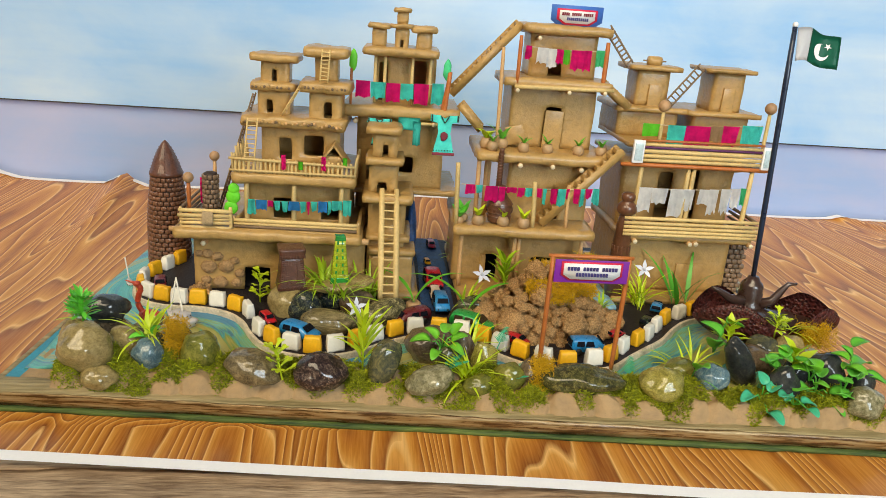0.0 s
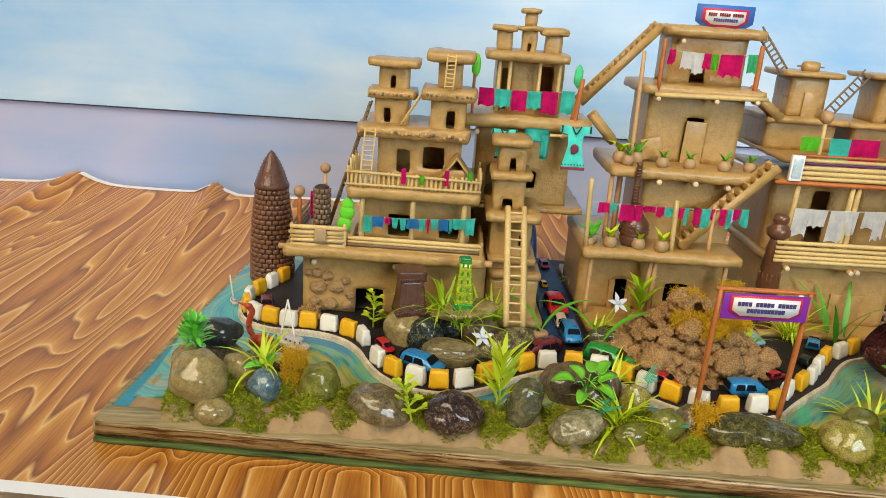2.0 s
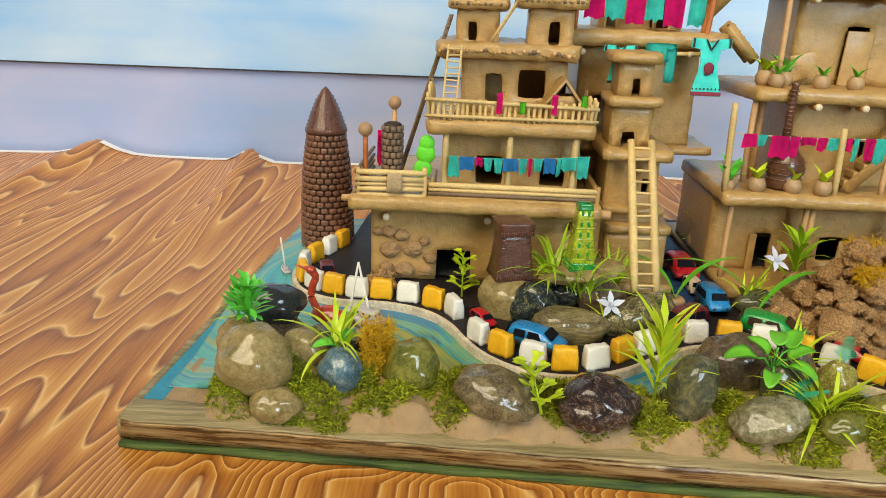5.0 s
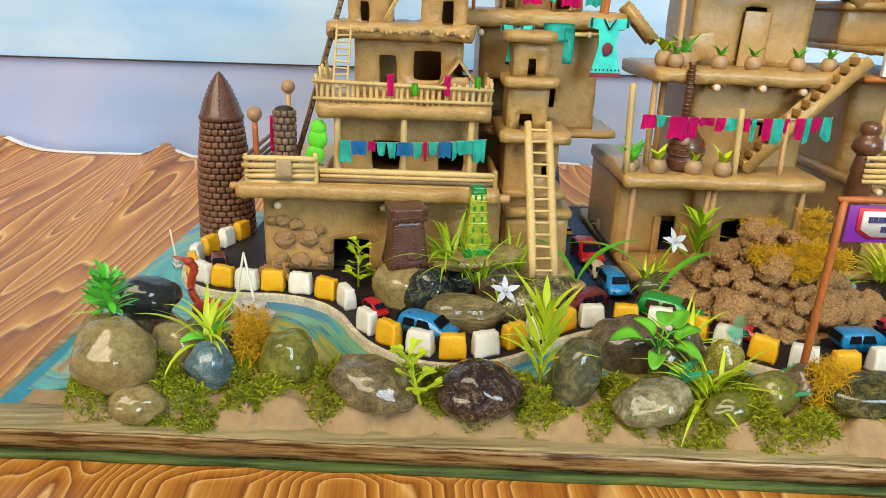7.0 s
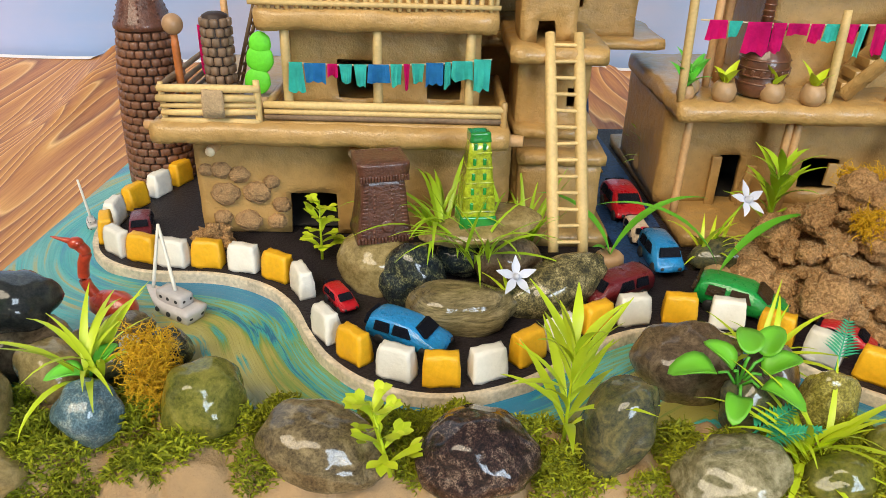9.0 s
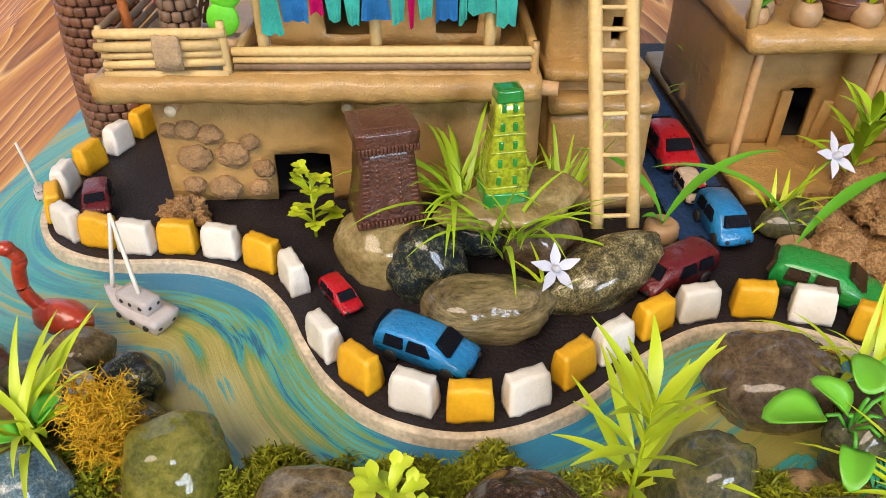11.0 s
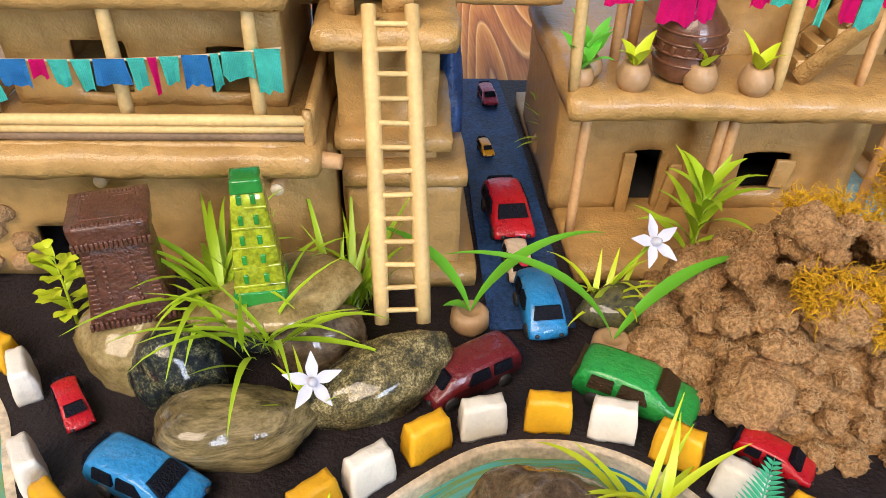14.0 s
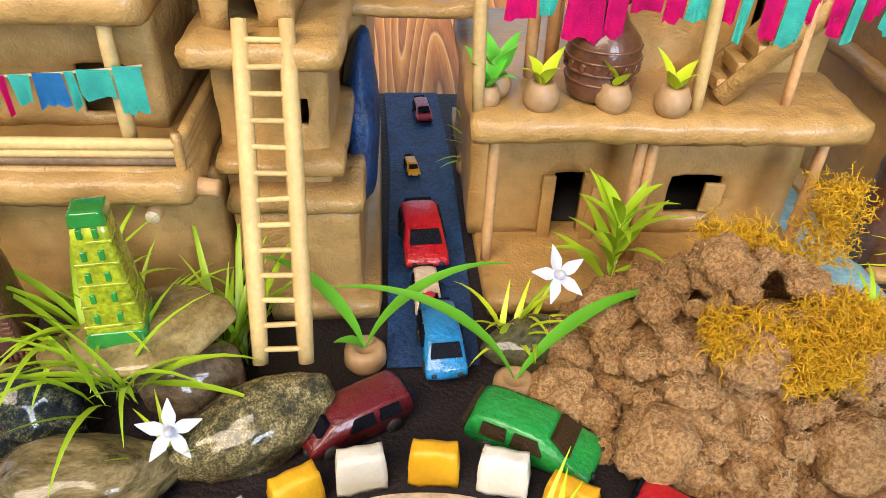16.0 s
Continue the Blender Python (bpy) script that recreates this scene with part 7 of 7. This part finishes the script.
def dotted_boat(x, y, z, s, yaw, label):
    """A stubby hull with a pointed raised bow along +x, a rounded cabin and black portholes; s is half its length."""
    ob = thing("model_boat", (x, y, z), label, "boat", "tiny clay boats on the river")
    M = pose(x, y, z, 0, 0, yaw)
    b = grid_solid(steps(-s, s, 10), steps(-s * 0.42, s * 0.42, 4), steps(0, s * 0.5, 3), lambda a, c, d: True)
    for v in b.verts:
        f = v.co.x / s
        v.co.y *= (1 - max(0.0, f) ** 2.2 * 0.94) * (0.72 + 0.28 * v.co.z / (s * 0.5))
        v.co.z += max(0.0, f) ** 2 * s * 0.22 * (v.co.z / (s * 0.5))
        v.co.x *= 0.82 + 0.18 * v.co.z / (s * 0.5)
    hull = part("hull", turn_bm(soften(b, 1, 0.5), M), BOATCLAY, ob)
    cabin = part("cabin", turn_bm(soften(box_bm(-s * 0.62, s * 0.42, -s * 0.26, s * 0.26, s * 0.46, s * 0.86, s * 0.1), 1, 0.4), M), BOATCLAY, ob)
    for side in (-1, 1):
        for f in (-0.62, -0.18, 0.30):
            part("porthole", turn_bm(lump_bm((f * s, side * s * 0.385 * (1 - max(0, f) ** 2), s * 0.27), (s * 0.085, s * 0.05, s * 0.085), 2, 0), M), BLACK, hull)
        for f in (-0.42, -0.1, 0.18):
            part("porthole", turn_bm(lump_bm((f * s, side * s * 0.25, s * 0.68), (s * 0.06, s * 0.04, s * 0.06), 2, 0), M), BLACK, cabin)
    for q in (-0.2, 0.2):
        part("porthole", turn_bm(lump_bm((-s * 0.88, q * s, s * 0.26), (s * 0.05, s * 0.07, s * 0.07), 2, 0), M), BLACK, hull)
        part("porthole", turn_bm(lump_bm((-s * 0.60, q * s * 0.6, s * 0.68), (s * 0.04, s * 0.05, s * 0.05), 2, 0), M), BLACK, cabin)
    return ob, M


db, M = dotted_boat(-0.204, 0.9435, -0.0085, 0.0235, 148, "tiny grey-white clay boat with black portholes and two leaning masts")
apex = Vector((-0.213, 0.963, 0.050))
for foot in ((0.0195, 0, 0.012), (-0.004, 0, 0.019)):
    part("mast", rod_bm(M @ Vector(foot), apex, 0.0013, 0.0011, 8), KERB_W, db)
db, M = dotted_boat(-0.311, 1.076, -0.0085, 0.0105, 120, "tiny white clay boat with black portholes near the tower")
part("mast", rod_bm(M @ Vector((0, 0, 0.008)), (-0.315, 1.076, 0.034), 0.0010), KERB_W, db)

# ---------- washing lines and bunting ----------
def scrap(bm, x0, x1, y, z, h, flare=0.0, ragged=0.1):
    n, m = 5, 6
    g = []
    for i in range(n + 1):
        f = i / n
        col = []
        for j in range(m + 1):
            q = j / m
            x = x0 + (x1 - x0) * f + (f - 0.5) * flare * q
            hh = h * (1 + ragged * noise.noise(Vector((x * 300, z * 50, 2))))
            col.append(bm.verts.new((x, y - 0.0012 + 0.0016 * math.sin(f * 6 + x * 200) * q + 0.001 * q, z - hh * q)))
        g.append(col)
    for i in range(n):
        for j in range(m):
            bm.faces.new((g[i][j], g[i][j + 1], g[i + 1][j + 1], g[i + 1][j]))
    bmesh.ops.solidify(bm, geom=bm.faces[:], thickness=0.0007)
    bmesh.ops.recalc_face_normals(bm, faces=bm.faces)
    return bm


CM = {"T": TEAL, "P": PINK, "B": BLUE, "W": WHITE, "G": GREENFELT, "L": LIME, "K": BLACK, "C": POT}


def bunting(p, q, items, label, gap=0.0, sag=0.003, h=0.022, kind="bunting"):
    """A line from p to q with scraps: (colour, width share, height share)."""
    p, q = Vector(p), Vector(q)
    ob = thing(kind, p, label, "bunting" if kind == "bunting" else "washing line", "cloth lines of the village")
    pts = [p.lerp(q, f) - Vector((0, 0, sag * 4 * f * (1 - f))) for f in steps(0, 1, 12)]
    part("string", tube_bm(pts, 0.0007, 5, taper=False), THREAD, ob)
    tot = sum(w for _, w, _ in items)
    f = 0.0
    for c, w, k in items:
        f1 = f + w / tot
        if c != " ":
            mid = (f + f1) / 2
            a, b2 = p.lerp(q, f + gap), p.lerp(q, f1 - gap)
            z = a.lerp(b2, 0.5).z - sag * 4 * mid * (1 - mid) + 0.001
            part("flag", scrap(bmesh.new(), a.x, b2.x, a.lerp(b2, 0.5).y, z, h * k, random.uniform(-0.003, 0.003), 0.25), CM[c], ob, smooth=False)
        f = f1
    return ob


bunting((-0.131, 1.032, 0.142), (0.011, 1.034, 0.146), [("T", 1, 1.35), ("B", 1.6, 0.9), ("P", 0.8, 0.6), ("T", 1, 0.9), ("T", 1, 1), ("B", 1.5, 0.85), ("T", 0.9, 1), ("P", 0.55, 1.2), ("T", 1, 0.9), ("B", 1.3, 1), ("T", 0.5, 1.2), ("T", 1.5, 0.9), ("T", 1.3, 1.45)], "teal, blue and magenta cloth scraps along the balcony", 0.004, h=0.0155)
bunting((0.008, 1.136, 0.301), (0.138, 1.138, 0.303), [("P", 1.1, 1), ("T", 1.2, 0.95), ("P", 1.1, 1.15), ("T", 1, 0.95), ("P", 1.2, 1.25), (" ", 0.2, 1), ("T", 0.95, 1.3)], "magenta and teal cloth flags on the porch", 0.004, h=0.024)
bunting((0.167, 1.068, 0.170), (0.372, 1.068, 0.172), [(" ", 0.5, 1), ("P", 1.3, 1), ("T", 1, 0.9), (" ", 0.25, 1), ("P", 1.7, 1.6), ("P", 1, 1.9), ("P", 1.5, 0.6), ("P", 1, 0.9), ("T", 1, 0.9), (" ", 0.3, 1), ("P", 1, 0.9), ("T", 0.6, 1.8), (" ", 0.4, 1), ("P", 1, 1.5), ("T", 1.1, 1.7), ("P", 0.5, 1), (" ", 0.4, 1), ("P", 1, 1.4), ("T", 0.6, 1.8), ("P", 1, 1), ("T", 0.9, 1.6)], "magenta and teal cloth scraps over the terrace", gap=0.003, h=0.0145)
bunting((0.252, 1.126, 0.366), (0.372, 1.128, 0.366), [("P", 0.7, 0.8), (" ", 0.7, 1), ("W", 1.3, 1), ("W", 1, 1.2), ("P", 0.8, 0.9), ("L", 0.8, 0.9), (" ", 0.2, 1), ("P", 1.5, 1.2), ("P", 0.9, 1.3), (" ", 0.5, 1), ("G", 1.2, 1.15)], "small magenta, green and white cloths on the roof", h=0.022, kind="washing_line")
bunting((0.428, 1.084, 0.270), (0.612, 1.086, 0.276), [("L", 1.2, 1), (" ", 0.6, 1), ("T", 1.3, 1.5), ("P", 1.8, 1.5), ("C", 0.9, 1.2), ("P", 1.2, 1.4), (" ", 0.2, 1), ("T", 1.5, 1.4)], "lime, teal and magenta cloths over the tiled parapet", h=0.020)
bunting((0.432, 1.069, 0.178), (0.603, 1.070, 0.184), [("W", 1.1, 1.6), ("W", 1.4, 1), (" ", 0.2, 1), ("W", 1.2, 1.9), ("W", 0.9, 1.4), (" ", 0.4, 1), ("W", 0.9, 1), ("W", 0.8, 1.7), (" ", 0.2, 1), ("W", 0.9, 1.6), ("W", 0.8, 1.3), ("G", 0.8, 1.2)], "white shirts and trousers drying on the balcony line", h=0.023, kind="washing_line")
for x, c, z in ((-0.083, "P", 0.206), (-0.060, "L", 0.198), (-0.029, "P", 0.206), (0.0, "L", 0.206)):
    tagged(part("cloth_strip", scrap(bmesh.new(), x - 0.003, x + 0.003, 1.034, z, 0.02 if c == "P" else 0.012), CM[c], at=(x, 1.034, z)), "narrow " + ("magenta" if c == "P" else "lime green") + " cloth strip over the stick fence", "cloth")


def dress(x, y, z, w, h, label, flare, decorated=False):
    ob = thing("doll_dress", (x, y, z), label, "dress", "small dresses on the line")
    b = bmesh.new()
    out = [(-0.5, 0.0), (-0.16, 0.02), (0.0, 0.09), (0.16, 0.02), (0.5, 0.0), (0.52, 0.16), (0.26, 0.20), (0.22, 0.45), (flare, 1.0), (-flare, 1.0), (-0.22, 0.45), (-0.26, 0.20), (-0.52, 0.16)]
    vs = [b.verts.new((x + p * w, y, z - q * h)) for p, q in out]
    f = b.faces.new(vs)
    r = bmesh.ops.extrude_face_region(b, geom=[f])
    bmesh.ops.translate(b, verts=[v for v in r["geom"] if isinstance(v, bmesh.types.BMVert)], vec=(0, 0.0009, 0))
    bmesh.ops.recalc_face_normals(b, faces=b.faces)
    g = part("gown", b, TEAL, ob, smooth=False)
    y2 = y - 0.0016
    part("hem", box_bm(x - flare * w, x + flare * w, y2 - 0.0006, y2 + 0.0006, z - h * 0.99, z - h * 0.92, 0.0003), MAROON if decorated else BLACK, g, "dark hem")
    for s in (-1, 1):
        part("neckline", rod_bm((x + s * 0.15 * w, y2, z - 0.02 * h), (x, y2, z - 0.2 * h), 0.0008, n=6), BLACK, g)
        part("cuff", box_bm(x + s * 0.46 * w - 0.001, x + s * 0.46 * w + 0.001, y2 - 0.0006, y2 + 0.0006, z - 0.16 * h, z, 0.0003), BLACK, g)
    if decorated:
        part("patch", lump_bm((x, y2, z - 0.52 * h), (0.0055, 0.0008, 0.007), 2, 0.3, 3), MAROON, g, "maroon flower patch")
        for k in range(8):
            part("dot", lump_bm((x + (k - 3.5) * flare * w * 0.25, y2, z - h * 0.87), (0.0009, 0.0006, 0.0012), 1, 0), BLACK, g)
    return ob


dress(0.140, 1.108, 0.262, 0.041, 0.060, "teal embroidered dress with maroon patch on the line", 0.40, True)
dress(0.045, 1.106, 0.252, 0.034, 0.040, "small teal tunic hanging on the line", 0.34)
tagged(part("teal_trousers", scrap(bmesh.new(), 0.072, 0.104, 1.110, 0.255, 0.018), TEAL, at=(0.09, 1.128, 0.25)), "teal trousers folded over the line", "cloth")
part("trouser_leg", scrap(bmesh.new(), 0.094, 0.105, 1.1095, 0.250, 0.034), TEAL, bpy.data.objects["teal_trousers"])
for x0, x1, c in ((-0.2095, -0.1985, "P"), (-0.1985, -0.1945, "T")):
    tagged(part("cloth_strip", scrap(bmesh.new(), x0, x1, 1.098, 0.154, 0.036, 0.002, 0.3), CM[c], at=(x0, 1.098, 0.154)), ("magenta" if c == "P" else "teal") + " cloth scrap hung beside the little brick turret", "cloth")
for x, y, z, m in ((0.003, 1.15, 0.328, LIME), (0.142, 1.15, 0.322, GREENFELT)):
    tagged(part("felt_leaf", lump_bm((x, y, z), (0.006, 0.002, 0.016), 2, 0.2), m, at=(x, y, z)), "small upright felt scrap on the house", "cloth")

# ---------- signs ----------
def bars(parent, x0, x1, y, z, h, n, m=INK):
    """Writing as a row of plain bars."""
    w = (x1 - x0) / n
    for i in range(n):
        if i in (4, 10) and n > 11:
            continue
        part("writing_bar", box_bm(x0 + i * w + w * 0.12, x0 + (i + 1) * w - w * 0.1, y - 0.0005, y + 0.0003, z - h / 2, z + h / 2, 0), m, parent, smooth=False)


def board_shape(x0, x1, z0, z1, y, cut, th=0.001):
    b = bmesh.new()
    pts = [(x0, z1), (x0, z0 + cut), (x0 + cut * 1.6, z0), (x1 - cut * 1.6, z0), (x1, z0 + cut), (x1, z1)]
    f = b.faces.new([b.verts.new((px, y, pz)) for px, pz in pts])
    r = bmesh.ops.extrude_face_region(b, geom=[f])
    bmesh.ops.translate(b, verts=[v for v in r["geom"] if isinstance(v, bmesh.types.BMVert)], vec=(0, th, 0))
    bmesh.ops.recalc_face_normals(b, faces=b.faces)
    return b


sg = thing("name_sign", (0.30, 0.836, -0.012), "purple printed sign board on two orange posts", "sign")
for x0, x1 in ((0.2555, 0.2540), (0.3465, 0.3455)):
    part("post", rod_bm((x0 - 0.004, 0.836, -0.012), (x1 - 0.004, 0.826, 0.147), 0.0030), STICK_ORANGE, sg)
part("top_bar", rod_bm((0.245, 0.8265, 0.1475), (0.346, 0.8265, 0.1475), 0.0026), STICK_ORANGE, sg)
pn = part("panel", box_bm(0.2525, 0.3405, 0.8225, 0.8240, 0.1165, 0.1445, 0.0004), PURPLE, sg, "purple printed panel")
part("red_frame", board_shape(0.260, 0.333, 0.1195, 0.1425, 0.8215, 0.0062), REDPRINT, pn)
wp = part("white_field", board_shape(0.2628, 0.3302, 0.1214, 0.1405, 0.8204, 0.0055), PAPER, pn)
bars(wp, 0.2665, 0.3265, 0.8198, 0.1345, 0.0044, 16)
bars(wp, 0.277, 0.316, 0.8198, 0.1274, 0.0044, 11)
ts = thing("name_sign", (0.334, 1.17, 0.394), "blue and red printed sign on the highest roof", "sign")
pb = part("panel", board_shape(0.2935, 0.3725, 0.394, 0.4265, 1.170, 0.010), BLUEPRINT, ts, "blue printed panel")
part("red_frame", board_shape(0.302, 0.364, 0.3985, 0.4215, 1.1688, 0.0075), REDPRINT, pb)
wf = part("white_field", board_shape(0.306, 0.360, 0.4010, 0.4190, 1.1676, 0.006), PAPER, pb)
bars(wf, 0.309, 0.357, 1.1668, 0.4140, 0.0042, 16, MAROON)
bars(wf, 0.317, 0.350, 1.1668, 0.4070, 0.0042, 11)
part("back_stay", rod_bm((0.334, 1.19, 0.394), (0.334, 1.172, 0.41), 0.0015), STICK, ts)
